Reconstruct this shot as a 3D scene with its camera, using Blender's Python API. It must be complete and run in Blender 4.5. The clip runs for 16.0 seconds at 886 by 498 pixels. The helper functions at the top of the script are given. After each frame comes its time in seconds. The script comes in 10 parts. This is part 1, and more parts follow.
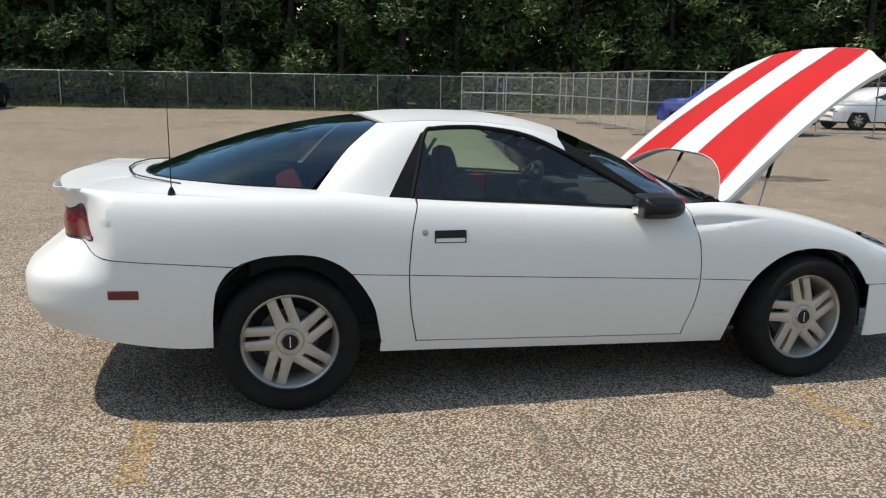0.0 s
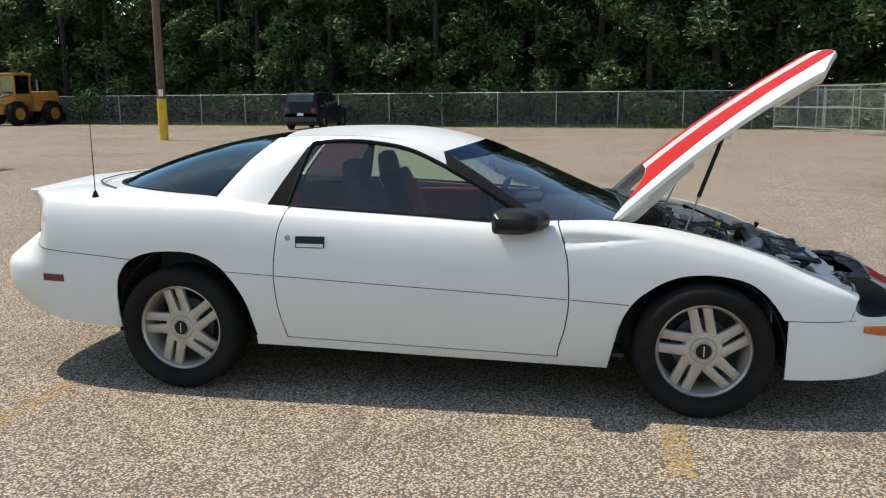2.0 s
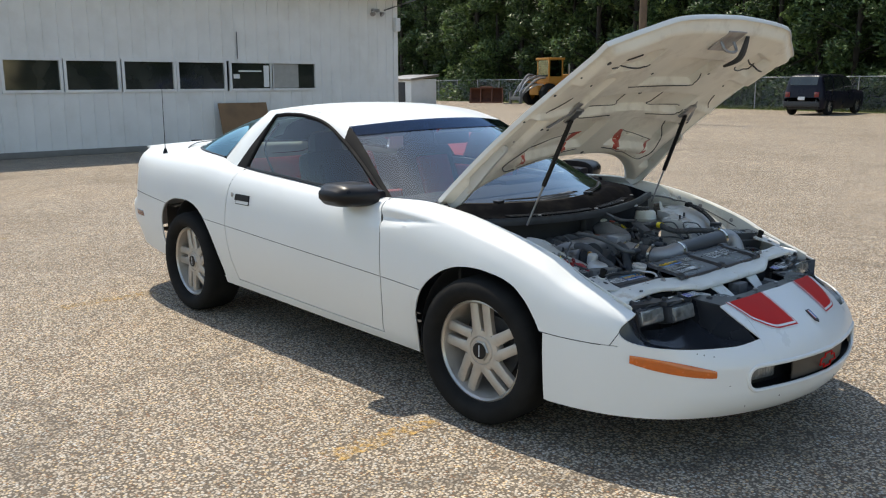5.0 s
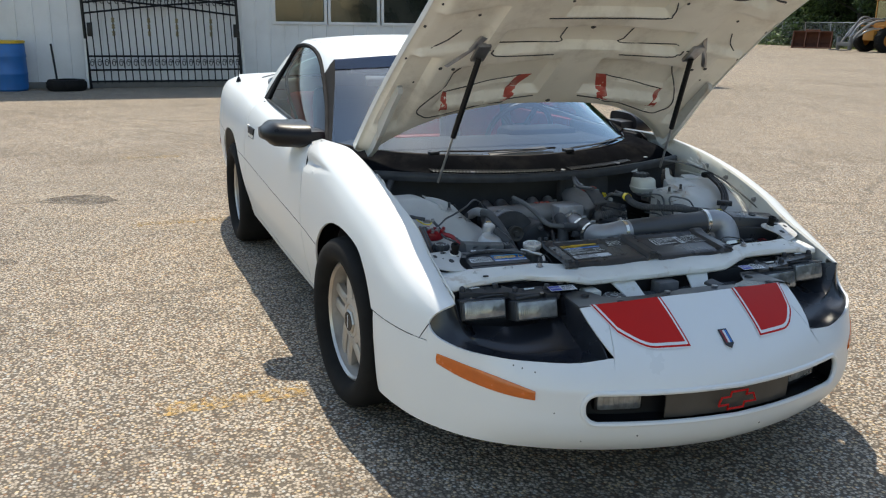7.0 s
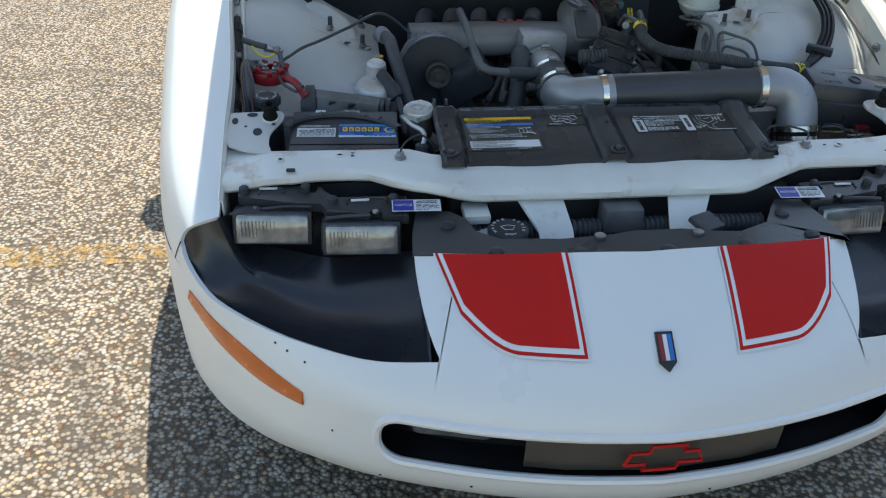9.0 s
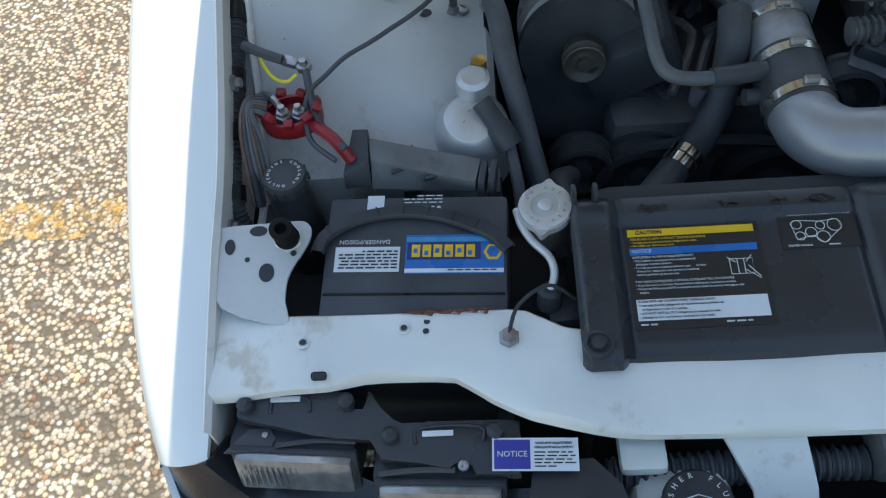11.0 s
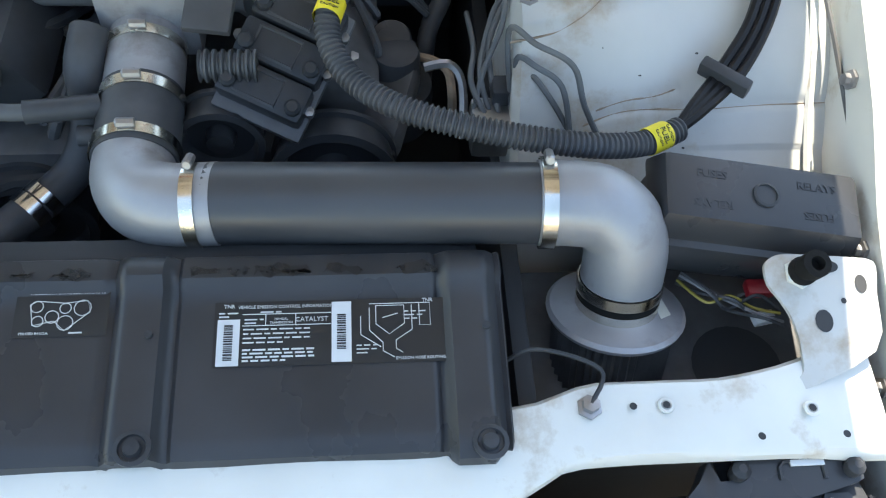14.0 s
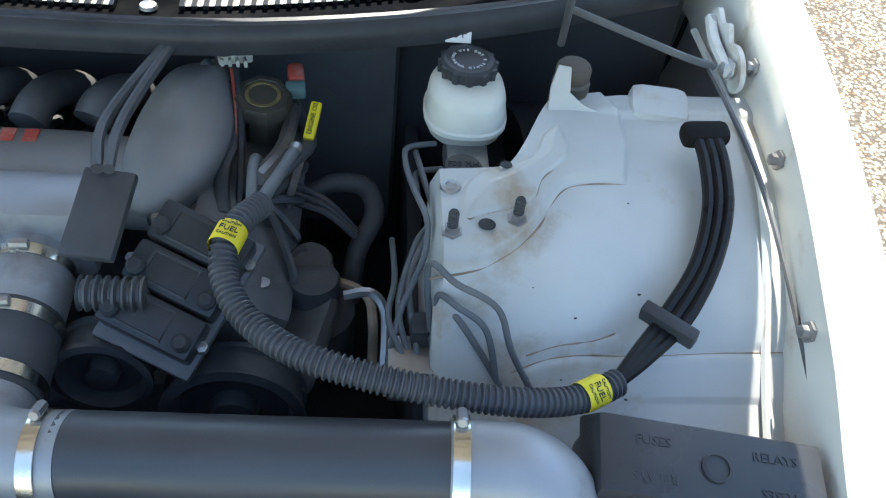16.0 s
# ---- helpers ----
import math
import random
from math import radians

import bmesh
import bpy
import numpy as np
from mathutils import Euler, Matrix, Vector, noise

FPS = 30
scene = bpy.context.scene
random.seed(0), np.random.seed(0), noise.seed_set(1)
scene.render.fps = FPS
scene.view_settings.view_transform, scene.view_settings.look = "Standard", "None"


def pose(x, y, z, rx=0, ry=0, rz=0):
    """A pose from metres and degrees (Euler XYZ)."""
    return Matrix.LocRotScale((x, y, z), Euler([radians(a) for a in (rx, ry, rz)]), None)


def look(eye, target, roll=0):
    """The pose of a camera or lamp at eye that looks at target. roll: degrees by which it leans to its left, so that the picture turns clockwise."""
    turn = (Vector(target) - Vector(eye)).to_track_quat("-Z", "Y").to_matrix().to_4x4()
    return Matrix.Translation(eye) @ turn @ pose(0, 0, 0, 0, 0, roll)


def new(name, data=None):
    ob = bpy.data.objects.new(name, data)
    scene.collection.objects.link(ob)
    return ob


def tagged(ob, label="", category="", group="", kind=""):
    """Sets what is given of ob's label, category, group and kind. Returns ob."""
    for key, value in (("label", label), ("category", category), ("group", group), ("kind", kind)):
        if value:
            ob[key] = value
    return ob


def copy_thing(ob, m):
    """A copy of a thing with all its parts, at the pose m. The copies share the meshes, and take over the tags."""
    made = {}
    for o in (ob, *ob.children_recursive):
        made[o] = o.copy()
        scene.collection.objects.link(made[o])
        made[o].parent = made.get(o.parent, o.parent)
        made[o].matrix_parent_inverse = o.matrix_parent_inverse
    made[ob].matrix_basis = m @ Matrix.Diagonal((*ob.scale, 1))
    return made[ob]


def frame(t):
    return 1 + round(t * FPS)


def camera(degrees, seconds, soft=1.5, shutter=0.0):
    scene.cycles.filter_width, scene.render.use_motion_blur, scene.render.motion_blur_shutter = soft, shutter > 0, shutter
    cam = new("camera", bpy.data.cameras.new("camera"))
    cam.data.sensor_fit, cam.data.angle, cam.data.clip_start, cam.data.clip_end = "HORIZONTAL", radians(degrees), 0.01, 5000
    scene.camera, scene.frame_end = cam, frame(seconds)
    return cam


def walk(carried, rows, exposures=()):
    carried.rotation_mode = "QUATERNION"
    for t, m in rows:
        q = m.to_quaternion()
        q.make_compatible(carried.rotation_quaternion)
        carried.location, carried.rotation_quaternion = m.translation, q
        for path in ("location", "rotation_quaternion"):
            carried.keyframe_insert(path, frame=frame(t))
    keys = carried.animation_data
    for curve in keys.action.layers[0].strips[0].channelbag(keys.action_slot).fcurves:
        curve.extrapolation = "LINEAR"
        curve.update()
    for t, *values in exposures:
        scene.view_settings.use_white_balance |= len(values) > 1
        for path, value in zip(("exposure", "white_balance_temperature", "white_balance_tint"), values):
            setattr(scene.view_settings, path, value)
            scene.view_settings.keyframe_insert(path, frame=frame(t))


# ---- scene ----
cam = camera(54.9, 16.0, 1.15)
PATH = [
    (0, (-0.133, -4.54, 1.468), (0.293, -2.625, 1.08), 0.9),
    (0.5, (0.391, -4.718, 1.484), (0.633, -2.771, 1.096), 0.4),
    (1, (0.967, -4.743, 1.488), (1.013, -2.78, 1.107), -0.1),
    (1.5, (1.537, -4.811, 1.519), (1.381, -2.854, 1.138), -0.3),
    (2, (2.104, -4.748, 1.468), (1.739, -2.813, 1.117), -0.4),
    (2.5, (2.68, -4.669, 1.498), (2.108, -2.786, 1.138), -0.3),
    (3, (3.199, -4.499, 1.476), (2.433, -2.686, 1.117), -0.3),
    (3.5, (3.714, -4.319, 1.486), (2.767, -2.595, 1.124), -0.4),
    (4, (4.198, -4.048, 1.493), (3.077, -2.436, 1.113), -0.6),
    (4.2, (4.37, -3.891, 1.477), (3.179, -2.328, 1.1), -0.4),
    (6.3, (5.509, -2.237, 1.407), (3.793, -1.316, 0.95), -0.2),
    (6.5, (5.488, -2.036, 1.412), (3.745, -1.178, 0.937), 0.1),
    (7, (5.459, -1.625, 1.392), (3.665, -0.907, 0.874), 0.9),
    (7.5, (5.345, -1.247, 1.378), (3.528, -0.655, 0.789), 1.7),
    (8, (5.128, -0.953, 1.376), (3.313, -0.48, 0.68), 2.3),
    (8.2, (5.033, -0.828, 1.353), (3.228, -0.406, 0.602), 2.4),
    (10.3, (3.826, -0.347, 1.419), (2.554, -0.383, -0.124), -4.1),
    (10.5, (3.73, -0.357, 1.431), (2.499, -0.435, -0.143), -5.8),
    (11, (3.594, -0.373, 1.436), (2.436, -0.503, -0.189), -8.3),
    (11.5, (3.526, -0.322, 1.434), (2.431, -0.466, -0.233), -9.0),
    (12, (3.496, -0.198, 1.42), (2.439, -0.341, -0.272), -8.5),
    (12.5, (3.49, -0.059, 1.422), (2.474, -0.164, -0.298), -6.5),
    (13, (3.483, 0.054, 1.415), (2.492, -0.002, -0.321), -4.1),
    (13.5, (3.46, 0.154, 1.395), (2.447, 0.215, -0.329), 1.7),
    (14, (3.426, 0.251, 1.36), (2.358, 0.42, -0.322), 6.4),
    (14.2, (3.411, 0.289, 1.344), (2.302, 0.489, -0.308), 7.3),
    (14.5, (3.381, 0.333, 1.349), (2.218, 0.566, -0.262), 8.7),
    (15, (3.32, 0.38, 1.351), (2.035, 0.612, -0.164), 8.3),
    (15.5, (3.309, 0.392, 1.345), (1.93, 0.602, -0.088), 7.4),
    (16, (3.312, 0.334, 1.319), (1.915, 0.531, -0.098), 7.5),
]
walk(cam, [(t, look(eye, target, roll)) for t, eye, target, roll in PATH], [(0, .28, 7250, 10), (3.5, .50, 7200, 9), (7.0, .60, 7150, 8), (8.2, .66, 7100, 7), (9.4, .9, 7000, 6), (10.3, .96, 6950, 5), (11.0, 1.08, 6950, 5), (12.0, 1.52, 7300, 4), (13.2, 2.0, 7800, 7), (14.5, 1.95, 7300, 7), (16, 1.8, 6700, 5)])

import functools
# ---- light ----
SUN_TO = Vector((-0.47, 0.10, 0.88)).normalized()
world = bpy.data.worlds.new("world")
scene.world = world
world.use_nodes = True
wn = world.node_tree
sky = wn.nodes.new("ShaderNodeTexSky")
sky.sky_type = "NISHITA"
sky.sun_disc = False
sky.sun_elevation = math.asin(SUN_TO.z)
sky.sun_rotation = math.atan2(SUN_TO.x, SUN_TO.y)
sky.air_density, sky.dust_density = 1.3, 0.6
wn.links.new(sky.outputs[0], wn.nodes["Background"].inputs[0])
wn.nodes["Background"].inputs[1].default_value = 0.15
sun = new("sun", bpy.data.lights.new("sun", "SUN"))
sun.data.energy, sun.data.angle, sun.data.color = 3.5, radians(0.53), (1.0, 0.955, 0.88)
sun.matrix_world = SUN_TO.to_track_quat("Z", "Y").to_matrix().to_4x4()


# ---- materials ----
def mat(name, col, rough=0.5, metal=0.0, var=0.12, scale=8.0, bump=0.0, bscale=60.0, coat=0.0, spec=0.5, stain=None, sscale=2.5, samt=0.5, spread=0.12):
    """A surface with colour variation at two scales, relief and an optional stain colour."""
    m = bpy.data.materials.new(name)
    m.use_nodes = True
    nt = m.node_tree
    b = nt.nodes["Principled BSDF"]
    b.inputs["Roughness"].default_value = rough
    b.inputs["Metallic"].default_value = metal
    b.inputs["Specular IOR Level"].default_value = spec
    b.inputs["Coat Weight"].default_value = coat
    b.inputs["Coat Roughness"].default_value = 0.04
    tc = nt.nodes.new("ShaderNodeTexCoord")
    n1 = nt.nodes.new("ShaderNodeTexNoise")
    n1.inputs["Scale"].default_value, n1.inputs["Detail"].default_value = scale, 6
    nt.links.new(tc.outputs["Object"], n1.inputs["Vector"])
    r = nt.nodes.new("ShaderNodeMapRange")
    r.inputs[1].default_value, r.inputs[2].default_value = 0.3, 0.7
    r.inputs[3].default_value, r.inputs[4].default_value = 1 - var, 1 + var
    nt.links.new(n1.outputs[0], r.inputs[0])
    mul = nt.nodes.new("ShaderNodeMix")
    mul.data_type, mul.blend_type = "RGBA", "MULTIPLY"
    mul.inputs[0].default_value = 1
    mul.inputs[6].default_value = (*col, 1)
    nt.links.new(r.outputs[0], mul.inputs[7])
    out = mul.outputs[2]
    if stain:
        n2 = nt.nodes.new("ShaderNodeTexNoise")
        n2.inputs["Scale"].default_value, n2.inputs["Detail"].default_value, n2.inputs["Roughness"].default_value = sscale, 9, 0.65
        nt.links.new(tc.outputs["Object"], n2.inputs["Vector"])
        r2 = nt.nodes.new("ShaderNodeMapRange")
        r2.inputs[1].default_value, r2.inputs[2].default_value = 0.62 - spread, 0.62 + spread
        r2.inputs[4].default_value = samt
        nt.links.new(n2.outputs[0], r2.inputs[0])
        mx = nt.nodes.new("ShaderNodeMix")
        mx.data_type = "RGBA"
        nt.links.new(r2.outputs[0], mx.inputs[0])
        nt.links.new(out, mx.inputs[6])
        mx.inputs[7].default_value = (*stain, 1)
        out = mx.outputs[2]
    nt.links.new(out, b.inputs["Base Color"])
    n3 = nt.nodes.new("ShaderNodeTexNoise")
    n3.inputs["Scale"].default_value, n3.inputs["Detail"].default_value = bscale, 4
    nt.links.new(tc.outputs["Object"], n3.inputs["Vector"])
    if bump:
        bp = nt.nodes.new("ShaderNodeBump")
        bp.inputs["Strength"].default_value, bp.inputs["Distance"].default_value = bump, 0.002
        nt.links.new(n3.outputs[0], bp.inputs["Height"])
        nt.links.new(bp.outputs[0], b.inputs["Normal"])
    rr = nt.nodes.new("ShaderNodeMapRange")
    rr.inputs[1].default_value, rr.inputs[2].default_value = 0.3, 0.7
    rr.inputs[3].default_value, rr.inputs[4].default_value = max(0.02, rough - 0.08), min(1, rough + 0.1)
    nt.links.new(n1.outputs[0], rr.inputs[0])
    nt.links.new(rr.outputs[0], b.inputs["Roughness"])
    return m


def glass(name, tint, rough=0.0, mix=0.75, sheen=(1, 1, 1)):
    """A thin tinted pane: part clear, part glossy."""
    m = bpy.data.materials.new(name)
    m.use_nodes = True
    nt = m.node_tree
    nt.nodes.remove(nt.nodes["Principled BSDF"])
    t = nt.nodes.new("ShaderNodeBsdfTransparent")
    t.inputs[0].default_value = (*tint, 1)
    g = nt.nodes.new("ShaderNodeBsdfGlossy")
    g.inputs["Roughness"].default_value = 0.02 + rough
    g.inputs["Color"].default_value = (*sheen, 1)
    fr = nt.nodes.new("ShaderNodeFresnel")
    fr.inputs[0].default_value = 1.5
    k = nt.nodes.new("ShaderNodeMath")
    k.operation = "MULTIPLY_ADD"
    k.inputs[1].default_value, k.inputs[2].default_value = mix, 0.02
    mx = nt.nodes.new("ShaderNodeMixShader")
    nt.links.new(fr.outputs[0], k.inputs[0])
    nt.links.new(k.outputs[0], mx.inputs[0])
    nt.links.new(t.outputs[0], mx.inputs[1])
    nt.links.new(g.outputs[0], mx.inputs[2])
    nt.links.new(mx.outputs[0], nt.nodes["Material Output"].inputs[0])
    return m


WHITE = mat("white_car_paint", (0.665, 0.68, 0.68), 0.34, coat=0.22, var=0.025, scale=1.5, bump=0.02, bscale=9, stain=(0.62, 0.61, 0.57), sscale=3.5, samt=0.12)
WHITE_OLD = mat("aged_white_paint", (0.66, 0.66, 0.63), 0.45, var=0.07, scale=9, bump=0.14, bscale=40, stain=(0.36, 0.27, 0.18), sscale=12, samt=0.5, spread=0.05)
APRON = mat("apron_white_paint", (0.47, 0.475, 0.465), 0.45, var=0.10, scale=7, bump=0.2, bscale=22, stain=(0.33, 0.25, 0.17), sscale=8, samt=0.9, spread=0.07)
UNDERHOOD = mat("hood_underside_paint", (0.74, 0.71, 0.64), 0.5, var=0.09, scale=5, bump=0.1, bscale=20, stain=(0.34, 0.29, 0.23), sscale=6, samt=0.5, spread=0.1)
REDPAINT = mat("red_stripe_paint", (0.47, 0.010, 0.007), 0.5, spec=0.2, var=0.10, scale=3, stain=(0.36, 0.012, 0.014), sscale=6, samt=0.3)
REDFADE = mat("faded_red_paint", (0.42, 0.07, 0.05), 0.55, var=0.2, scale=14, stain=(0.55, 0.48, 0.42), sscale=20, samt=0.7)
POCKETPL = mat('glossy_black_pocket_plastic', (.018, .020, .026), .24, var=.2, scale=5)
BLACKTRIM = mat("black_trim", (0.010, 0.010, 0.0115), 0.34, spec=0.22, var=0.2, scale=12)
BLACKPL = mat("black_plastic", (0.042, 0.045, 0.051), 0.36, spec=0.22, var=0.25, scale=18, bump=0.08, bscale=150, stain=(0.06, 0.057, 0.05), sscale=8, samt=0.35)
DUSTPL = mat("dusty_black_plastic", (0.058, 0.061, 0.068), 0.45, spec=0.25, var=0.25, scale=14, bump=0.1, bscale=120, stain=(0.075, 0.073, 0.07), sscale=10, samt=0.5)
RUBBER = mat("tyre_rubber", (0.012, 0.012, 0.012), 0.85, var=0.3, scale=10, bump=0.2, bscale=90, stain=(0.028, 0.026, 0.024), sscale=7, samt=0.4)
HOSE = mat("rubber_hose", (0.070, 0.074, 0.082), 0.45, spec=0.25, var=0.25, scale=20, bump=0.1, bscale=140, stain=(0.08, 0.075, 0.07), sscale=14, samt=0.4)
COWLPL = mat("matt_black_cowl", (0.007, 0.0075, 0.009), 0.5, var=0.3, scale=9, bump=0.1, bscale=90, stain=(0.045, 0.043, 0.04), sscale=7, samt=0.4)
COVERPL = mat("glossy_dusty_plastic", (0.037, 0.039, 0.044), 0.3, spec=0.35, var=0.2, scale=7, bump=0.05, bscale=60, stain=(0.040, 0.043, 0.050), sscale=6, samt=0.6, spread=0.12)
_b = COWLPL.node_tree.nodes["Principled BSDF"]
_b.inputs["Specular IOR Level"].default_value = 0.0
for _l in list(_b.inputs["Roughness"].links):
    COWLPL.node_tree.links.remove(_l)
_b.inputs["Roughness"].default_value = 1.0
RUBBER.node_tree.nodes["Principled BSDF"].inputs["Specular IOR Level"].default_value = 0.15
CAPSTEEL = mat("brushed_steel", (0.52, 0.52, 0.52), 0.34, metal=0.45, var=0.1, scale=30)
STRAW = mat("straw_tinted_steel", (0.72, 0.69, 0.62), 0.2, metal=1.0, var=0.15, scale=30)
BLACKMATT = mat("matt_black_trim", (0.010, 0.010, 0.011), 0.8, var=0.2, scale=12, spec=0.15)
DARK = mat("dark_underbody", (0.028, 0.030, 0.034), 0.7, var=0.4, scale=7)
GREASE = mat("greasy_engine_metal", (0.115, 0.117, 0.124), 0.5, metal=0.2, spec=0.3, var=0.45, scale=14, bump=0.25, bscale=45, stain=(0.11, 0.095, 0.075), sscale=11, samt=0.5)
WHEELGREY = mat("silver_wheel_paint", (0.44, 0.40, 0.355), 0.42, metal=0.3, var=0.12, scale=14, stain=(0.16, 0.13, 0.10), sscale=9, samt=0.4)
RIMLIP = mat("machined_rim_lip", (0.46, 0.44, 0.41), 0.36, metal=0.8, var=0.1, scale=18)
ALU = mat("cast_aluminium", (0.325, 0.332, 0.355), 0.42, metal=0.4, var=0.16, scale=9, bump=0.14, bscale=110, stain=(0.15, 0.13, 0.115), sscale=9, samt=0.7, spread=0.08)
CHROME = mat("bright_steel", (0.72, 0.72, 0.72), 0.16, metal=1.0, var=0.08, scale=20)
STEEL = mat("dull_steel", (0.33, 0.33, 0.34), 0.38, metal=0.85, var=0.2, scale=25, stain=(0.20, 0.11, 0.06), sscale=20, samt=0.4)
LENSRED = mat("red_lens", (0.15, 0.006, 0.010), 0.15, coat=0.6, var=0.12, scale=20)
LENSDARK = mat("dark_red_lens", (0.11, 0.006, 0.012), 0.15, coat=0.6, var=0.2, scale=20)
AMBER = mat("amber_lens", (0.50, 0.10, 0.006), 0.2, coat=0.6, var=0.1, scale=30)
BRONZE = mat("grille_panel", (0.055, 0.048, 0.040), 0.45, var=0.15, scale=20)
LAMPGLASS = mat("lamp_glass", (0.21, 0.22, 0.225), 0.1, metal=0.35, coat=0.8, var=0.35, scale=35, bump=0.3, bscale=70)
SEATDARK = mat("dark_seat_cloth", (0.018, 0.019, 0.024), 0.85, var=0.25, scale=30, bump=0.2)
SEATRED = mat("red_seat_cloth", (0.30, 0.022, 0.026), 0.8, var=0.15, scale=25, bump=0.2)
INTERIOR = mat("grey_interior", (0.014, 0.0145, 0.017), 0.95, var=0.15, scale=10)
LINER = mat("pale_headliner", (0.30, 0.30, 0.29), 0.9, var=0.1, scale=6)
TINT = glass("tinted_car_glass", (0.72, 0.88, 0.79), mix=0.9)
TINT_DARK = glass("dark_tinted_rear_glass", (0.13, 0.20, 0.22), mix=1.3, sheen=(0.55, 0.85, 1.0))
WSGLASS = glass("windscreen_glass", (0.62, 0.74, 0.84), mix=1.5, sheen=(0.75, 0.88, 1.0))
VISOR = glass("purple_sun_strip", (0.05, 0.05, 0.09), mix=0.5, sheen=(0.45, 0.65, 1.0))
BLUE = mat("blue_label", (0.012, 0.13, 0.42), 0.3, var=0.1, scale=15)
PALE = mat("white_label", (0.62, 0.64, 0.66), 0.4, var=0.05, scale=15)
YELLOWLAB = mat("yellow_label", (0.72, 0.45, 0.02), 0.4, var=0.06, scale=15)
YELLOWTAG = mat("yellow_band", (0.76, 0.62, 0.03), 0.45, var=0.08, scale=15)
PRINTBLACK = mat("black_print", (0.015, 0.015, 0.016), 0.5, var=0.1)
PRINTWHITE = mat("white_print", (0.60, 0.62, 0.63), 0.5, var=0.1)
REDPLASTIC = mat("red_plastic", (0.24, 0.012, 0.018), 0.35, var=0.2, scale=20)
GREYTUBE = mat("grey_painted_pipe", (.115, .122, .130), .5, var=.2, scale=20, spec=.3)
TANKWHITE = mat("milky_plastic", (0.60, 0.61, 0.56), 0.45, var=0.06, scale=9, stain=(0.42, 0.37, 0.25), sscale=7, samt=0.4)


# ---- mesh helpers ----
def hermite(pts):
    """A smooth function y(x) through a few points, with no overshoot."""
    xs, ys = np.array([p[0] for p in pts], float), np.array([p[1] for p in pts], float)
    h = np.diff(xs)
    d = np.diff(ys) / h
    m = np.zeros(len(xs))
    m[0], m[-1] = d[0], d[-1]
    for i in range(1, len(xs) - 1):
        m[i] = 0 if d[i - 1] * d[i] <= 0 else 2 * d[i - 1] * d[i] / (d[i - 1] + d[i])

    def f(x):
        x = min(max(x, xs[0]), xs[-1])
        i = min(int(np.searchsorted(xs, x, "right")) - 1, len(xs) - 2)
        t = (x - xs[i]) / h[i]
        return float(ys[i] * (1 + 2 * t) * (1 - t) ** 2 + m[i] * h[i] * t * (1 - t) ** 2 + ys[i + 1] * t * t * (3 - 2 * t) + m[i + 1] * h[i] * t * t * (t - 1))
    return f


def spline(pts, n=8, closed=False):
    """Points of a Catmull-Rom curve through pts."""
    P = [np.array(p, float) for p in pts]
    if len(P) == 2:
        return [P[0] + (P[1] - P[0]) * i / n for i in range(n + 1)]
    k = len(P)
    out = []
    for i in range(k if closed else k - 1):
        a, b, c, d = (P[(i - 1) % k], P[i], P[(i + 1) % k], P[(i + 2) % k]) if closed else (P[max(i - 1, 0)], P[i], P[i + 1], P[min(i + 2, k - 1)])
        for j in range(n):
            t = j / n
            out.append(0.5 * (2 * b + (c - a) * t + (2 * a - 5 * b + 4 * c - d) * t * t + (3 * b - a - 3 * c + d) * t ** 3))
    if not closed:
        out.append(P[-1])
    return out


def along(pts, n):
    """n + 1 evenly spaced points of the curve through pts."""
    q = np.array(spline(pts, 24))
    L = np.concatenate([[0], np.cumsum(np.linalg.norm(np.diff(q, axis=0), axis=1))])
    return [np.array([np.interp(L[-1] * i / n, L, q[:, k]) for k in range(q.shape[1])]) for i in range(n + 1)]


def smooth(me, angle=40):
    me.set_sharp_from_angle(angle=radians(angle))
    return me


def link(name, me, material, parent=None, label="", angle=40):
    me.materials.append(material)
    for p in me.polygons:
        p.use_smooth = True
    smooth(me, angle)
    ob = new(name, me)
    if parent is not None:
        ob.parent = parent
    if label:
        ob["label"] = label
    return ob


def part(name, bm, material, parent=None, label="", angle=40):
    me = bpy.data.meshes.new(name)
    bmesh.ops.recalc_face_normals(bm, faces=bm.faces)
    bm.to_mesh(me)
    bm.free()
    return link(name, me, material, parent, label, angle)


def thing(name, label, category, group="", m=None):
    ob = new(name)
    ob.empty_display_size = 0.1
    if m is not None:
        ob.matrix_world = m
    return tagged(ob, label, category, group)


def add_grid(bm, P, skip=None, wrap=False):
    n, k = len(P), len(P[0])
    V = [[bm.verts.new(p) for p in row] for row in P]
    for i in range(n - 1):
        for j in range(k if wrap else k - 1):
            q = (V[i][j], V[i + 1][j], V[i + 1][(j + 1) % k], V[i][(j + 1) % k])
            if skip and skip(i, j):
                continue
            try:
                bm.faces.new(q)
            except ValueError:
                pass
    return V


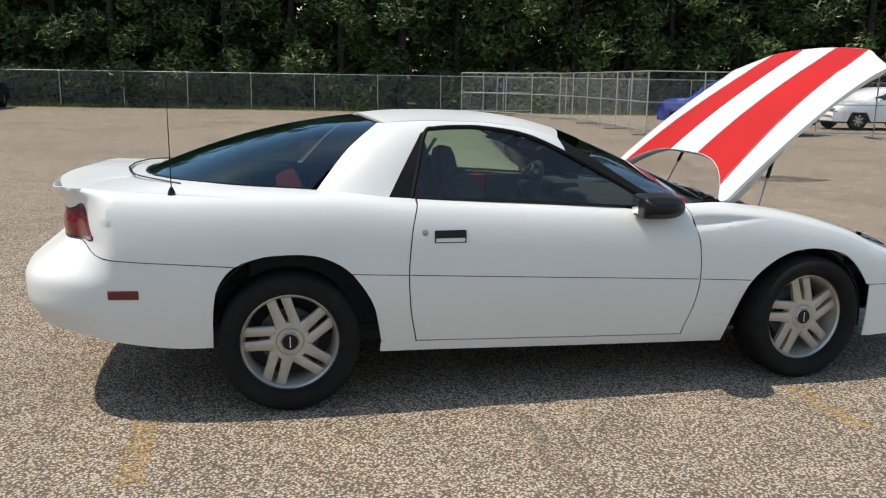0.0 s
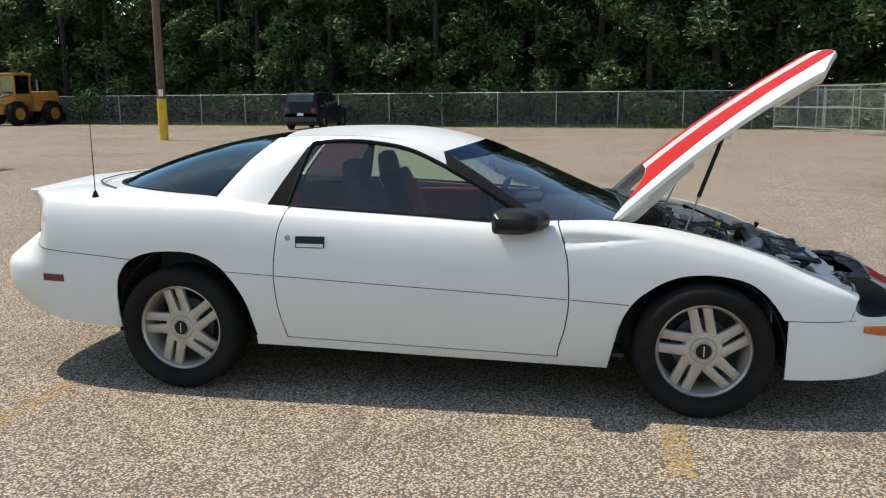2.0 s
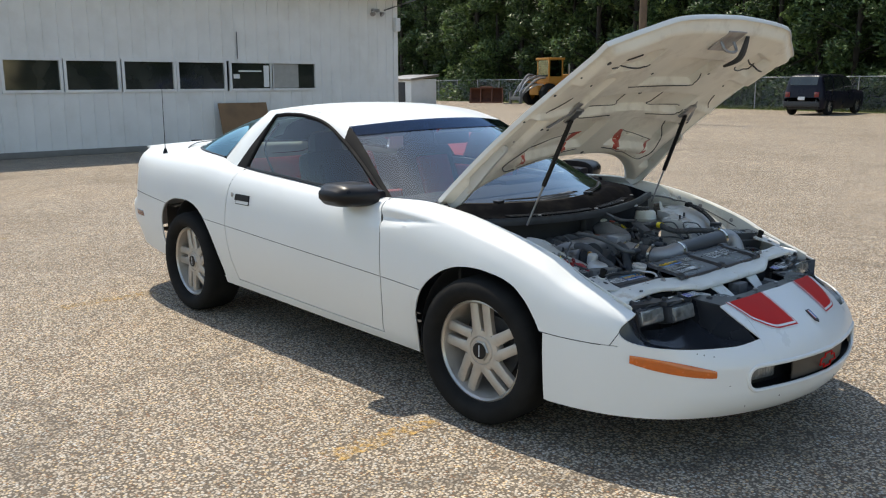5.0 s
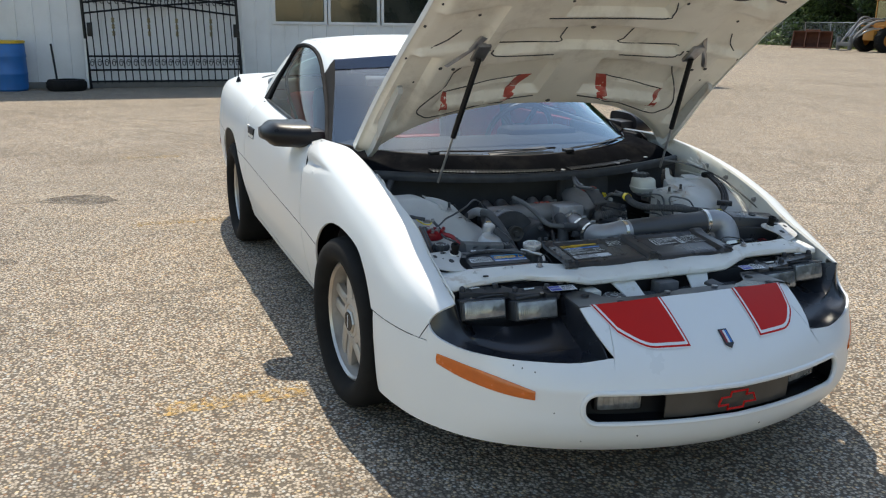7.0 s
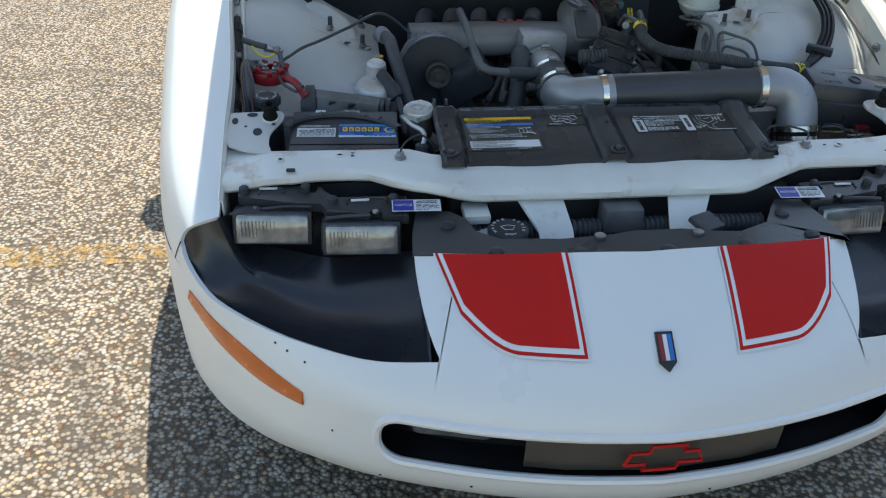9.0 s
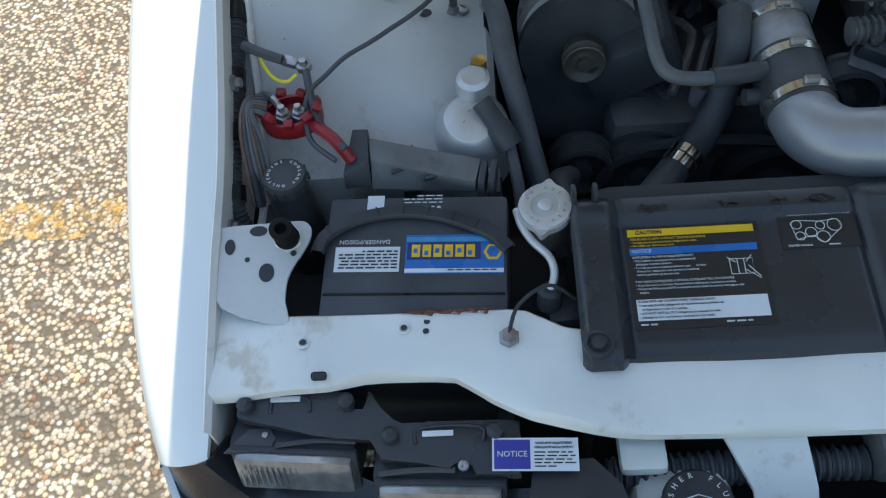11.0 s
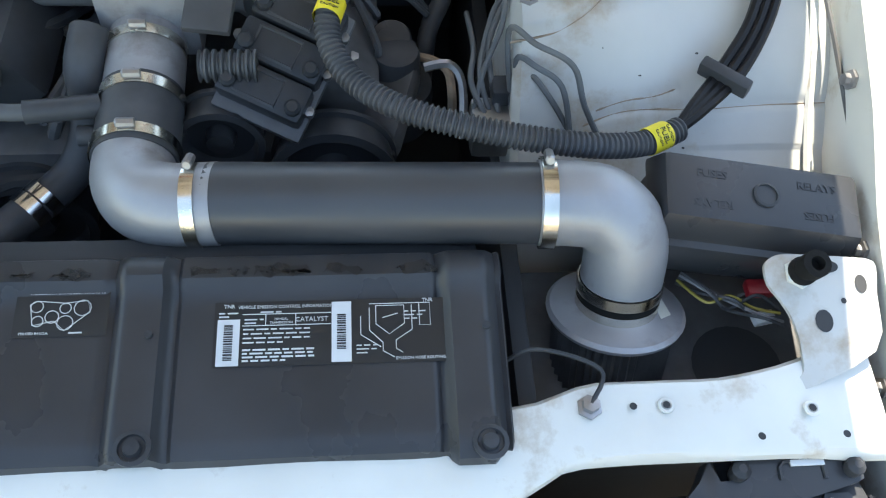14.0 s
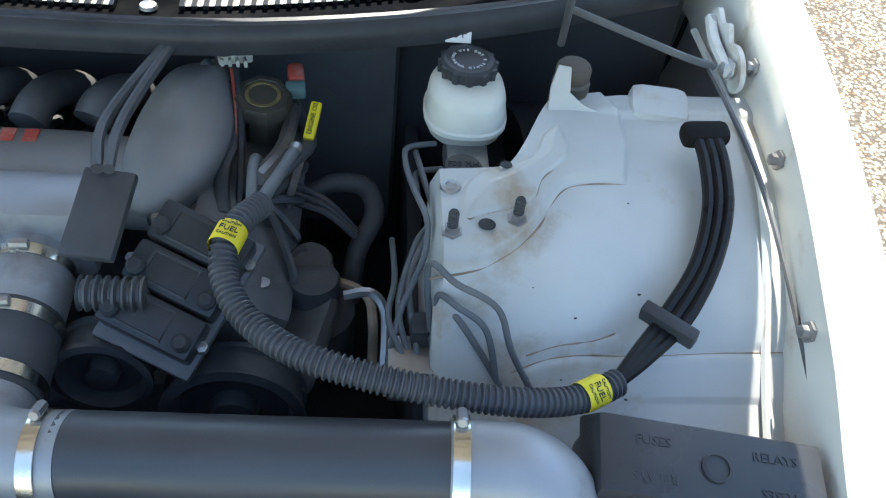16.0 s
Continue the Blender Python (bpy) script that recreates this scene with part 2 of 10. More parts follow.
def sheet(name, P, material, parent=None, label="", thick=0.006, skip=None, out=None, angle=40):
    """A panel from rows of points, given a thickness on its inner side. out: a point on the panel's inner side."""
    bm = bmesh.new()
    add_grid(bm, P, skip)
    bmesh.ops.remove_doubles(bm, verts=bm.verts, dist=1e-5)
    bmesh.ops.recalc_face_normals(bm, faces=bm.faces)
    if out is not None:
        f = max(bm.faces, key=lambda q: q.calc_area())
        s = sum(q.normal.dot(q.calc_center_median() - Vector(out)) * q.calc_area() for q in bm.faces)
        if s < 0:
            bmesh.ops.reverse_faces(bm, faces=bm.faces)
    if thick:
        bm.normal_update()
        old = list(bm.faces)
        edge = [e for e in bm.edges if e.is_boundary]
        back = {v: bm.verts.new(v.co - v.normal * thick) for v in list(bm.verts)}
        for f in old:
            bm.faces.new([back[v] for v in reversed(f.verts)])
        for e in edge:
            f = e.link_faces[0]
            a, b = e.verts
            vs = list(f.verts)
            if vs[(vs.index(a) + 1) % len(vs)] != b:
                a, b = b, a
            bm.faces.new((b, a, back[a], back[b]))
    me = bpy.data.meshes.new(name)
    bm.to_mesh(me)
    bm.free()
    return link(name, me, material, parent, label, angle)


def coons(c0, c1, d0, d1, n, k, bulge=None):
    """Rows of points filling four edges: c0, c1 run along, d0 joins their starts, d1 their ends."""
    c0, c1, d0, d1 = along(c0, n), along(c1, n), along(d0, k), along(d1, k)
    rows = []
    for i in range(n + 1):
        u = i / n
        row = []
        for j in range(k + 1):
            v = j / k
            p = (1 - v) * c0[i] + v * c1[i] + (1 - u) * d0[j] + u * d1[j] - ((1 - u) * (1 - v) * c0[0] + u * (1 - v) * c0[-1] + (1 - u) * v * c1[0] + u * v * c1[-1])
            if bulge is not None:
                p = p + np.array(bulge) * (16 * u * (1 - u) * v * (1 - v)) ** 0.8
            row.append(p)
        rows.append(row)
    return rows


def add_box(bm, c, s, bev=0.0, rot=None, seg=2):
    r = bmesh.ops.create_cube(bm, size=1)
    vs = r["verts"]
    m = Matrix.Translation(c) @ (rot.to_4x4() if rot is not None else Matrix.Identity(4)) @ Matrix.Diagonal((*s, 1))
    bmesh.ops.transform(bm, matrix=m, verts=vs)
    if bev:
        es = list({e for v in vs for e in v.link_edges})
        bmesh.ops.bevel(bm, geom=es, offset=bev, segments=seg, affect="EDGES", profile=0.6)


def boxy(name, c, s, material, parent=None, bev=0.004, rot=None, label="", taper=None):
    """A box with softened edges, narrowed towards its top by taper."""
    bm = bmesh.new()
    r = bmesh.ops.create_cube(bm, size=1)
    for v in bm.verts:
        v.co = Vector((v.co.x * s[0], v.co.y * s[1], v.co.z * s[2]))
        if taper and v.co.z > 0:
            v.co.x *= taper[0]
            v.co.y *= taper[1]
    if bev:
        bmesh.ops.bevel(bm, geom=list(bm.edges), offset=bev, segments=2, affect="EDGES", profile=0.6)
    m = Matrix.Translation(c) @ (rot.to_4x4() if rot is not None else Matrix.Identity(4))
    bmesh.ops.transform(bm, matrix=m, verts=bm.verts)
    return part(name, bm, material, parent, label)


def rot(x=0, y=0, z=0):
    return Euler((radians(x), radians(y), radians(z))).to_matrix()


def frames_along(q):
    """A moving frame without twist along the points q."""
    out = []
    T = [np.array(q[min(i + 1, len(q) - 1)]) - np.array(q[max(i - 1, 0)]) for i in range(len(q))]
    T = [t / (np.linalg.norm(t) + 1e-12) for t in T]
    a = np.array([0, 0, 1.0]) if abs(T[0][2]) < 0.9 else np.array([1.0, 0, 0])
    n = np.cross(T[0], a)
    n /= np.linalg.norm(n)
    for t in T:
        n = n - t * n.dot(t)
        n /= np.linalg.norm(n)
        out.append((n, np.cross(t, n)))
    return out


def add_tube(bm, pts, r, sides=10, n=6, rib=None, closed=False, cap=True, flat=1.0, resample=0):
    """A tube along a curve; r is a radius or a function of 0..1; rib = (pitch, depth) makes it corrugated."""
    q = along(pts, resample) if resample else spline(pts, n)
    if rib:
        L = sum(np.linalg.norm(np.array(q[i + 1]) - np.array(q[i])) for i in range(len(q) - 1))
        k = int(L / rib[0])
        q = along(pts, k * 4)
    fr = frames_along(q)
    rows = []
    for i, (p, (a, b)) in enumerate(zip(q, fr)):
        rr = r(i / (len(q) - 1)) if callable(r) else r
        if rib:
            rr -= (0, rib[1], rib[1], 0)[i % 4]
        rows.append([Vector(p + rr * (math.cos(w) * a + flat * math.sin(w) * b)) for w in (2 * math.pi * j / sides for j in range(sides))])
    V = add_grid(bm, rows, wrap=True)
    if cap:
        bm.faces.new(V[0])
        bm.faces.new(list(reversed(V[-1])))


def tube(name, pts, r, material, parent=None, label="", **kw):
    bm = bmesh.new()
    add_tube(bm, pts, r, **kw)
    return part(name, bm, material, parent, label)


def add_lathe(bm, prof, m=None, seg=24, cap=True):
    """A turned form about z from (radius, height) pairs."""
    rows = [[Vector((r * math.cos(a), r * math.sin(a), z)) for a in (2 * math.pi * j / seg for j in range(seg))] for r, z in prof]
    if m is not None:
        rows = [[m @ p for p in row] for row in rows]
    V = add_grid(bm, rows, wrap=True)
    if cap:
        for row in (V[0], V[-1]):
            try:
                bm.faces.new(row)
            except ValueError:
                pass


def lathe(name, prof, material, parent=None, m=None, seg=24, label="", cap=True, angle=35):
    bm = bmesh.new()
    add_lathe(bm, prof, m, seg, cap)
    return part(name, bm, material, parent, label, angle)


def aim(p, d):
    """A pose at p whose z axis points along d."""
    return Matrix.Translation(p) @ Vector(d).to_track_quat("Z", "Y").to_matrix().to_4x4()


def add_poly(bm, pts, m, depth, hole=None):
    """A flat plate with the outline pts (x, y), thickened downwards, at the pose m."""
    top = [bm.verts.new(m @ Vector((x, y, 0))) for x, y in pts]
    bot = [bm.verts.new(m @ Vector((x, y, -depth))) for x, y in pts]
    k = len(pts)
    bm.faces.new(top)
    bm.faces.new(list(reversed(bot)))
    for i in range(k):
        bm.faces.new((top[i], bot[i], bot[(i + 1) % k], top[(i + 1) % k]))


def plate(name, pts, m, depth, material, parent=None, label=""):
    bm = bmesh.new()
    add_poly(bm, pts, m, depth)
    return part(name, bm, material, parent, label)


def words(name, text, m, size, material, parent=None, depth=0.0004, align="CENTER"):
    """Raised lettering with the built-in font, turned into a mesh."""
    cu = bpy.data.curves.new(name, "FONT")
    cu.body, cu.size, cu.extrude, cu.align_x, cu.align_y = text, size, depth, align, "CENTER"
    cu.resolution_u = 2
    ob = bpy.data.objects.new(name, cu)
    scene.collection.objects.link(ob)
    bpy.context.view_layer.update()
    me = bpy.data.meshes.new_from_object(ob.evaluated_get(bpy.context.evaluated_depsgraph_get()))
    bpy.data.objects.remove(ob)
    bpy.data.curves.remove(cu)
    me.name = name
    me.transform(m)
    me.materials.clear()
    return link(name, me, material, parent)
# ---- ground ----
def FENCE_Y(x):
    return 37.0 - .20 * x


def asphalt():
    m = bpy.data.materials.new("pale_asphalt")
    m.use_nodes = True
    nt = m.node_tree
    N, K = nt.nodes, nt.links
    b = N["Principled BSDF"]
    b.inputs["Roughness"].default_value = 0.88
    b.inputs["Specular IOR Level"].default_value = 0.3
    tc = N.new("ShaderNodeTexCoord")

    def noise_node(scale, detail=5, rough=.55):
        n = N.new("ShaderNodeTexNoise")
        n.inputs["Scale"].default_value, n.inputs["Detail"].default_value, n.inputs["Roughness"].default_value = scale, detail, rough
        K.new(tc.outputs["Object"], n.inputs["Vector"])
        return n

    def ramp(src, stops):
        r = N.new("ShaderNodeValToRGB")
        e = r.color_ramp.elements
        e[0].position, e[0].color = stops[0][0], (*stops[0][1], 1)
        e[1].position, e[1].color = stops[-1][0], (*stops[-1][1], 1)
        for p, c in stops[1:-1]:
            q = e.new(p)
            q.color = (*c, 1)
        K.new(src, r.inputs[0])
        return r

    def mixed(kind, fac, a, c):
        x = N.new("ShaderNodeMix")
        x.data_type, x.blend_type = "RGBA", kind
        if isinstance(fac, float):
            x.inputs[0].default_value = fac
        else:
            K.new(fac, x.inputs[0])
        K.new(a, x.inputs[6])
        if isinstance(c, tuple):
            x.inputs[7].default_value = (*c, 1)
        else:
            K.new(c, x.inputs[7])
        return x.outputs[2]

    v = N.new("ShaderNodeTexVoronoi")
    v.inputs["Scale"].default_value = 88
    v.inputs["Randomness"].default_value = 1
    K.new(tc.outputs["Object"], v.inputs["Vector"])
    stones = ramp(v.outputs["Color"], [(0.0, (.15, .120, .091)), (.28, (.325, .270, .207)), (.55, (.440, .380, .306)), (.80, (.530, .472, .398)), (1.0, (.585, .545, .485))])
    stones.color_ramp.interpolation = "LINEAR"
    gap = N.new("ShaderNodeMapRange")
    gap.inputs[1].default_value, gap.inputs[2].default_value, gap.inputs[3].default_value, gap.inputs[4].default_value = .36, .62, 0, .88
    K.new(v.outputs["Distance"], gap.inputs[0])
    # single pebbles of ochre, red-brown and grey among the buff ones
    hue = N.new("ShaderNodeSeparateColor")
    K.new(v.outputs["Color"], hue.inputs[0])
    tint = ramp(hue.outputs[1], [(0.0, (.92, .66, .52)), (.07, (.95, .72, .58)), (.10, (1, 1, 1)), (.80, (1, 1, 1)), (.83, (1.10, .93, .66)), (.90, (1.08, .95, .74)), (.92, (.86, .93, 1.0)), (1.0, (.80, .88, .96))])
    pebbles = mixed("MULTIPLY", 1.0, stones.outputs[0], tint.outputs[0])
    c = mixed("MIX", gap.outputs[0], pebbles, (.075, .062, .048))
    big = noise_node(.35, 8, .6)
    br = ramp(big.outputs[0], [(.25, (.74, .70, .66)), (.5, (1, 1, 1)), (.75, (1.15, 1.10, 1.04))])
    c = mixed("MULTIPLY", 1.0, c, br.outputs[0])
    mid = noise_node(3.2, 6, .6)
    mr = ramp(mid.outputs[0], [(.3, (.86, .85, .84)), (.7, (1.12, 1.10, 1.08))])
    c = mixed("MULTIPLY", 1.0, c, mr.outputs[0])
    # thin wandering cracks
    wv = N.new("ShaderNodeTexVoronoi")
    wv.feature = "DISTANCE_TO_EDGE"
    wv.inputs["Scale"].default_value = .16
    wn2 = noise_node(.8, 4)
    ad = N.new("ShaderNodeMix")
    ad.data_type, ad.blend_type = "RGBA", "ADD"
    ad.inputs[0].default_value = .9
    K.new(tc.outputs["Object"], ad.inputs[6])
    K.new(wn2.outputs[1], ad.inputs[7])
    K.new(ad.outputs[2], wv.inputs["Vector"])
    cr = N.new("ShaderNodeMapRange")
    cr.inputs[1].default_value, cr.inputs[2].default_value, cr.inputs[3].default_value, cr.inputs[4].default_value = 0, .006, .45, 0
    K.new(wv.outputs["Distance"], cr.inputs[0])
    c = mixed("MIX", cr.outputs[0], c, (.09, .075, .06))
    # turf past the fence
    sp = N.new("ShaderNodeSeparateXYZ")
    K.new(tc.outputs["Object"], sp.inputs[0])
    f = N.new("ShaderNodeMath")
    f.operation = "MULTIPLY_ADD"
    f.inputs[1].default_value = .20
    K.new(sp.outputs[0], f.inputs[0])
    K.new(sp.outputs[1], f.inputs[2])
    wob = N.new("ShaderNodeMath")
    wob.operation = "MULTIPLY_ADD"
    wob.inputs[1].default_value = 2.2
    K.new(mid.outputs[0], wob.inputs[0])
    K.new(f.outputs[0], wob.inputs[2])
    gm = N.new("ShaderNodeMapRange")
    gm.inputs[1].default_value, gm.inputs[2].default_value = 36.6, 37.2
    K.new(wob.outputs[0], gm.inputs[0])
    turf = ramp(noise_node(9, 6).outputs[0], [(.3, (.05, .06, .018)), (.55, (.10, .12, .035)), (.75, (.18, .18, .07))])
    c = mixed("MIX", gm.outputs[0], c, turf.outputs[0])
    K.new(c, b.inputs["Base Color"])
    bp = N.new("ShaderNodeBump")
    bp.inputs["Strength"].default_value, bp.inputs["Distance"].default_value = .8, .006
    bp.invert = True
    K.new(v.outputs["Distance"], bp.inputs["Height"])
    K.new(bp.outputs[0], b.inputs["Normal"])
    return m


GROUND = asphalt()
g = new("ground", bpy.data.meshes.new("ground"))
g.data.from_pydata([(-700, -700, 0), (700, -700, 0), (700, 700, 0), (-700, 700, 0)], [], [(0, 1, 2, 3)])
g.data.materials.append(GROUND)
tagged(g, "pale worn asphalt car park with exposed gravel", "ground", kind="structure")


def worn(name, col, lo, hi, scale=26, rough=.85):
    """Paint or oil worn through to the ground below."""
    m = mat(name, col, rough, var=.2, scale=20)
    nt = m.node_tree
    n = nt.nodes.new("ShaderNodeTexNoise")
    n.inputs["Scale"].default_value, n.inputs["Detail"].default_value, n.inputs["Roughness"].default_value = scale, 8, .7
    tc = nt.nodes.new("ShaderNodeTexCoord")
    nt.links.new(tc.outputs["Object"], n.inputs["Vector"])
    r = nt.nodes.new("ShaderNodeMapRange")
    r.inputs[1].default_value, r.inputs[2].default_value = lo, hi
    nt.links.new(n.outputs[0], r.inputs[0])
    nt.links.new(r.outputs[0], nt.nodes["Principled BSDF"].inputs["Alpha"])
    return m


YLINE = worn("faded_yellow_paint", (.50, .31, .10), .46, .69)
OIL = worn("oil_stain", (.085, .07, .055), .30, .75, 5)


def blot(name, cx, cy, rx, ry, material, label, seed, z=.003):
    rnd = random.Random(seed)
    ph = [rnd.uniform(0, 6.28) for _ in range(4)]
    bm = bmesh.new()
    ring = []
    for k in range(40):
        a = 2 * math.pi * k / 40
        r = 1 + .14 * math.sin(2 * a + ph[0]) + .10 * math.sin(3 * a + ph[1]) + .06 * math.sin(7 * a + ph[2])
        ring.append(bm.verts.new((cx + rx * r * math.cos(a), cy + ry * r * math.sin(a), z)))
    bm.faces.new(ring)
    return tagged(part(name, bm, material), label, "stain", kind="structure")


for x, y0, y1 in ((-.615, -1.50, -.85), (2.435, -1.53, -.98), (-3.65, -1.5, -.9), (5.48, -1.5, -.9)):
    bm = bmesh.new()
    n = 10
    for i in range(n):
        a, b = y0 + (y1 - y0) * i / n, y0 + (y1 - y0) * (i + 1) / n
        w0, w1 = .055 + .006 * math.sin(i * 2.1), .055 + .006 * math.sin((i + 1) * 2.1)
        bm.faces.new([bm.verts.new(p) for p in ((x - w0, a, .003), (x + w0, a, .003), (x + w1, b, .003), (x - w1, b, .003))])
    bmesh.ops.remove_doubles(bm, verts=bm.verts, dist=1e-4)
    tagged(part("parking_line", bm, YLINE), "worn faded yellow parking line on the asphalt", "parking line", "parking lines", kind="structure")
blot("oil_stain", -1.62, -1.84, .20, .26, OIL, "dark oil stain on the asphalt", 2)
blot("oil_stain", 8.0, 7.6, .9, .40, OIL, "dark damp patch on the asphalt", 5)
blot("oil_stain", .3, -2.4, .34, .22, worn("faint_stain", (.16, .13, .10), .40, .95, 6), "faint brown stain on the asphalt", 9)
# ---- the car: x forward from the rear axle, y to its left ----
XR, XF, AXLE_Z = 0.0, 2.571, 0.315
PLAN = [(3.672, 0), (3.658, .15), (3.62, .32), (3.55, .50), (3.43, .655), (3.25, .788), (3.05, .850), (2.8, .872), (2.57, .885), (2.2, .885), (1.96, .882), (1.3, .886), (.6, .886), (.2, .892), (0, .893),
        (-.3, .889), (-.62, .872), (-.85, .832), (-1.03, .74), (-1.13, .58), (-1.18, .30), (-1.19, 0)]
_q = np.array(spline(PLAN, 24))
_L = np.concatenate([[0], np.cumsum(np.linalg.norm(np.diff(_q, axis=0), axis=1))])
_L /= _L[-1]


def plan_at(s):
    x, y = np.interp(s, _L, _q[:, 0]), np.interp(s, _L, _q[:, 1])
    a, b = max(s - .006, 0), min(s + .006, 1)
    tx, ty = np.interp(b, _L, _q[:, 0]) - np.interp(a, _L, _q[:, 0]), np.interp(b, _L, _q[:, 1]) - np.interp(a, _L, _q[:, 1])
    k = math.hypot(tx, ty)
    n = (ty / k, -tx / k)
    if s < .006:
        n = (1, 0)
    if s > .994:
        n = (-1, 0)
    return x, y, *n


_side = [i for i in range(len(_q)) if _q[i, 1] > .3]


def s_of_x(x):
    xs, ls = _q[_side, 0][::-1], _L[_side][::-1]
    return float(np.interp(x, xs, ls))


TOP = hermite([(-1.2, .978), (-1.0, .994), (-.85, .990), (-.48, .972), (.15, .965), (.47, .945), (.59, .937), (1.2, .905), (1.70, .880), (1.85, .890), (2.05, .895), (2.33, .872), (2.6, .822), (2.86, .748), (3.0, .688), (3.10, .652), (3.2, .616), (3.26, .593), (3.31, .572)])
DTOP = hermite([(0, .135), (.006, .10), (.02, .072), (.05, .047), (.10, .026), (.17, .012), (.26, .003), (.34, 0)])
DLOW = hermite([(.15, .14), (.20, .088), (.25, .064), (.32, .044), (.42, .020), (.52, .005), (.6, 0)])
DNOSE = hermite([(.16, .12), (.19, .06), (.23, .022), (.27, .004), (.30, 0), (.39, .002), (.42, .012), (.45, .030), (.50, .075), (.55, .143), (.58, .190), (.60, .225)])
DTAIL = hermite([(.36, .078), (.43, .04), (.50, .004), (.58, 0), (.615, .004), (.63, .016), (.66, .052), (.70, .100), (.745, .156), (.77, .178), (.84, .180), (.90, .186), (.93, .178), (.955, .160), (.98, .138), (.995, .136), (1.02, .16)])
SCOOP_HI = hermite([(1.80, .872), (1.889, .862), (2.1, .848), (2.36, .828)])
SCOOP_LO = hermite([(1.80, .765), (1.905, .772), (2.04, .788), (2.19, .808), (2.36, .824)])


def ease(a, b, x):
    t = min(max((x - a) / (b - a), 0), 1)
    return t * t * (3 - 2 * t)


def shell(s, z, side):
    """A point of the car's skin: s runs from the nose's middle (0) to the tail's middle (1)."""
    x, y, nx, ny = plan_at(s)
    d = DTOP(max(TOP(x) - z, 0))
    if x > 1.92:
        more = (.036 if side < 0 else .002) * ease(1.92, 2.2, x)
        d += more * max(0, 1 - max(TOP(x) - z, 0) / .045) ** 2.2
        if x > 2.85:
            # the inner edge of the fender runs straight to its tip
            inset = max((y - (.701 if side < 0 else .722)) / ny, .02)
            d *= 1 + (inset / (.135 + more) - 1) * ease(2.85, 3.05, x)
    d += DLOW(z) * (1 - .8 * ease(2.80, 2.96, x))
    if x > 3:
        w = 1 - ease(.42, .76, y)
        d = d * (1 - w) * ease(.60, .78, y) + DNOSE(z) * w + (1 - w) * (.5 * DNOSE(z) * (1 - ease(.56, .76, y)))
    if x < -.75:
        w = ease(-.70, -1.0, x)
        d = d * (1 - w) + (DTAIL(z) if z > .60 else DTAIL(z)) * w
    if 1.84 < x < 2.36:
        # shallow scoop under the fender's shoulder, fading forward
        hi, lo = SCOOP_HI(x), SCOOP_LO(x)
        if lo < z < hi:
            d += .024 * ease(1.84, 2.0, x) * ease(2.36, 2.02, x) * ease(lo, lo + .35 * (hi - lo), z) * ease(hi, hi - .6 * (hi - lo), z)
    return np.array([x - nx * d, side * (y - ny * d), z])


LINE = hermite([(-1.2, .765), (-.95, .765), (-.875, .752), (-.82, .728), (-.76, .714), (-.64, .702), (-.48, .691), (-.245, .673), (.28, .625), (.53, .612), (1.96, .543), (2.23, .528), (2.93, .476), (3.17, .470), (3.3, .472)])
DOOR_R = hermite([(.2, .585), (.29, .572), (.45, .540), (.61, .529), (.80, .545), (.95, .585)])
DOOR_F = hermite([(.2, 1.905), (.29, 1.915), (.40, 1.945), (.545, 1.962), (.70, 1.955), (.83, 1.925), (.9, 1.90)])
SILL = hermite([(.3, .246), (.6, .240), (1.9, .205), (2.25, .197)])
DOORBOT = hermite([(.5, .293), (1.95, .250)])


_ra = hermite([(-.3315, .305), (-.329, .402), (-.323, .488), (-.312, .559), (-.285, .616), (-.248, .659), (-.174, .696), (-.074, .717), (.024, .72), (.107, .713), (.176, .691), (.257, .642), (.309, .582), (.361, .498), (.391, .414), (.401, .328), (.403, .26)])
_fa = hermite([(2.157, .206), (2.173, .333), (2.195, .43), (2.243, .526), (2.305, .587), (2.392, .641), (2.48, .669), (2.569, .676), (2.671, .666), (2.761, .641), (2.827, .594), (2.882, .53), (2.917, .469), (2.935, .402), (2.938, .34)])


def RARCH(x):
    """Height of the rear wheel arch's lip, or of the body's lower edge beside it."""
    return SILL(x) if x > .403 else .305 if x < -.3315 else _ra(x)


def FARCH(x):
    """Height of the front wheel arch's lip, or of the body's lower edge beside it."""
    return SILL(x) if x < 2.157 else .205 if x > 2.938 else _fa(x)


def panel(name, xa, xb, zlo, zhi, us, nv, side, parent, label="", material=None):
    """A skin panel between two seams (x as a function of z) and two heights (z as a function of x)."""
    rows = []
    for u in us:
        row = []
        for j in range(nv + 1):
            v = j / nv
            v = 1 - (1 - v) ** 1.25
            z = .6
            for _ in range(24):
                x = xa(z) + (xb(z) - xa(z)) * u
                z = .4 * z + .6 * (zlo(x) + (zhi(x) - zlo(x)) * v)
            row.append(shell(s_of_x(x), z, side))
        rows.append(row)
    return sheet(name, rows, material or WHITE, parent, label, thick=.007, out=(.6 if xa(.6) < 2 else 2.5, 0, .5))


def dense(a, b, marks, n):
    """Steps from 0 to 1 over the stretch a..b, crowded round the marks."""
    u = set(np.linspace(0, 1, n))
    for m in marks:
        for k in (-.05, -.025, -.012, -.004, 0, .004, .012, .025, .05):
            t = (m + k - a) / (b - a)
            if 0 < t < 1:
                u.add(t)
    return sorted(u)


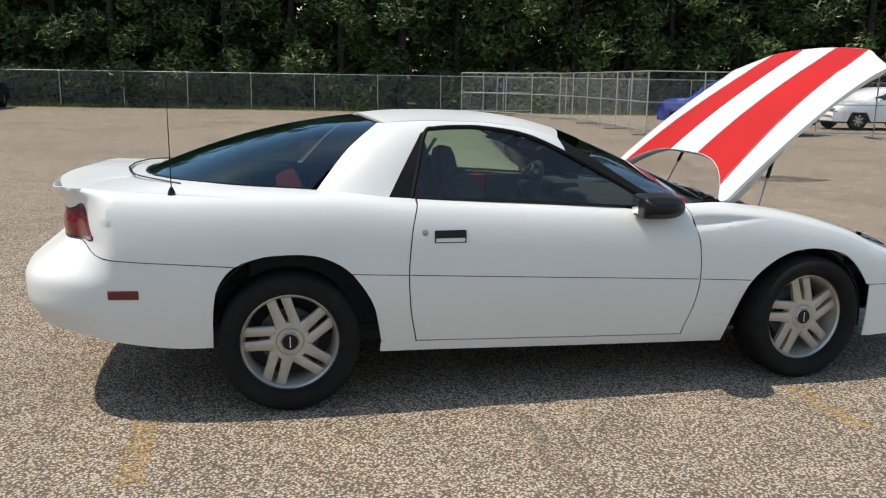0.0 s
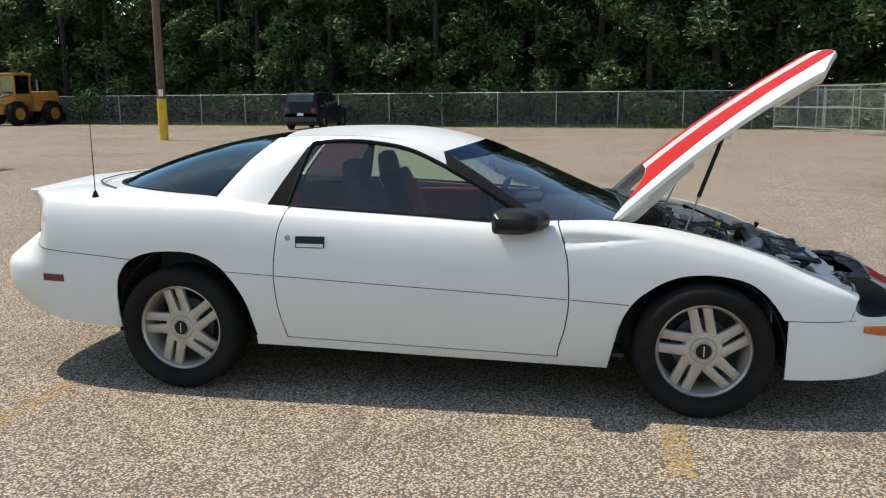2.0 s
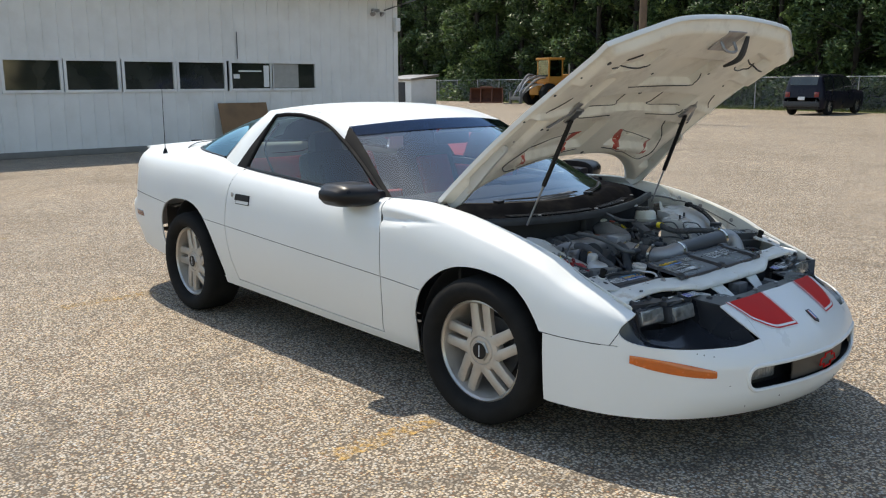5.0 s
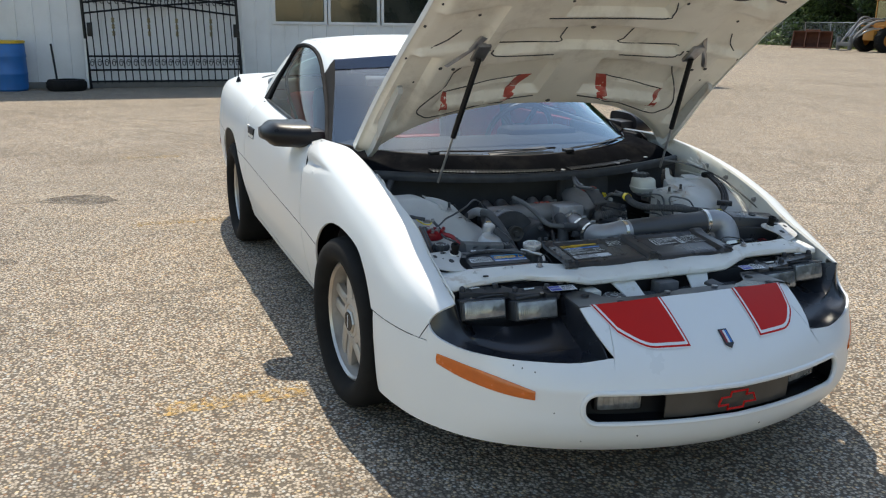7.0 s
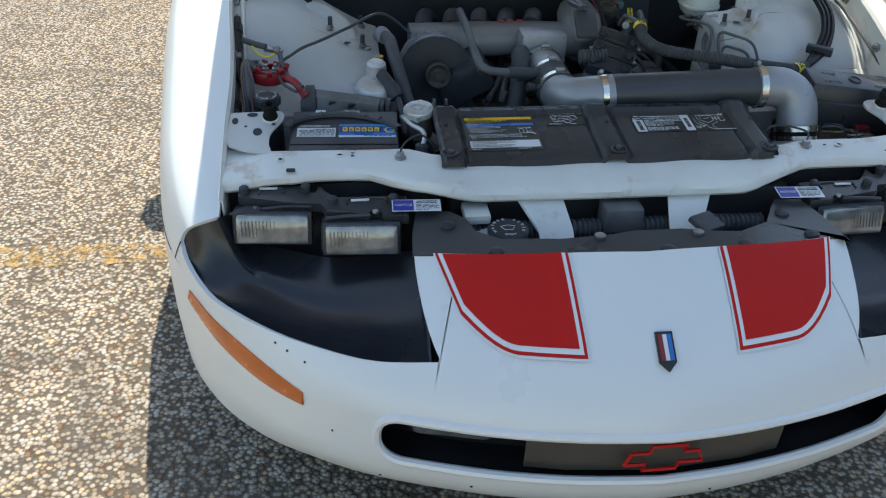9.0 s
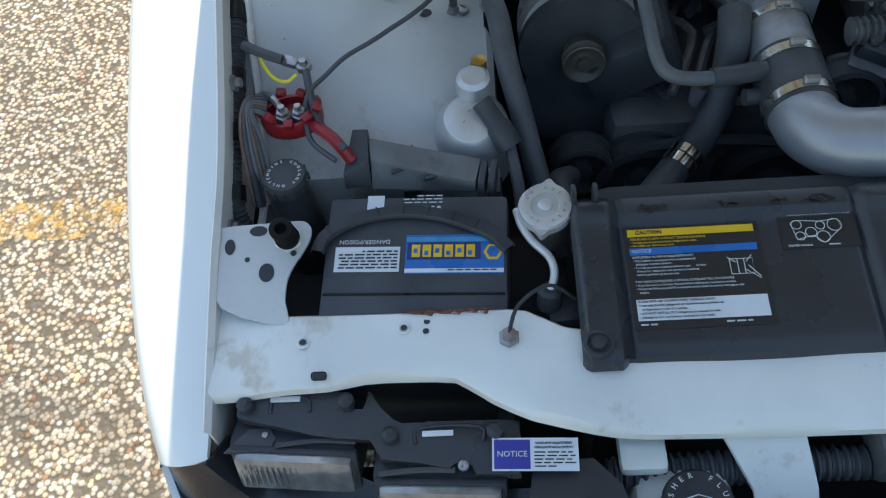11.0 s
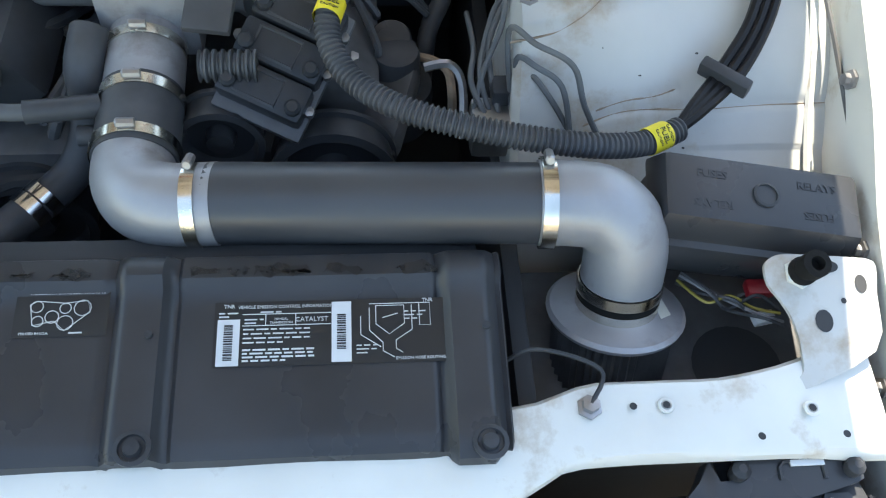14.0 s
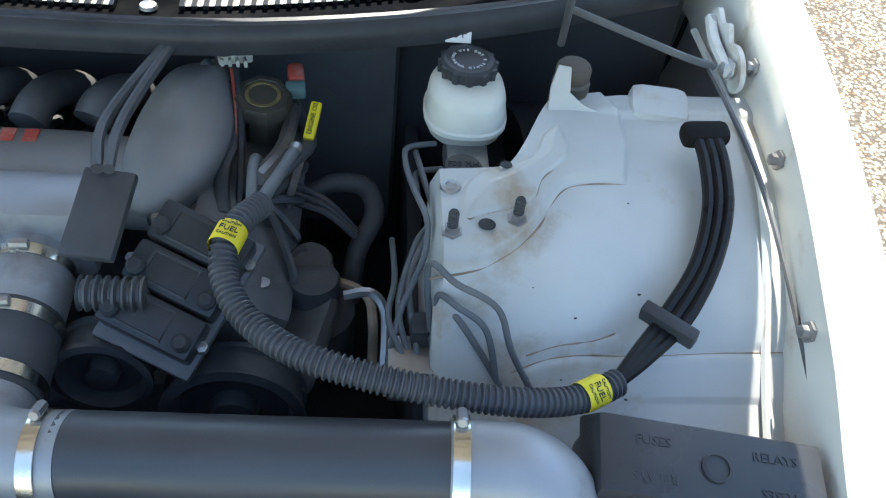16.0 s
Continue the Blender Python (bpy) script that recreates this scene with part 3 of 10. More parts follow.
YC, YS = .020, 1.0227
FTIP = lambda z: 3.235 + .067 * min(max((z - .520) / .072, 0), 1) ** 1.8
car = thing("sports_coupe", "white two-door sports coupe with black mirrors, red stripes and raised bonnet", "car")
car.location, car.scale = (0, YC, 0), (1, YS, 1)
const = lambda c: (lambda _: c)
for side in (-1, 1):
    R = "right" if side < 0 else "left"
    rear_end = -.955
    panel("rear_quarter_panel", const(-.955), lambda z: DOOR_R(z) - .003, lambda x: max(RARCH(x), LINE(x) + .002) if x < -.2 else RARCH(x), TOP, dense(-.955, .55, (-.24, .403, -.30), 60), 16, side, car)
    panel("door", lambda z: DOOR_R(z) + .003, lambda z: DOOR_F(z) - .003, lambda x: DOORBOT(x) + .003, TOP, np.linspace(0, 1, 40), 30, side, car)
    panel("front_fender", lambda z: DOOR_F(z) + .003, lambda z: FTIP(z), lambda x: FARCH(x) if x < 2.90 else max(FARCH(x), LINE(x) + .0015), TOP, dense(1.96, 3.235, (2.159, 2.936, 2.90), 60), 44, side, car)
    panel("rocker_panel", const(.408), const(1.94), SILL, lambda x: DOORBOT(x) - .003, np.linspace(0, 1, 24), 4, side, car)
    # thin groove line along the flank
    for a, b in ((-.955, -.235), (.272, .525), (.535, 1.955), (1.97, 2.235), (2.915, 3.175)):
        pts = [shell(s_of_x(x), LINE(x), side) for x in np.linspace(a, b, 14)]
        tube("body_side_line", [p + np.array([0, side * -.0005, 0]) for p in pts], .0019, BLACKPL, car, sides=5, n=2)
    # dark backing behind the seams
    for f in (DOOR_R, DOOR_F):
        pts = [shell(s_of_x(f(z)), z, side) + np.array([0, -side * .008, 0]) for z in np.linspace(.26, TOP(f(.9)) - .004, 14)]
        tube("door_seam", pts, .006, DARK, car, sides=5, n=2)

    # wheel wells: dark liners behind the arches
    for xc, Rr, zc in ((.035, .405, .325), (2.545, .392, .290)):
        rows = []
        for t in np.linspace(-.14, math.pi + .14, 24):
            x, z = xc + (Rr + .004) * math.cos(t), zc + (Rr + .004) * math.sin(t)
            rows.append([np.array([x, side * y, z]) for y in (.796, .79, .70, .50)])
        sheet("wheel_well_liner", rows, DARK, car, thick=.004)
        bm = bmesh.new()
        add_box(bm, (xc, side * .49, .40), (.80, .02, .36))
        part("wheel_well_back", bm, DARK, car)

# ---- bumper covers round nose and tail ----
s_end = s_of_x(2.932)
NOSE_ROWS = [.185, .20, .22, .245, .27, .287] + [.295 + .007 * k for k in range(15)] + [.40, .408, .42]


POCKET = hermite([(.355, .480), (.50, .466), (.60, .466), (.68, .470), (.74, .477), (.77, .486), (.786, .498), (.7935, .511), (.7965, .524), (.82, .54)])


def nose_top(s):
    x, y, _, _ = plan_at(s)
    if y < .365:
        return .602 - .016 * (y / .365) ** 2
    if x > 3.235:
        return POCKET(y)
    return LINE(x) - .001


def nose_bottom(s):
    x, y, _, _ = plan_at(s)
    return .188 + .012 * ease(.2, .75, y)


for_rows = []
ss = sorted(set(list(np.linspace(0, s_end, 46)) + [s_of_x(x) for x in (3.2352, 3.2348, 3.245, 3.26, 3.28)]))
yy = [plan_at(s)[1] for s in ss]
jump = float(np.interp(.365, _q[:90, 1], _L[:90]))
ss = sorted(set(ss + [jump - .0004, jump + .0004] + [float(np.interp(y, _q[:120, 1], _L[:120])) for y in np.linspace(.40, .46, 11)]))
nose_s = [(-1, s) for s in reversed(ss[1:])] + [(1, s) for s in ss]
rows = []
for side, s in nose_s:
    zt, zb = nose_top(s), nose_bottom(s)
    col = []
    for z in NOSE_ROWS:
        col.append(shell(s, zb + (z - .185) * (.42 - zb) / (.42 - .185), side))
    for k in range(1, 10):
        col.append(shell(s, .42 + (zt - .42) * k / 9, side))
    rows.append(col)


def grille_gap(i, j):
    p = (rows[i][j] + rows[i + 1][j + 1]) / 2
    k = abs(p[1])
    e = max(0, k - .408) / .042
    return 5 <= j <= 21 and p[0] > 3.3 and e ** 2 + (abs(p[2] - .346) / .047) ** 2.4 < 1


nose = sheet("front_bumper_cover", rows, WHITE, car, "white bumper cover with stone chips", thick=.008, skip=grille_gap, out=(2.6, 0, .35))
# rounded rim of the grille opening
half = [(k, .047) for k in np.linspace(-.408, .408, 25)] + [(.408 + .042 * math.sin(w), .047 * max(math.cos(w), 0) ** (2 / 2.4)) for w in np.linspace(.15, math.pi / 2, 9)]
edge = [(y, .346 + dz) for y, dz in half] + [(y, .346 - dz) for y, dz in reversed(half)]
left_end = [(-(.408 + .042 * math.sin(w)), .346 - sg * .047 * max(math.cos(w), 0) ** (2 / 2.4)) for sg, ws_ in ((1, np.linspace(.15, math.pi / 2, 9)), (-1, np.linspace(math.pi / 2, .15, 9))) for w in ws_]
GRILLE_RIM = edge + left_end
# grille recess, centre panel and fog lamps
rec = []
for y in np.linspace(-.46, .46, 24):
    x0 = float(np.interp(abs(y), [p[1] for p in PLAN[:6]], [p[0] for p in PLAN[:6]]))
    rec.append([np.array([x0 - .006, y, .292]), np.array([x0 - .07, y, .300]), np.array([x0 - .08, y, .345]), np.array([x0 - .07, y, .388]), np.array([x0 - .006, y, .397])])
sheet("grille_recess", rec, BLACKTRIM, car, thick=.004)
for side in (-1, 1):
    x0 = float(np.interp(.468, [p[1] for p in PLAN[:6]], [p[0] for p in PLAN[:6]]))
    boxy("recess_end", (x0 - .056, side * .466, .345), (.085, .012, .112), BLACKTRIM, car, .002)
gp = []
for y in np.linspace(-.216, .216, 14):
    x0 = float(np.interp(abs(y), [p[1] for p in PLAN[:6]], [p[0] for p in PLAN[:6]]))
    gp.append([np.array([x0 - .020, y, .304]), np.array([x0 - .018, y, .345]), np.array([x0 - .020, y, .386])])
sheet("grille_panel", gp, BRONZE, car, "dark bronze grille panel", thick=.006)
EMBLEM = [(-.065, -.012), (-.030, -.012), (-.034, -.026), (.022, -.026), (.026, -.012), (.065, -.012), (.055, .012), (.030, .012), (.034, .026), (-.022, .026), (-.026, .012), (-.055, .012)]
bm = bmesh.new()
EM = Matrix.Translation((3.664, 0, .345)) @ Matrix(((0, 0, 1, 0), (1, 0, 0, 0), (0, 1, 0, 0), (0, 0, 0, 1)))
ring = [EM @ Vector((x, y, 0)) for x, y in EMBLEM]
add_tube(bm, [tuple(p) for p in ring] + [tuple(ring[0])], .0035, sides=5, n=1)
part("grille_emblem", bm, REDPAINT, car, "red outlined grille emblem")
for side in (-1, 1):
    fg = boxy("fog_lamp", (3.540, side * .322, .345), (.05, .132, .052), LAMPGLASS, car, .012, rot(0, 0, side * 14), "clear fog lamp")
    boxy("fog_bezel", (3.534, side * .322, .345), (.05, .142, .062), BLACKTRIM, fg, .012, rot(0, 0, side * 14))
    for k in range(8):
        boxy("lens_rib", (3.5652 - (k - 3.5) * .0036, side * (.322 + (k - 3.5) * .0145), .345), (.003, .003, .036), LAMPGLASS, fg, 0)
    # amber turn lamp following the skin
    pts = []
    for t in np.linspace(0, 1, 15):
        s = s_of_x(3.275) * (1 - t) + float(np.interp(.565, _q[:120, 1], _L[:120])) * t
        zc, h = .427 - .050 * t, .006 + .017 * math.sin(math.pi * min(max(.12 + t * .80, 0), 1)) ** .6
        c0, c1, c2 = shell(s, zc - h, side), shell(s, zc, side), shell(s, zc + h, side)
        _, _, nx, ny = plan_at(s)
        o = np.array([nx, side * ny, 0])
        pts.append([c0 + o * .002, c1 + o * .006, c2 + o * .002])
    sheet("turn_lamp", pts, AMBER, car, "long amber turn lamp", thick=.01, out=(2.6, 0, .4))

# tail bumper
ss = sorted(set(list(np.linspace(s_of_x(-.235), 1, 64)) + [s_of_x(k) for k in (-.245, -.26, -.275, -.29, -.30, -.31, -.318, -.324, -.328, -.330, -.3318, -.333)]))
tail_s = [(-1, s) for s in ss] + [(1, s) for s in reversed(ss[:-1])]
rows = []
for side, s in tail_s:
    x, y, _, _ = plan_at(s)
    zb = max(.305 + .085 * ease(-.4, -1.1, x), RARCH(x) if x > -.3317 else 0)
    zt = LINE(x) - .002
    rows.append([shell(s, zb + (zt - zb) * k / 14, side) for k in range(15)])
sheet("rear_bumper_cover", rows, WHITE, car, thick=.008, out=(-.2, 0, .55))
LAMP_TOP = hermite([(-1.2, .880), (-1.05, .892), (-.96, .914), (-.925, .918), (-.905, .905), (-.88, .870), (-.855, .815), (-.836, .790)])
# tail panel above the bumper, with the wrap-round lamps
ss = np.linspace(s_of_x(-.958), 1, 26)
rows = []
for side, s in [(-1, s) for s in ss] + [(1, s) for s in reversed(ss[:-1])]:
    x, y, _, _ = plan_at(s)
    rows.append([shell(s, LINE(x) + .003 + (TOP(x) - LINE(x) - .003) * k / 12, side) for k in range(13)])
sheet("tail_panel", rows, WHITE, car, thick=.007, out=(-.3, 0, .8))
for side in (-1, 1):
    for lift, grow, m, lab in ((.0006, .007, BLACKTRIM, ""), (.002, 0, LENSRED, "red wrap-round tail lamp with a dark upper edge")):
        rows = []
        for t in np.linspace(0, 1, 34) ** 1.8:
            s = s_of_x(-.836 + grow * .8) + t * (1 - s_of_x(-.836)) * .62
            x, y, nx, ny = plan_at(s)
            lo = .776 + .012 * max(0, 1 - t * 14) ** 2
            hi = LAMP_TOP(x)
            o = np.array([nx, side * ny, 0])
            rows.append([shell(s, lo - grow + (hi - lo + 2 * grow) * k / 6, side) + o * (lift + (.007 if lab else .002) * math.sin(math.pi * k / 6)) for k in range(7)])
        if lab:
            sheet("tail_lamp", rows, m, car, lab, thick=.01, out=(-.3, 0, .8))
        else:
            sheet("tail_lamp_gasket", rows, m, car, thick=.004, out=(-.3, 0, .8))
    a, b = s_of_x(-.625), s_of_x(-.75)
    rows = [[shell(a + (b - a) * t, z, side) + np.array([0, side * (.004 if 0 < k < 3 else .0), 0]) for k, z in enumerate((.540, .543, .577, .580))] for t in np.linspace(0, 1, 5)]
    sheet("side_marker", rows, LENSDARK, car, "dark red side marker lamp", thick=.006, out=(-.6, 0, .5))

# hidden boxes added to keep sun from leaking through the body seams
boxy("boot_sun_block", (-.88, 0, .54), (.26, 1.05, .02), DARK, car, .004)
boxy("boot_sun_block", (-.55, 0, .40), (.62, 1.30, .02), DARK, car, .004)
for side in (-1, 1):
    boxy("sill_sun_block", (2.05, side * .70, .262), (.34, .18, .02), DARK, car, .004)

# ---- roof, glass and pillars ----
RIM = {}
for side in (-1, 1):
    def P(x, y, z):
        return (x, side * y, z)
    roof_edge = [P(.435, .50, 1.264), P(.62, .535, 1.277), P(.95, .545, 1.272), P(1.15, .55, 1.245), P(1.32, .555, 1.203)]
    win_top = [P(.655, .60, 1.225), P(.78, .592, 1.243), P(.95, .592, 1.237), P(1.15, .60, 1.200), P(1.35, .625, 1.115), P(1.55, .66, 1.010), P(1.72, .700, .915), P(1.83, .735, .872)]
    belt = [P(.575, .745, .940), P(.9, .752, .927), P(1.3, .755, .905), P(1.6, .755, .885), P(1.83, .755, .870)]
    # side glass
    q = coons(belt, win_top, [P(.575, .745, .940), P(.61, .685, 1.07), P(.655, .60, 1.225)], [P(1.83, .755, .870), P(1.83, .735, .872)], 22, 8, (0, side * .012, 0))
    sheet("side_window", q, TINT, car, "tinted frameless side window", thick=0).visible_shadow = False
    # black frame round the glass
    bm = bmesh.new()
    add_tube(bm, [P(.562, .747, .936), P(.60, .685, 1.07), P(.648, .603, 1.225), P(.70, .590, 1.245), P(.80, .588, 1.252), P(.95, .588, 1.247), P(1.15, .596, 1.212), P(1.35, .622, 1.126), P(1.55, .658, 1.020), P(1.72, .698, .925), P(1.84, .735, .878)], .011, sides=6, n=5)
    part("window_seal", bm, BLACKMATT, car)
    tube("belt_seal", [(p[0], p[1] + side * .004, p[2] + .002) for p in belt], .008, BLACKTRIM, car, sides=6)
    # black quarter trim behind the glass
    q = coons([P(.455, .752, .943), P(.555, .747, .938)], [P(.628, .602, 1.222), P(.645, .60, 1.226)], [P(.455, .752, .943), P(.53, .69, 1.07), P(.628, .602, 1.222)], [P(.555, .747, .938), P(.595, .69, 1.07), P(.645, .60, 1.226)], 4, 10)
    sheet("quarter_trim", q, BLACKMATT, car, thick=.006)
    # A pillar
    q = coons(win_top[4:], [P(1.32, .560, 1.203), P(1.50, .605, 1.100), P(1.68, .66, .985), P(1.86, .715, .882)], [win_top[4], P(1.335, .595, 1.165), P(1.32, .560, 1.203)], [win_top[-1], P(1.85, .728, .880), P(1.86, .715, .882)], 16, 3)
    sheet("a_pillar", q, BLACKMATT, car, thick=.008)
    # roof rail and sail panel
    q = coons([P(.435, .50, 1.264), P(.62, .535, 1.277), P(.80, .542, 1.277), P(.97, .545, 1.271), P(1.15, .55, 1.247), P(1.32, .557, 1.204)], [P(.628, .602, 1.226), P(.70, .588, 1.252), P(.80, .584, 1.259), P(.97, .582, 1.253), P(1.15, .590, 1.218), P(1.345, .618, 1.132)], [P(.435, .50, 1.264), P(.55, .56, 1.25), P(.628, .602, 1.226)], [P(1.32, .557, 1.204), P(1.335, .59, 1.17), P(1.345, .618, 1.132)], 24, 5)
    sheet("roof_rail", q, WHITE, car, thick=.008)
    sail_f = [P(.628, .602, 1.226), P(.53, .69, 1.07), P(.455, .752, .943)]
    sail_r = [P(.435, .50, 1.264), P(.29, .565, 1.145), P(.14, .645, .969)]
    q = coons(sail_r, sail_f, [P(.435, .50, 1.264), P(.55, .56, 1.25), P(.628, .602, 1.226)], [P(.14, .645, .969), P(.29, .715, .957), P(.455, .752, .943)], 14, 10, (0, side * .012, .006))
    sheet("sail_panel", q, WHITE, car, thick=.008, out=(.3, 0, 1.0))

q = coons([(.435, -.50, 1.264), (.62, -.535, 1.277), (.95, -.545, 1.272), (1.15, -.55, 1.245), (1.32, -.56, 1.201)], [(.435, .50, 1.264), (.62, .535, 1.277), (.95, .545, 1.272), (1.15, .55, 1.245), (1.32, .56, 1.201)],
          [(.47, -.50, 1.268), (.43, -.25, 1.285), (.42, 0, 1.29), (.43, .25, 1.285), (.435, .50, 1.264)], [(1.32, -.56, 1.201), (1.41, -.28, 1.225), (1.435, 0, 1.232), (1.41, .28, 1.225), (1.32, .56, 1.201)], 20, 20, (0, 0, .006))
sheet("roof_panel", q, WHITE, car, thick=.012, out=(.9, 0, .8))
WS_T = [(1.325, -.56, 1.197), (1.415, -.28, 1.221), (1.44, 0, 1.228), (1.415, .28, 1.221), (1.325, .56, 1.197)]
WS_B = [(1.86, -.715, .880), (2.07, -.60, .872), (2.21, -.42, .866), (2.30, -.18, .862), (2.325, 0, .860), (2.30, .18, .862), (2.21, .42, .866), (2.07, .60, .872), (1.86, .715, .880)]
q = coons(WS_T, WS_B, [WS_T[0], (1.50, -.605, 1.100), (1.68, -.66, .985), WS_B[0]], [WS_T[-1], (1.50, .605, 1.100), (1.68, .66, .985), WS_B[-1]], 26, 14, (0, 0, .004))
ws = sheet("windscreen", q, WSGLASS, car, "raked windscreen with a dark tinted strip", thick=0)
ws.visible_shadow = False
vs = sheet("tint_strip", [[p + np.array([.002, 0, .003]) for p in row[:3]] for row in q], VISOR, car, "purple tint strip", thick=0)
vs.visible_shadow = False
RG_T = [(.44, -.495, 1.261), (.40, -.25, 1.277), (.39, 0, 1.281), (.40, .25, 1.277), (.44, .495, 1.261)]
RG_B = [(.115, -.640, .968), (-.35, -.56, .995), (-.60, -.30, 1.000), (-.66, 0, 1.002), (-.60, .30, 1.000), (-.35, .56, .995), (.115, .640, .968)]
q = coons(RG_T, RG_B, [RG_T[0], (.285, -.562, 1.143), RG_B[0]], [RG_T[-1], (.285, .562, 1.143), RG_B[-1]], 30, 14, (-.02, 0, .03))
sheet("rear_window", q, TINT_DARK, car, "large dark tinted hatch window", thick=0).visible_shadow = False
bm = bmesh.new()
add_tube(bm, RG_B, .011, sides=6, n=6)
part("rear_window_seal", bm, BLACKTRIM, car)
# rear deck with its raised lip
for side in (-1, 1):
    sh = [tuple(shell(s_of_x(x), TOP(x), side)) for x in (.46, .30, .10, -.15, -.45, -.70, -.90)]
    gl = [(.46, side * .752, .943), (.28, side * .700, .958), (.115, side * .648, .970), (-.14, side * .615, .984), (-.36, side * .565, .999), (-.52, side * .43, 1.003), (-.61, side * .30, 1.004)]
    q = coons(sh, gl, [sh[0], gl[0]], [sh[-1], (-.80, side * .45, 1.0), gl[-1]], 26, 8, (0, 0, .008))
    sheet("deck_side", q, WHITE, car, thick=.008, out=(-.2, 0, .5))
lip = [tuple(shell(s, TOP(plan_at(s)[0]), k)) for k, s in ((-1, s_of_x(-.90)), (-1, s_of_x(-1.02)), (-1, .975))] + [tuple(shell(1, .985, 1))] + [tuple(shell(s, TOP(plan_at(s)[0]), 1)) for s in (.975, s_of_x(-1.02), s_of_x(-.90))]
fr = [(-.61, -.30, 1.006), (-.65, -.15, 1.007), (-.665, 0, 1.008), (-.65, .15, 1.007), (-.61, .30, 1.006)]
q = coons(lip, fr, [lip[0], (-.80, -.45, 1.0), fr[0]], [lip[-1], (-.80, .45, 1.0), fr[-1]], 30, 10, (0, 0, .02))
sheet("rear_spoiler_deck", q, WHITE, car, thick=.01, out=(-.6, 0, .5))
bm = bmesh.new()
add_tube(bm, [(-.46, -.60, 1.0), (-.66, -.42, 1.018), (-.73, -.15, 1.024), (-.735, 0, 1.025), (-.73, .15, 1.024), (-.66, .42, 1.018), (-.46, .60, 1.0)], .006, sides=6, n=6, flat=.5)
part("deck_gap", bm, BLACKTRIM, car)

# ---- mirrors, handles, aerial ----
for side in (-1, 1):
    rows = []
    for t in np.linspace(0, 1, 13):
        k = 1 - .55 * ease(.72, 1.0, t) - .06 * t
        y, xa, xb = .80 + .185 * t, 1.620 - .012 * t, 1.868 - .075 * t ** 1.7
        h = .056 * k
        zc = .900 + .004 * t
        xc, d = (xa + xb) / 2, (xb - xa) / 2 * (1 - .35 * ease(.8, 1.0, t))
        row = []
        for a in np.linspace(0, 2 * math.pi, 24, endpoint=False):
            ca, sa = math.cos(a), math.sin(a)
            e = .22 if ca < 0 else .85
            row.append(np.array([xc + d * math.copysign(abs(ca) ** e, ca), side * y, zc + h * math.copysign(abs(sa) ** (.42 if ca < 0 else .8), sa)]))
        rows.append(row)
    bm = bmesh.new()
    V = add_grid(bm, rows, wrap=True)
    bm.faces.new(V[-1])
    bm.faces.new(list(reversed(V[0])))
    mr = part("door_mirror", bm, BLACKTRIM, car, "smooth black door mirror", 75)
    boxy("mirror_foot", (1.765, side * .77, .893), (.14, .08, .06), BLACKTRIM, mr, .02)
    bm = bmesh.new()
    add_box(bm, (1.620, side * .885, .902), (.006, .12, .07), .002, rot(0, 0, -side * 9))
    part("mirror_glass", bm, CHROME, mr)
    # handle recess and flap, lock
    hx = np.linspace(.645, .790, 8)
    rows = [[shell(s_of_x(x), z, side) + np.array([0, side * .003, 0]) for z in (.753, .757, .805, .809)] for x in hx]
    hd = sheet("door_handle", rows, BLACKTRIM, car, "black flush door handle", thick=.006, out=(.7, 0, .7))
    rows = [[shell(s_of_x(x), z, side) + np.array([0, side * .008, 0]) for z in (.775, .781, .801, .806)] for x in hx]
    lower = [[shell(s_of_x(x), z, side) + np.array([0, side * .0042, 0]) for z in (.757, .759, .772, .774)] for x in np.linspace(.651, .784, 8)]
    sheet("handle_cup", lower, WHITE, hd, "white painted lower handle cup", thick=.003, out=(.7, 0, .7))
    sheet("handle_flap", rows, BLACKTRIM, hd, thick=.004, out=(.7, 0, .7))
    p = shell(s_of_x(.602), .800, side)
    lathe("lock_cylinder", [(.0, .004), (.009, .004), (.014, .002), (.015, -.004)], STEEL, car, aim(p, (0, side, .1)), 16, cap=False)
a0 = np.array([-.484, -.752, .972])
bm = bmesh.new()
add_lathe(bm, [(.018, -.004), (.014, .012), (.006, .03)], Matrix.Translation(a0), 14)
aer = part("aerial", bm, BLACKTRIM, car, "thin black whip aerial")
tube("aerial_mast", [tuple(a0 + np.array([0, 0, .02])), tuple(a0 + np.array([-.004, .005, .50]))], lambda t: .0028 - .0014 * t, BLACKTRIM, aer, sides=6)
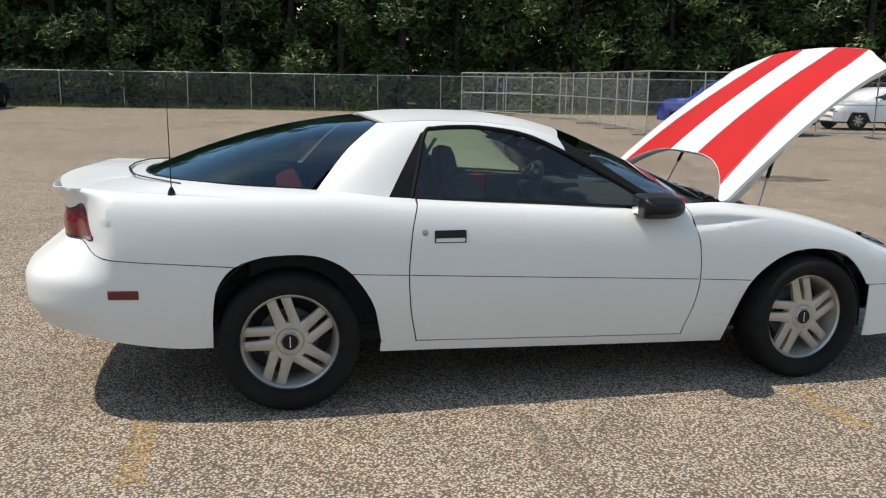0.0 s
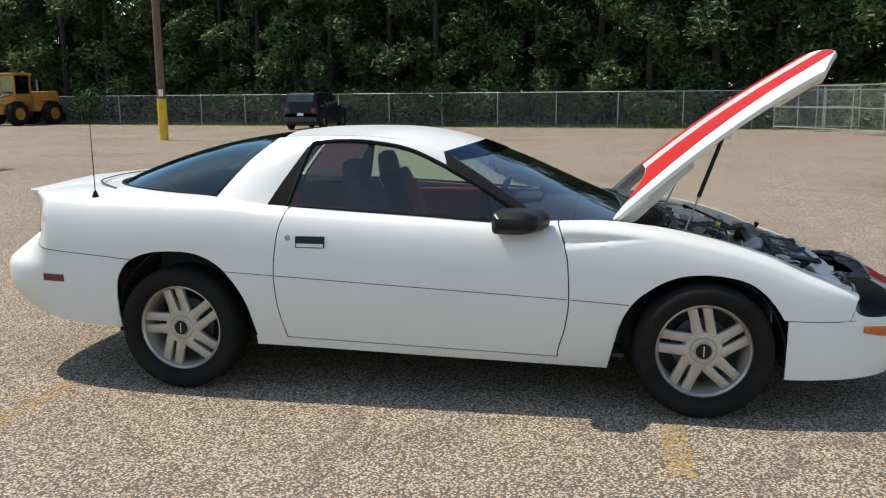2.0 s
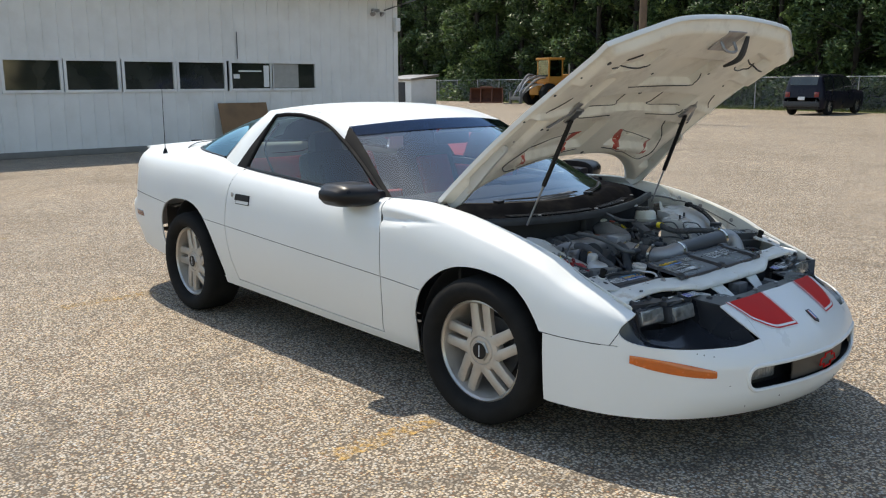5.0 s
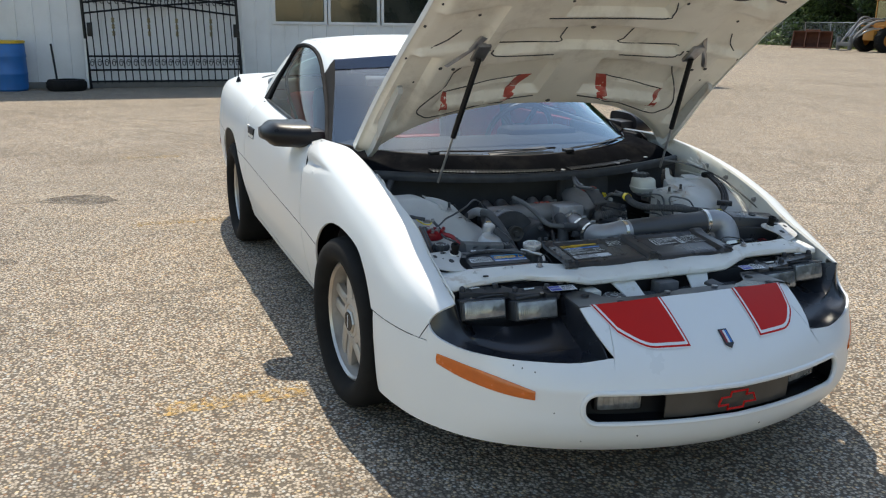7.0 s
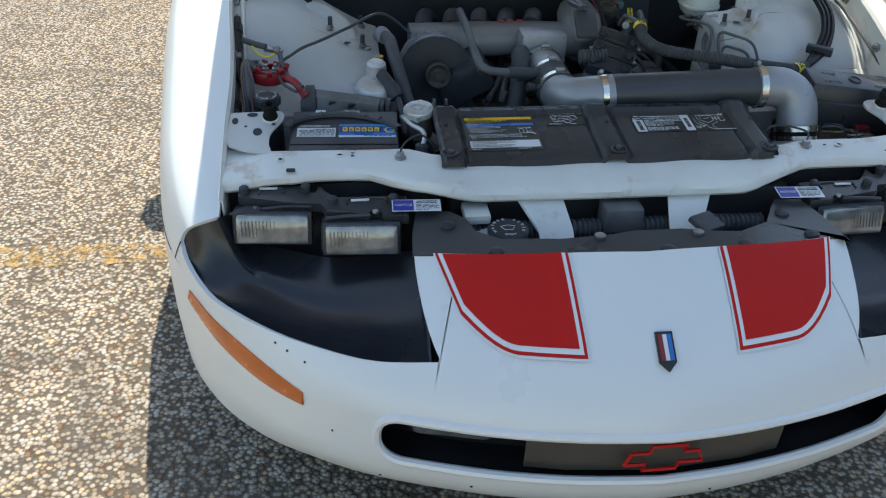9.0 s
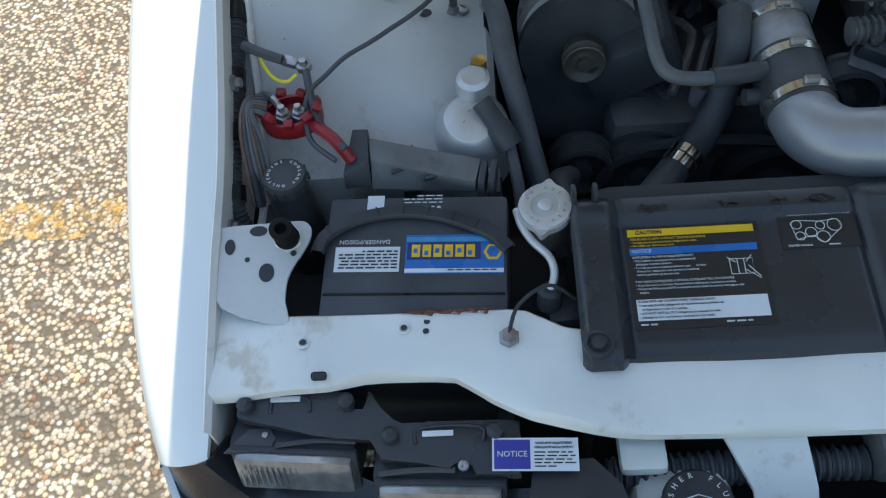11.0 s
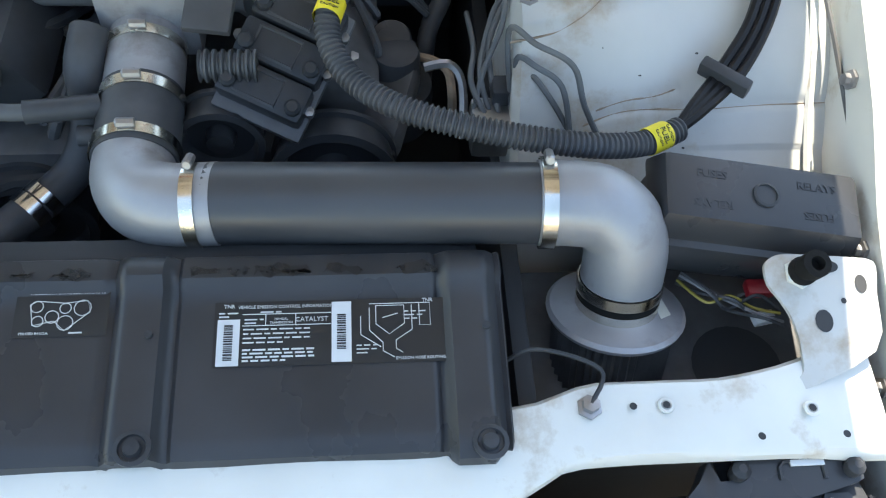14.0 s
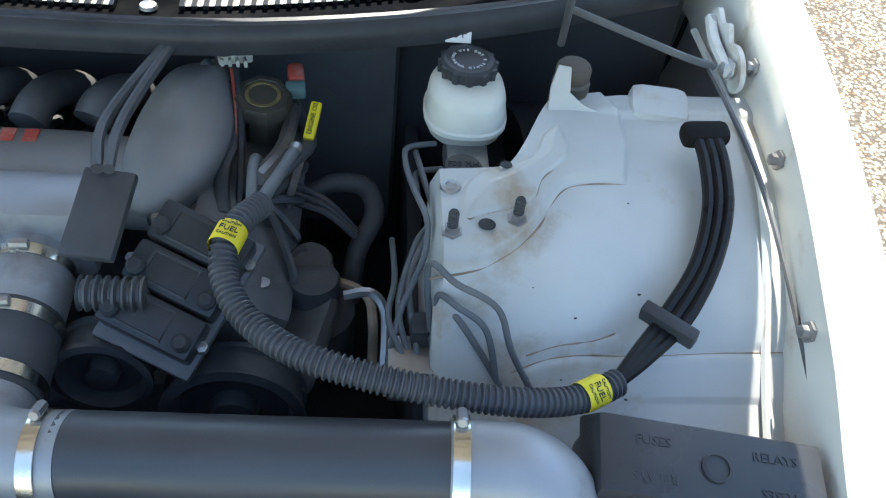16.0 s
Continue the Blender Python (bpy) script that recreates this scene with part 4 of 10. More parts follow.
# ---- wheels ----
def build_wheel(parent, x, side):
    """A wheel on its hub: tyre, rim barrel, five paired spokes, cap."""
    M = Matrix.Translation((x, side * .77, AXLE_Z)) @ Matrix.Rotation(radians(4 if x > 1 else 0), 4, "Z") @ (Matrix.Rotation(radians(90 if side < 0 else -90), 4, "X"))
    w = lathe("wheel", [(.205, -.10), (.222, -.095), (.222, .060), (.2225, .072), (.215, .078), (.208, .072), (.205, .05), (.196, .02), (.196, -.10)], WHEELGREY, parent, M, 48, "five twin-spoke silver alloy wheel", cap=False)
    lathe("rim_lip", [(.205, .070), (.213, .0795), (.2225, .076), (.224, .066)], RIMLIP, w, M, 48, cap=False)
    prof = [(.215, -.10), (.250, -.112), (.290, -.112), (.308, -.098), (.315, -.07), (.316, 0), (.315, .07), (.309, .096), (.296, .112), (.270, .119), (.245, .116), (.228, .100), (.219, .078), (.214, .06)]
    bm = bmesh.new()
    add_lathe(bm, prof, M, 64, cap=False)
    part("tyre", bm, RUBBER, w, "black road tyre")
    lathe("brake_disc", [(.06, -.02), (.135, -.02), (.135, -.032), (.06, -.032)], GREASE, w, M, 32)
    lathe("wheel_backing", [(.0, -.075), (.20, -.075)], DARK, w, M, 32, cap=False)
    for k in range(5):
        a = 2 * math.pi * k / 5 + radians(30 if x > 1 else 38)
        for t in (-1, 1):
            bm = bmesh.new()
            rows = []
            for i, r in enumerate(np.linspace(.062, .207, 7)):
                off = (t * (.0305 + .003 * i / 6) - .020) * (1 if side < 0 else -1)
                hw = .0205 + .002 * abs(i - 3) / 3 + (.006 if t > 0 else 0) * (1 - i / 6) ** 2
                zt = .066 - .010 * ((r - .06) / .15) ** 2 - .004
                rows.append([(r, off - hw, zt - .028), (r, off - hw, zt - .006), (r, off - hw * .6, zt), (r, off + hw * .6, zt), (r, off + hw, zt - .006), (r, off + hw, zt - .028)])
            R2 = M @ Matrix.Rotation(a, 4, "Z")
            V = add_grid(bm, [[R2 @ Vector(p) for p in row] for row in rows], wrap=True)
            bm.faces.new(V[0])
            bm.faces.new(list(reversed(V[-1])))
            part("spoke", bm, WHEELGREY, w)
    lathe("hub", [(.090, .02), (.092, .050), (.086, .060), (.064, .063), (.061, .059), (.056, .064), (.036, .066), (.0, .064)], WHEELGREY, w, M, 40, cap=False)
    cap = lathe("centre_cap", [(.046, .058), (.046, .068), (.041, .073), (.0, .074)], RIMLIP, w, M, 6, "bright hexagonal centre cap", cap=False)
    lathe("cap_badge", [(.036, .0735), (.035, .0755), (.0, .0757)], BLACKTRIM, cap, M, 20, cap=False)
    bm = bmesh.new()
    add_box(bm, (0, 0, .0765), (.005, .050, .002), .001)
    bmesh.ops.transform(bm, matrix=M, verts=bm.verts)
    part("cap_mark", bm, PALE, cap)
    return w


for side in (-1, 1):
    for x in (XR, XF):
        build_wheel(car, x, side)

# ---- underside and cabin ----
boxy("floor_pan", (1.2, 0, .26), (3.7, 1.02, .12), DARK, car, .02)
boxy("floor_side", (1.30, -.60, .290), (1.55, .36, .06), DARK, car, .02)
boxy("floor_side", (1.30, .60, .290), (1.55, .36, .06), DARK, car, .02)
boxy("rear_valance", (-.62, 0, .47), (.52, 1.20, .20), DARK, car, .03)
boxy("firewall", (2.19, 0, .56), (.03, 1.40, .50), DARK, car, .01)
boxy("cabin_floor", (.95, 0, .33), (2.2, 1.44, .04), INTERIOR, car, .01)
for side in (-1, 1):
    bm = bmesh.new()
    add_box(bm, (.93, side * .755, .62), (.78, .05, .52), .02)
    part("door_card", bm, SEATRED, car, "red and grey door trim")
    bm = bmesh.new()
    add_box(bm, (1.64, side * .755, .62), (.64, .05, .52), .02)
    part("door_card", bm, INTERIOR, car)
    bm = bmesh.new()
    add_box(bm, (.18, side * .66, .62), (.70, .10, .60), .03)
    part("quarter_trim_inner", bm, INTERIOR, car)
    # front seat
    sx, sy = 1.10, side * .36
    st = boxy("front_seat", (sx + .17, sy, .50), (.50, .50, .16), SEATDARK, car, .05, rot(0, -8, 0), "dark cloth bucket seat")
    boxy("seat_back", (sx - .17, sy, .76), (.14, .48, .58), SEATDARK, st, .05, rot(0, -20, 0), taper=(.8, .82))
    boxy("seat_bolster", (sx - .12, sy, .76), (.08, .26, .44), SEATRED if side > 0 else SEATDARK, st, .03, rot(0, -20, 0))
    boxy("head_restraint", (sx - .300, sy, 1.045), (.11, .24, .21), SEATDARK, st, .05, rot(0, -10, 0), taper=(.85, .8))
boxy("rear_bench", (.30, 0, .58), (.40, 1.10, .20), SEATRED, car, .05, rot(0, -8, 0), "red cloth rear bench")
boxy("rear_backrest", (.10, 0, .78), (.14, 1.08, .34), SEATRED, car, .05, rot(0, -24, 0))
boxy("parcel_floor", (-.35, 0, .80), (.80, 1.10, .05), INTERIOR, car, .02)
boxy("dash_top", (2.02, 0, .80), (.42, 1.10, .08), INTERIOR, car, .03, None, "dark dashboard top under the windscreen")
boxy("dashboard", (1.80, 0, .76), (.44, 1.34, .20), INTERIOR, car, .06, None, "dark grey dashboard", taper=(.75, .97))
boxy("dash_hood", (1.66, .36, .85), (.18, .36, .08), INTERIOR, car, .03)
boxy("centre_console", (1.20, 0, .44), (.90, .22, .20), INTERIOR, car, .03)
bm = bmesh.new()
SW = Matrix.Translation((1.47, .36, .83)) @ Matrix.Rotation(radians(-64), 4, "Y")
ringp = [SW @ Vector((.175 * math.cos(a), .175 * math.sin(a), 0)) for a in np.linspace(0, 2 * math.pi, 13)[:-1]]
q = spline([tuple(p) for p in ringp], 4, closed=True)
add_tube(bm, [tuple(p) for p in q] + [tuple(q[0])], .014, sides=8, n=1, cap=False)
sw = part("steering_wheel", bm, BLACKPL, car, "black four-spoke steering wheel")
for a in (20, 160, 225, 315):
    e = SW @ Vector((.17 * math.cos(radians(a)), .17 * math.sin(radians(a)), 0))
    tube("wheel_spoke", [tuple(SW @ Vector((0, 0, -.01))), tuple(e)], .014, BLACKPL, sw, sides=6, n=2)
boxy("wheel_hub", (1.48, .36, .825), (.05, .14, .12), BLACKPL, sw, .02, rot(0, -26, 0))
boxy("rear_view_mirror", (1.50, .0, 1.125), (.03, .25, .07), BLACKPL, car, .015)
bm = bmesh.new()
add_tube(bm, [(.70, -.60, 1.20), (.62, -.655, 1.05), (.72, -.62, .84)], .012, sides=5, flat=.3)
part("seat_belt", bm, SEATDARK, car)
q = coons([(.50, -.48, 1.25), (.95, -.52, 1.25), (1.30, -.53, 1.185)], [(.50, .48, 1.25), (.95, .52, 1.25), (1.30, .53, 1.185)], [(.50, -.48, 1.25), (.47, 0, 1.262), (.50, .48, 1.25)], [(1.30, -.53, 1.185), (1.37, 0, 1.205), (1.30, .53, 1.185)], 8, 8)
sheet("headliner", q, LINER, car, thick=.006)
for side in (-1, 1):
    boxy("sun_visor", (1.30, side * .30, 1.165), (.02, .34, .13), LINER, car, .01, rot(0, 62, 0))

# ---- raised bonnet ----
H_ANG = radians(36.3)
HX, HZ = 2.1394, .9024
HALF = hermite([(0, .738), (.3, .727), (.6, .712), (.9, .700), (1.05, .706), (1.13, .728), (1.3, .728)])


def bonnet_pt(u, v, w=0.0):
    """u from the back edge, v across (+ to the car's left, .72 at the side edge), w above the skin."""
    v = v * HALF(u) / .72
    crown = .0473 * (1 - (v / .77) ** 2) + .039 * math.sin(math.pi * min(max(u, 0) / 1.34, 1) ** .95) - .03 - .0057 * v
    k = crown + w
    return np.array([HX + u * math.cos(H_ANG) - k * math.sin(H_ANG), v + .0264 + .0232 * u, HZ + u * math.sin(H_ANG) + k * math.cos(H_ANG)])


BACK = hermite([(0, .256), (.16, .256), (.30, .240), (.42, .200), (.54, .128), (.62, .060), (.668, .012), (.69, .006), (.705, .010), (.72, .035)])
FRONT = hermite([(0, 1.305), (.25, 1.296), (.42, 1.280), (.56, 1.212), (.70, 1.140), (.72, 1.128)])


def rear_of(v):
    return BACK(abs(v))


def front_edge(v):
    return FRONT(abs(v))


VS = sorted(set([round(k, 4) for k in np.linspace(-.72, .72, 61)] + [s * k for s in (-1, 1) for k in (.54, .58, .62, .65, .668, .69, .705, .715, .42, .43)]))
NU = 30
bonnet = thing("bonnet", "white bonnet with two red stripes, propped wide open", "bonnet")
bonnet.parent = car
bonnet.name = "bonnet"
for key in ("category",):
    del bonnet[key]
top = [[bonnet_pt(rear_of(v) + (front_edge(v) - rear_of(v)) * i / NU, v) for i in range(NU + 1)] for v in VS]
sheet("bonnet_skin", top, WHITE, bonnet, thick=.004, out=(3.0, 0, .6))


front_edge = functools.lru_cache(None)(front_edge)
rear_of = functools.lru_cache(None)(rear_of)


def pan(u, a, u0, u1, a0, a1, lean=0.0, soft=.022):
    """1 inside a pressed pan with sloping sides, 0 outside."""
    m = (a - a0) * lean
    return min(ease(0, soft, u - u0 - m), ease(0, soft, u1 - u + m), ease(0, soft, a - a0), ease(0, soft, a1 - a))


def dent(u, v):
    """Pressed pans and ribs of the inner bonnet, in metres below the skin."""
    a = abs(v)
    rim = min(ease(0, .05, front_edge(v) - u - .008), ease(0, .05, u - rear_of(v) - .008), ease(0, .05, .72 - a - .006))
    pans = max(pan(u, a, .375, .605, .085, .50, -.10), pan(u, a, .665, .815, -.1, .40, -.06), pan(u, a, .86, 1.06, -.1, .215), .8 * pan(u, a, 1.005, 1.14, .36, .56, -.25), .9 * pan(u, a, .18, .64, .58, .70, .10), .7 * pan(u, a, .69, .93, .44, .70, -.15))
    pocket = pan(u, a, .33, .44, .20, .49, -.12, .012)
    dish = math.exp(-((u - .93) ** 2 + (a - .50) ** 2) / .0016) * .006
    return .014 + rim * (.006 + .032 * (1 - pans) + .010 * pocket - dish + .002 * math.sin(u * 17 + v * 9))


inner = []
VI = [round(float(k), 5) for k in np.linspace(-.72, .72, 121)]
for v in VI:
    col = []
    a, b = rear_of(v) + .005, front_edge(v) - .005
    for i in range(111):
        u = a + (b - a) * i / 110
        col.append(bonnet_pt(u, v * .992, -dent(u, v)))
    inner.append(col)
sheet("bonnet_inner_panel", inner, UNDERHOOD, bonnet, "cream pressed inner panel with old stains", thick=.003, out=(2.0, 0, 2.0))
# closing edge round the bonnet
flank = [k / 30 for k in range(1, 30)]
re_, fe_ = rear_of(VS[-1]), front_edge(VS[-1])
ring = [(rear_of(v), v) for v in VS] + [(re_ + (fe_ - re_) * k, VS[-1]) for k in flank] + [(front_edge(v), v) for v in reversed(VS)] + [(fe_ + (re_ - fe_) * k, VS[0]) for k in flank]
rows = []
for u, v in ring + ring[:1]:
    rows.append([bonnet_pt(u, v, .001), bonnet_pt(u, v * .999, -.012), bonnet_pt(u + (.004 if u < .6 else -.004), v * .994, -.019)])
sheet("bonnet_edge", rows, WHITE, bonnet, thick=.003)
# stripes painted on the skin
for side in (-1, 1):
    for o0, i0, o1, i1, n in ((.590, .166, .410, .160, 12), (.602, .595, .423, .416, 2), (.161, .156, .155, .150, 2)):
        q = []
        for k in range(n):
            t = k / (n - 1)
            # each line of the stripe runs from the cut-out to the front edge, closing in a little
            vr, vf = i0 + (o0 - i0) * t, i1 + (o1 - i1) * t
            v = vr
            for _ in range(4):
                v = vr + (vf - vr) * rear_of(v) / 1.3
            a = rear_of(v) + .004
            b = front_edge(vf) - .003
            q.append([bonnet_pt(a + (b - a) * i / 30, side * (vr + (vf - vr) * (a + (b - a) * i / 30) / 1.3), .0022) for i in range(31)])
        sheet("bonnet_stripe", q, REDPAINT, bonnet, "red painted stripe" if n > 2 else "thin red pinstripe", thick=.001, out=(3.0, 0, .6))
# red primer pockets, slots and creases underneath
def on_inner(u, v, lift=.0008):
    return tuple(bonnet_pt(u, v * .992, -dent(round(u, 5), round(v, 5)) - lift))


for side in (-1, 1):
    # worn red ends of the pressed pocket
    for ends in ([(.346, .192), (.462, .140), (.457, .190), (.350, .236)], [(.300, .440), (.380, .462), (.392, .480), (.306, .474)]):
        bm = bmesh.new()
        n = 6
        rows = []
        for i in range(n + 1):
            t = i / n
            a0 = [ends[0][k] + (ends[1][k] - ends[0][k]) * t for k in (0, 1)]
            a1 = [ends[3][k] + (ends[2][k] - ends[3][k]) * t for k in (0, 1)]
            rows.append([on_inner(a0[0] + (a1[0] - a0[0]) * j / 4, side * (a0[1] + (a1[1] - a0[1]) * j / 4), .0012) for j in range(5)])
        sheet("worn_red_pocket", rows, REDFADE, bonnet, "worn red primer at the end of a pocket", thick=.001)
    for pts, r in (([(1.014, .598), (1.028, .497), (1.063, .423)], .0042), ([(.677, .634), (.714, .594), (.773, .561)], .0026), ([(.676, .44), (.668, .142), (.698, .134), (.766, .137)], .0026), ([(.630, .139), (.634, .370), (.672, .40)], .0026),
                   ([(.36, .097), (.325, .277), (.258, .468), (.265, .525), (.338, .555), (.561, .428)], .0026), ([(.457, .185), (.441, .235), (.405, .405), (.388, .477)], .0024), ([(1.026, .343), (1.001, .387), (.992, .523), (1.037, .517)], .0034)):
        bm = bmesh.new()
        add_tube(bm, [on_inner(u, side * v) for u, v in spline([np.array(k) for k in pts], 8)], r, sides=5, n=1)
        part("panel_slot", bm, BLACKPL, bonnet)
    for u, v in ((.430, .250), (.395, .410), (.345, .300), (.275, .455)):
        lathe("pocket_nub", [(.009, 0), (.008, .004), (.004, .005), (0, .003)], UNDERHOOD, bonnet, aim(on_inner(u, side * v), (math.sin(H_ANG), 0, -math.cos(H_ANG))), 10, cap=False)
    for u, v, r in ((1.053, .666, .010), (.955, .229, .006), (.852, .527, .006), (.572, .563, .008), (.56, .51, .007), (.795, .70, .007), (.61, .70, .005), (.46, .62, .004), (.93, .69, .005)):
        lathe("panel_hole", [(.0, .001), (r * .85, .001), (r, -.002)], BLACKPL, bonnet, aim(on_inner(u, side * v, .0015), (math.sin(H_ANG), 0, -math.cos(H_ANG))), 10, cap=False)
    # stained stiffener where the strut is fixed
    bm = bmesh.new()
    rows = [[on_inner(u, side * (v - .012), .003), on_inner(u, side * v, .010), on_inner(u, side * (v + .012), .003)] for u, v in ((.59, .545), (.64, .515), (.69, .485), (.735, .462))]
    sheet("strut_stiffener", rows, STEEL, bonnet, "rust-stained stiffener plate", thick=.002)
for pts in ([(.851, -.269), (.858, 0), (.861, .199), (.885, .215), (.937, .205)],):
    bm = bmesh.new()
    add_tube(bm, [on_inner(u, v) for u, v in spline([np.array(k) for k in pts], 8)], .0026, sides=5, n=1)
    part("panel_slot", bm, BLACKPL, bonnet)
for u, v in ((.756, -.031), (.323, -.015)):
    lathe("panel_hole", [(.0, .001), (.009, .001), (.010, -.002)], BLACKPL, bonnet, aim(on_inner(u, v, .0015), (math.sin(H_ANG), 0, -math.cos(H_ANG))), 10, cap=False)
# latch striker at the nose
bm = bmesh.new()
add_tube(bm, [tuple(bonnet_pt(1.20, -.05, -.05)), tuple(bonnet_pt(1.19, -.04, -.10)), tuple(bonnet_pt(1.19, .04, -.10)), tuple(bonnet_pt(1.20, .05, -.05))], .006, sides=6)
add_box(bm, bonnet_pt(1.20, 0, -.055), (.12, .14, .006), .002, rot(0, -36.3, 0))
part("striker", bm, STEEL, bonnet)
bm = bmesh.new()
add_tube(bm, [tuple(bonnet_pt(1.24, .10, -.055)), tuple(bonnet_pt(1.16, .11, -.11)), tuple(bonnet_pt(1.08, .12, -.10))], lambda t: .012 + .01 * math.sin(math.pi * t), sides=6, flat=.5)
part("safety_hook", bm, DARK, bonnet)
# gas struts and hinges
for side in (-1, 1):
    top_p = np.array(on_inner(.645, side * .447, .012))
    foot = np.array([2.50, -.475, .800]) if side < 0 else np.array([2.47, .525, .805])
    mid = top_p + (foot - top_p) * .62
    s = tube("gas_strut", [tuple(top_p), tuple(mid)], .0105, BLACKTRIM, bonnet, "black gas strut", sides=10)
    tube("strut_rod", [tuple(mid), tuple(foot)], .0045, STEEL, s, sides=8)
    boxy("strut_bracket", tuple(top_p + np.array([.01, 0, .02])), (.09, .05, .02), STEEL, s, .006, rot(0, -37, 0))
    hg = bmesh.new()
    prof = [(.02, -.018), (.20, -.018), (.40, -.020), (.445, -.024), (.455, -.040), (.440, -.056), (.36, -.060), (.22, -.074), (.10, -.080), (.04, -.066)]
    inner_, outer_ = ([hg.verts.new(bonnet_pt(u, side * (.655 + d), w)) for u, w in prof] for d in (0, .018))
    hg.faces.new(inner_)
    hg.faces.new(list(reversed(outer_)))
    for i in range(len(prof)):
        j = (i + 1) % len(prof)
        hg.faces.new((inner_[i], outer_[i], outer_[j], inner_[j]))
    # greyer apron white puts the arm's shade into its colour
    part("bonnet_hinge", hg, APRON, bonnet, "grimy white hinge arm greyed for its shade")
# ---- nose: stripes, badge, headlamp pockets ----
def nose_pt(y, z, lift=0.0):
    """A point of the nose at that distance from the middle, lifted off the skin."""
    lo, hi = 0.0, .2
    for _ in range(30):
        m = (lo + hi) / 2
        if abs(shell(m, z, 1)[1]) < abs(y):
            lo = m
        else:
            hi = m
    _, _, nx, ny = plan_at(lo)
    sg = -1 if y < 0 else 1
    return shell(lo, z, sg) + np.array([nx * .6, sg * ny * .6, .8]) * lift


for side in (-1, 1):
    def stripe(y0, y1, za, zb, lift, material, lab, cut=0.0):
        q = []
        for i, y in enumerate(np.linspace(y0, y1, 17)):
            t = abs(y - y0) / abs(y1 - y0)
            low = za + cut * max(0, (t - .6) / .4) ** 2.2
            q.append([nose_pt(side * (y - (.006 + .052 * t) * (.60 - z) / .1), z, lift) for z in np.linspace(low, zb - .012 * t, 9)])
        sheet("nose_stripe", q, material, car, lab, thick=.0006, out=(2.6, 0, .3))
    stripe(.126, .353, .494, .598, .0025, WHITE, "", .034)
    stripe(.129, .350, .497, .598, .0034, REDPAINT, "red pinstripe round the nose stripe", .034)
    stripe(.134, .345, .501, .598, .0043, WHITE, "", .034)
    stripe(.140, .338, .507, .598, .0052, REDPAINT, "red painted stripe on the nose", .034)
    # ear of the cover beside the pocket
    rows = []
    for y in np.linspace(.366, .452, 8):
        s = float(np.interp(y, _q[:120, 1], _L[:120]))
        t = (y - .366) / (.452 - .366)
        lo, hi = .482 + .10 * t, .586 - .004 * t
        rows.append([shell(s, lo + (hi - lo) * k / 6, side) for k in range(7)])
    sheet("cover_ear", rows, WHITE, car, thick=.006, out=(2.6, 0, .35))
    # pocket floor behind the skin edge
    front, back = [], []
    for y in np.linspace(.36, .795, 16):
        s = float(np.interp(y, _q[:200, 1], _L[:200]))
        p = shell(s, POCKET(y) - .012, side)
        _, _, nx, ny = plan_at(s)
        front.append(tuple(p - np.array([nx, side * ny, 0]) * .010))
    back = [(3.262, side * .35, .505), (3.255, side * .50, .490), (3.215, side * .60, .490), (3.205, side * .650, .500), (3.215, side * .686, .570)]
    rim = [shell(s_of_x(FTIP(z)), z, side) - np.array([.008, 0, .008]) for z in np.linspace(.528, .590, 8)]
    q = coons(front, back, [front[0], (3.40, side * .345, .455), back[0]], [front[-1]] + [tuple(p) for p in rim] + [back[-1]], 20, 14, (0, 0, -.035))
    sheet("lamp_pocket", q, POCKETPL, car, "smooth black headlamp pocket", thick=.004)
for side in (-1, 1):
    # inner wall of the pocket, closing it towards the nose
    skin = [(nose_pt(.362, z)[0], z) for z in (.584, .56, .54, .52, .50, .48, .46, .44)]
    top_z = lambda x: float(np.interp(x + .010, [k for k, _ in skin], [z for _, z in skin]))
    rows = [[np.array([x, side * .356, .405]), np.array([x, side * .357, .5 * (.405 + top_z(x))]), np.array([x, side * .360, top_z(x) - .004])] for x in np.linspace(3.235, skin[-2][0] - .012, 14)]
    sheet("pocket_wall", rows, POCKETPL, car, "black inner wall of the headlamp pocket", thick=.004)
    rows = [[np.array([x, side * y, z]) for y in (.34, .48, .62)] for x, z in ((3.20, .425), (3.30, .405), (3.40, .395))]
    sheet("pocket_floor", rows, DARK, car, thick=.004)
    seam = [shell(s_of_x(3.206 + .030 * t), LINE(3.206) + .050 * t, side) for t in np.linspace(0, 1, 6)]
    tube("fender_seam", [tuple(p) for p in seam], .0016, BLACKPL, car, sides=5, n=2)
rim_pts = [nose_pt(y, z) - np.array([.002, 0, 0]) for y, z in GRILLE_RIM]
bm = bmesh.new()
add_tube(bm, [tuple(p) for p in rim_pts] + [tuple(rim_pts[0])], .0085, sides=8, n=1, cap=False)
part("grille_rim", bm, WHITE, car)
# small upright badge
c = nose_pt(.0, .505, .004)
bm = bmesh.new()
NB = Matrix.Translation(c) @ Matrix(((0, -.80, .60, 0), (1, 0, 0, 0), (0, .60, .80, 0), (0, 0, 0, 1)))
NB = NB @ Matrix.Scale(.82, 4)
add_poly(bm, [(-.017, .040), (.017, .040), (.017, -.022), (0, -.040), (-.017, -.022)], NB, .004)
bd = part("nose_badge", bm, PRINTBLACK, car, "small shield badge with coloured bars")
for dx, m in ((-.009, REDPLASTIC), (0, PALE), (.009, BLUE)):
    plate("badge_bar", [(dx - .004, .034), (dx + .004, .034), (dx + .004, -.018), (dx - .004, -.018)], NB @ Matrix.Translation((0, 0, .0012)), .001, m, bd)
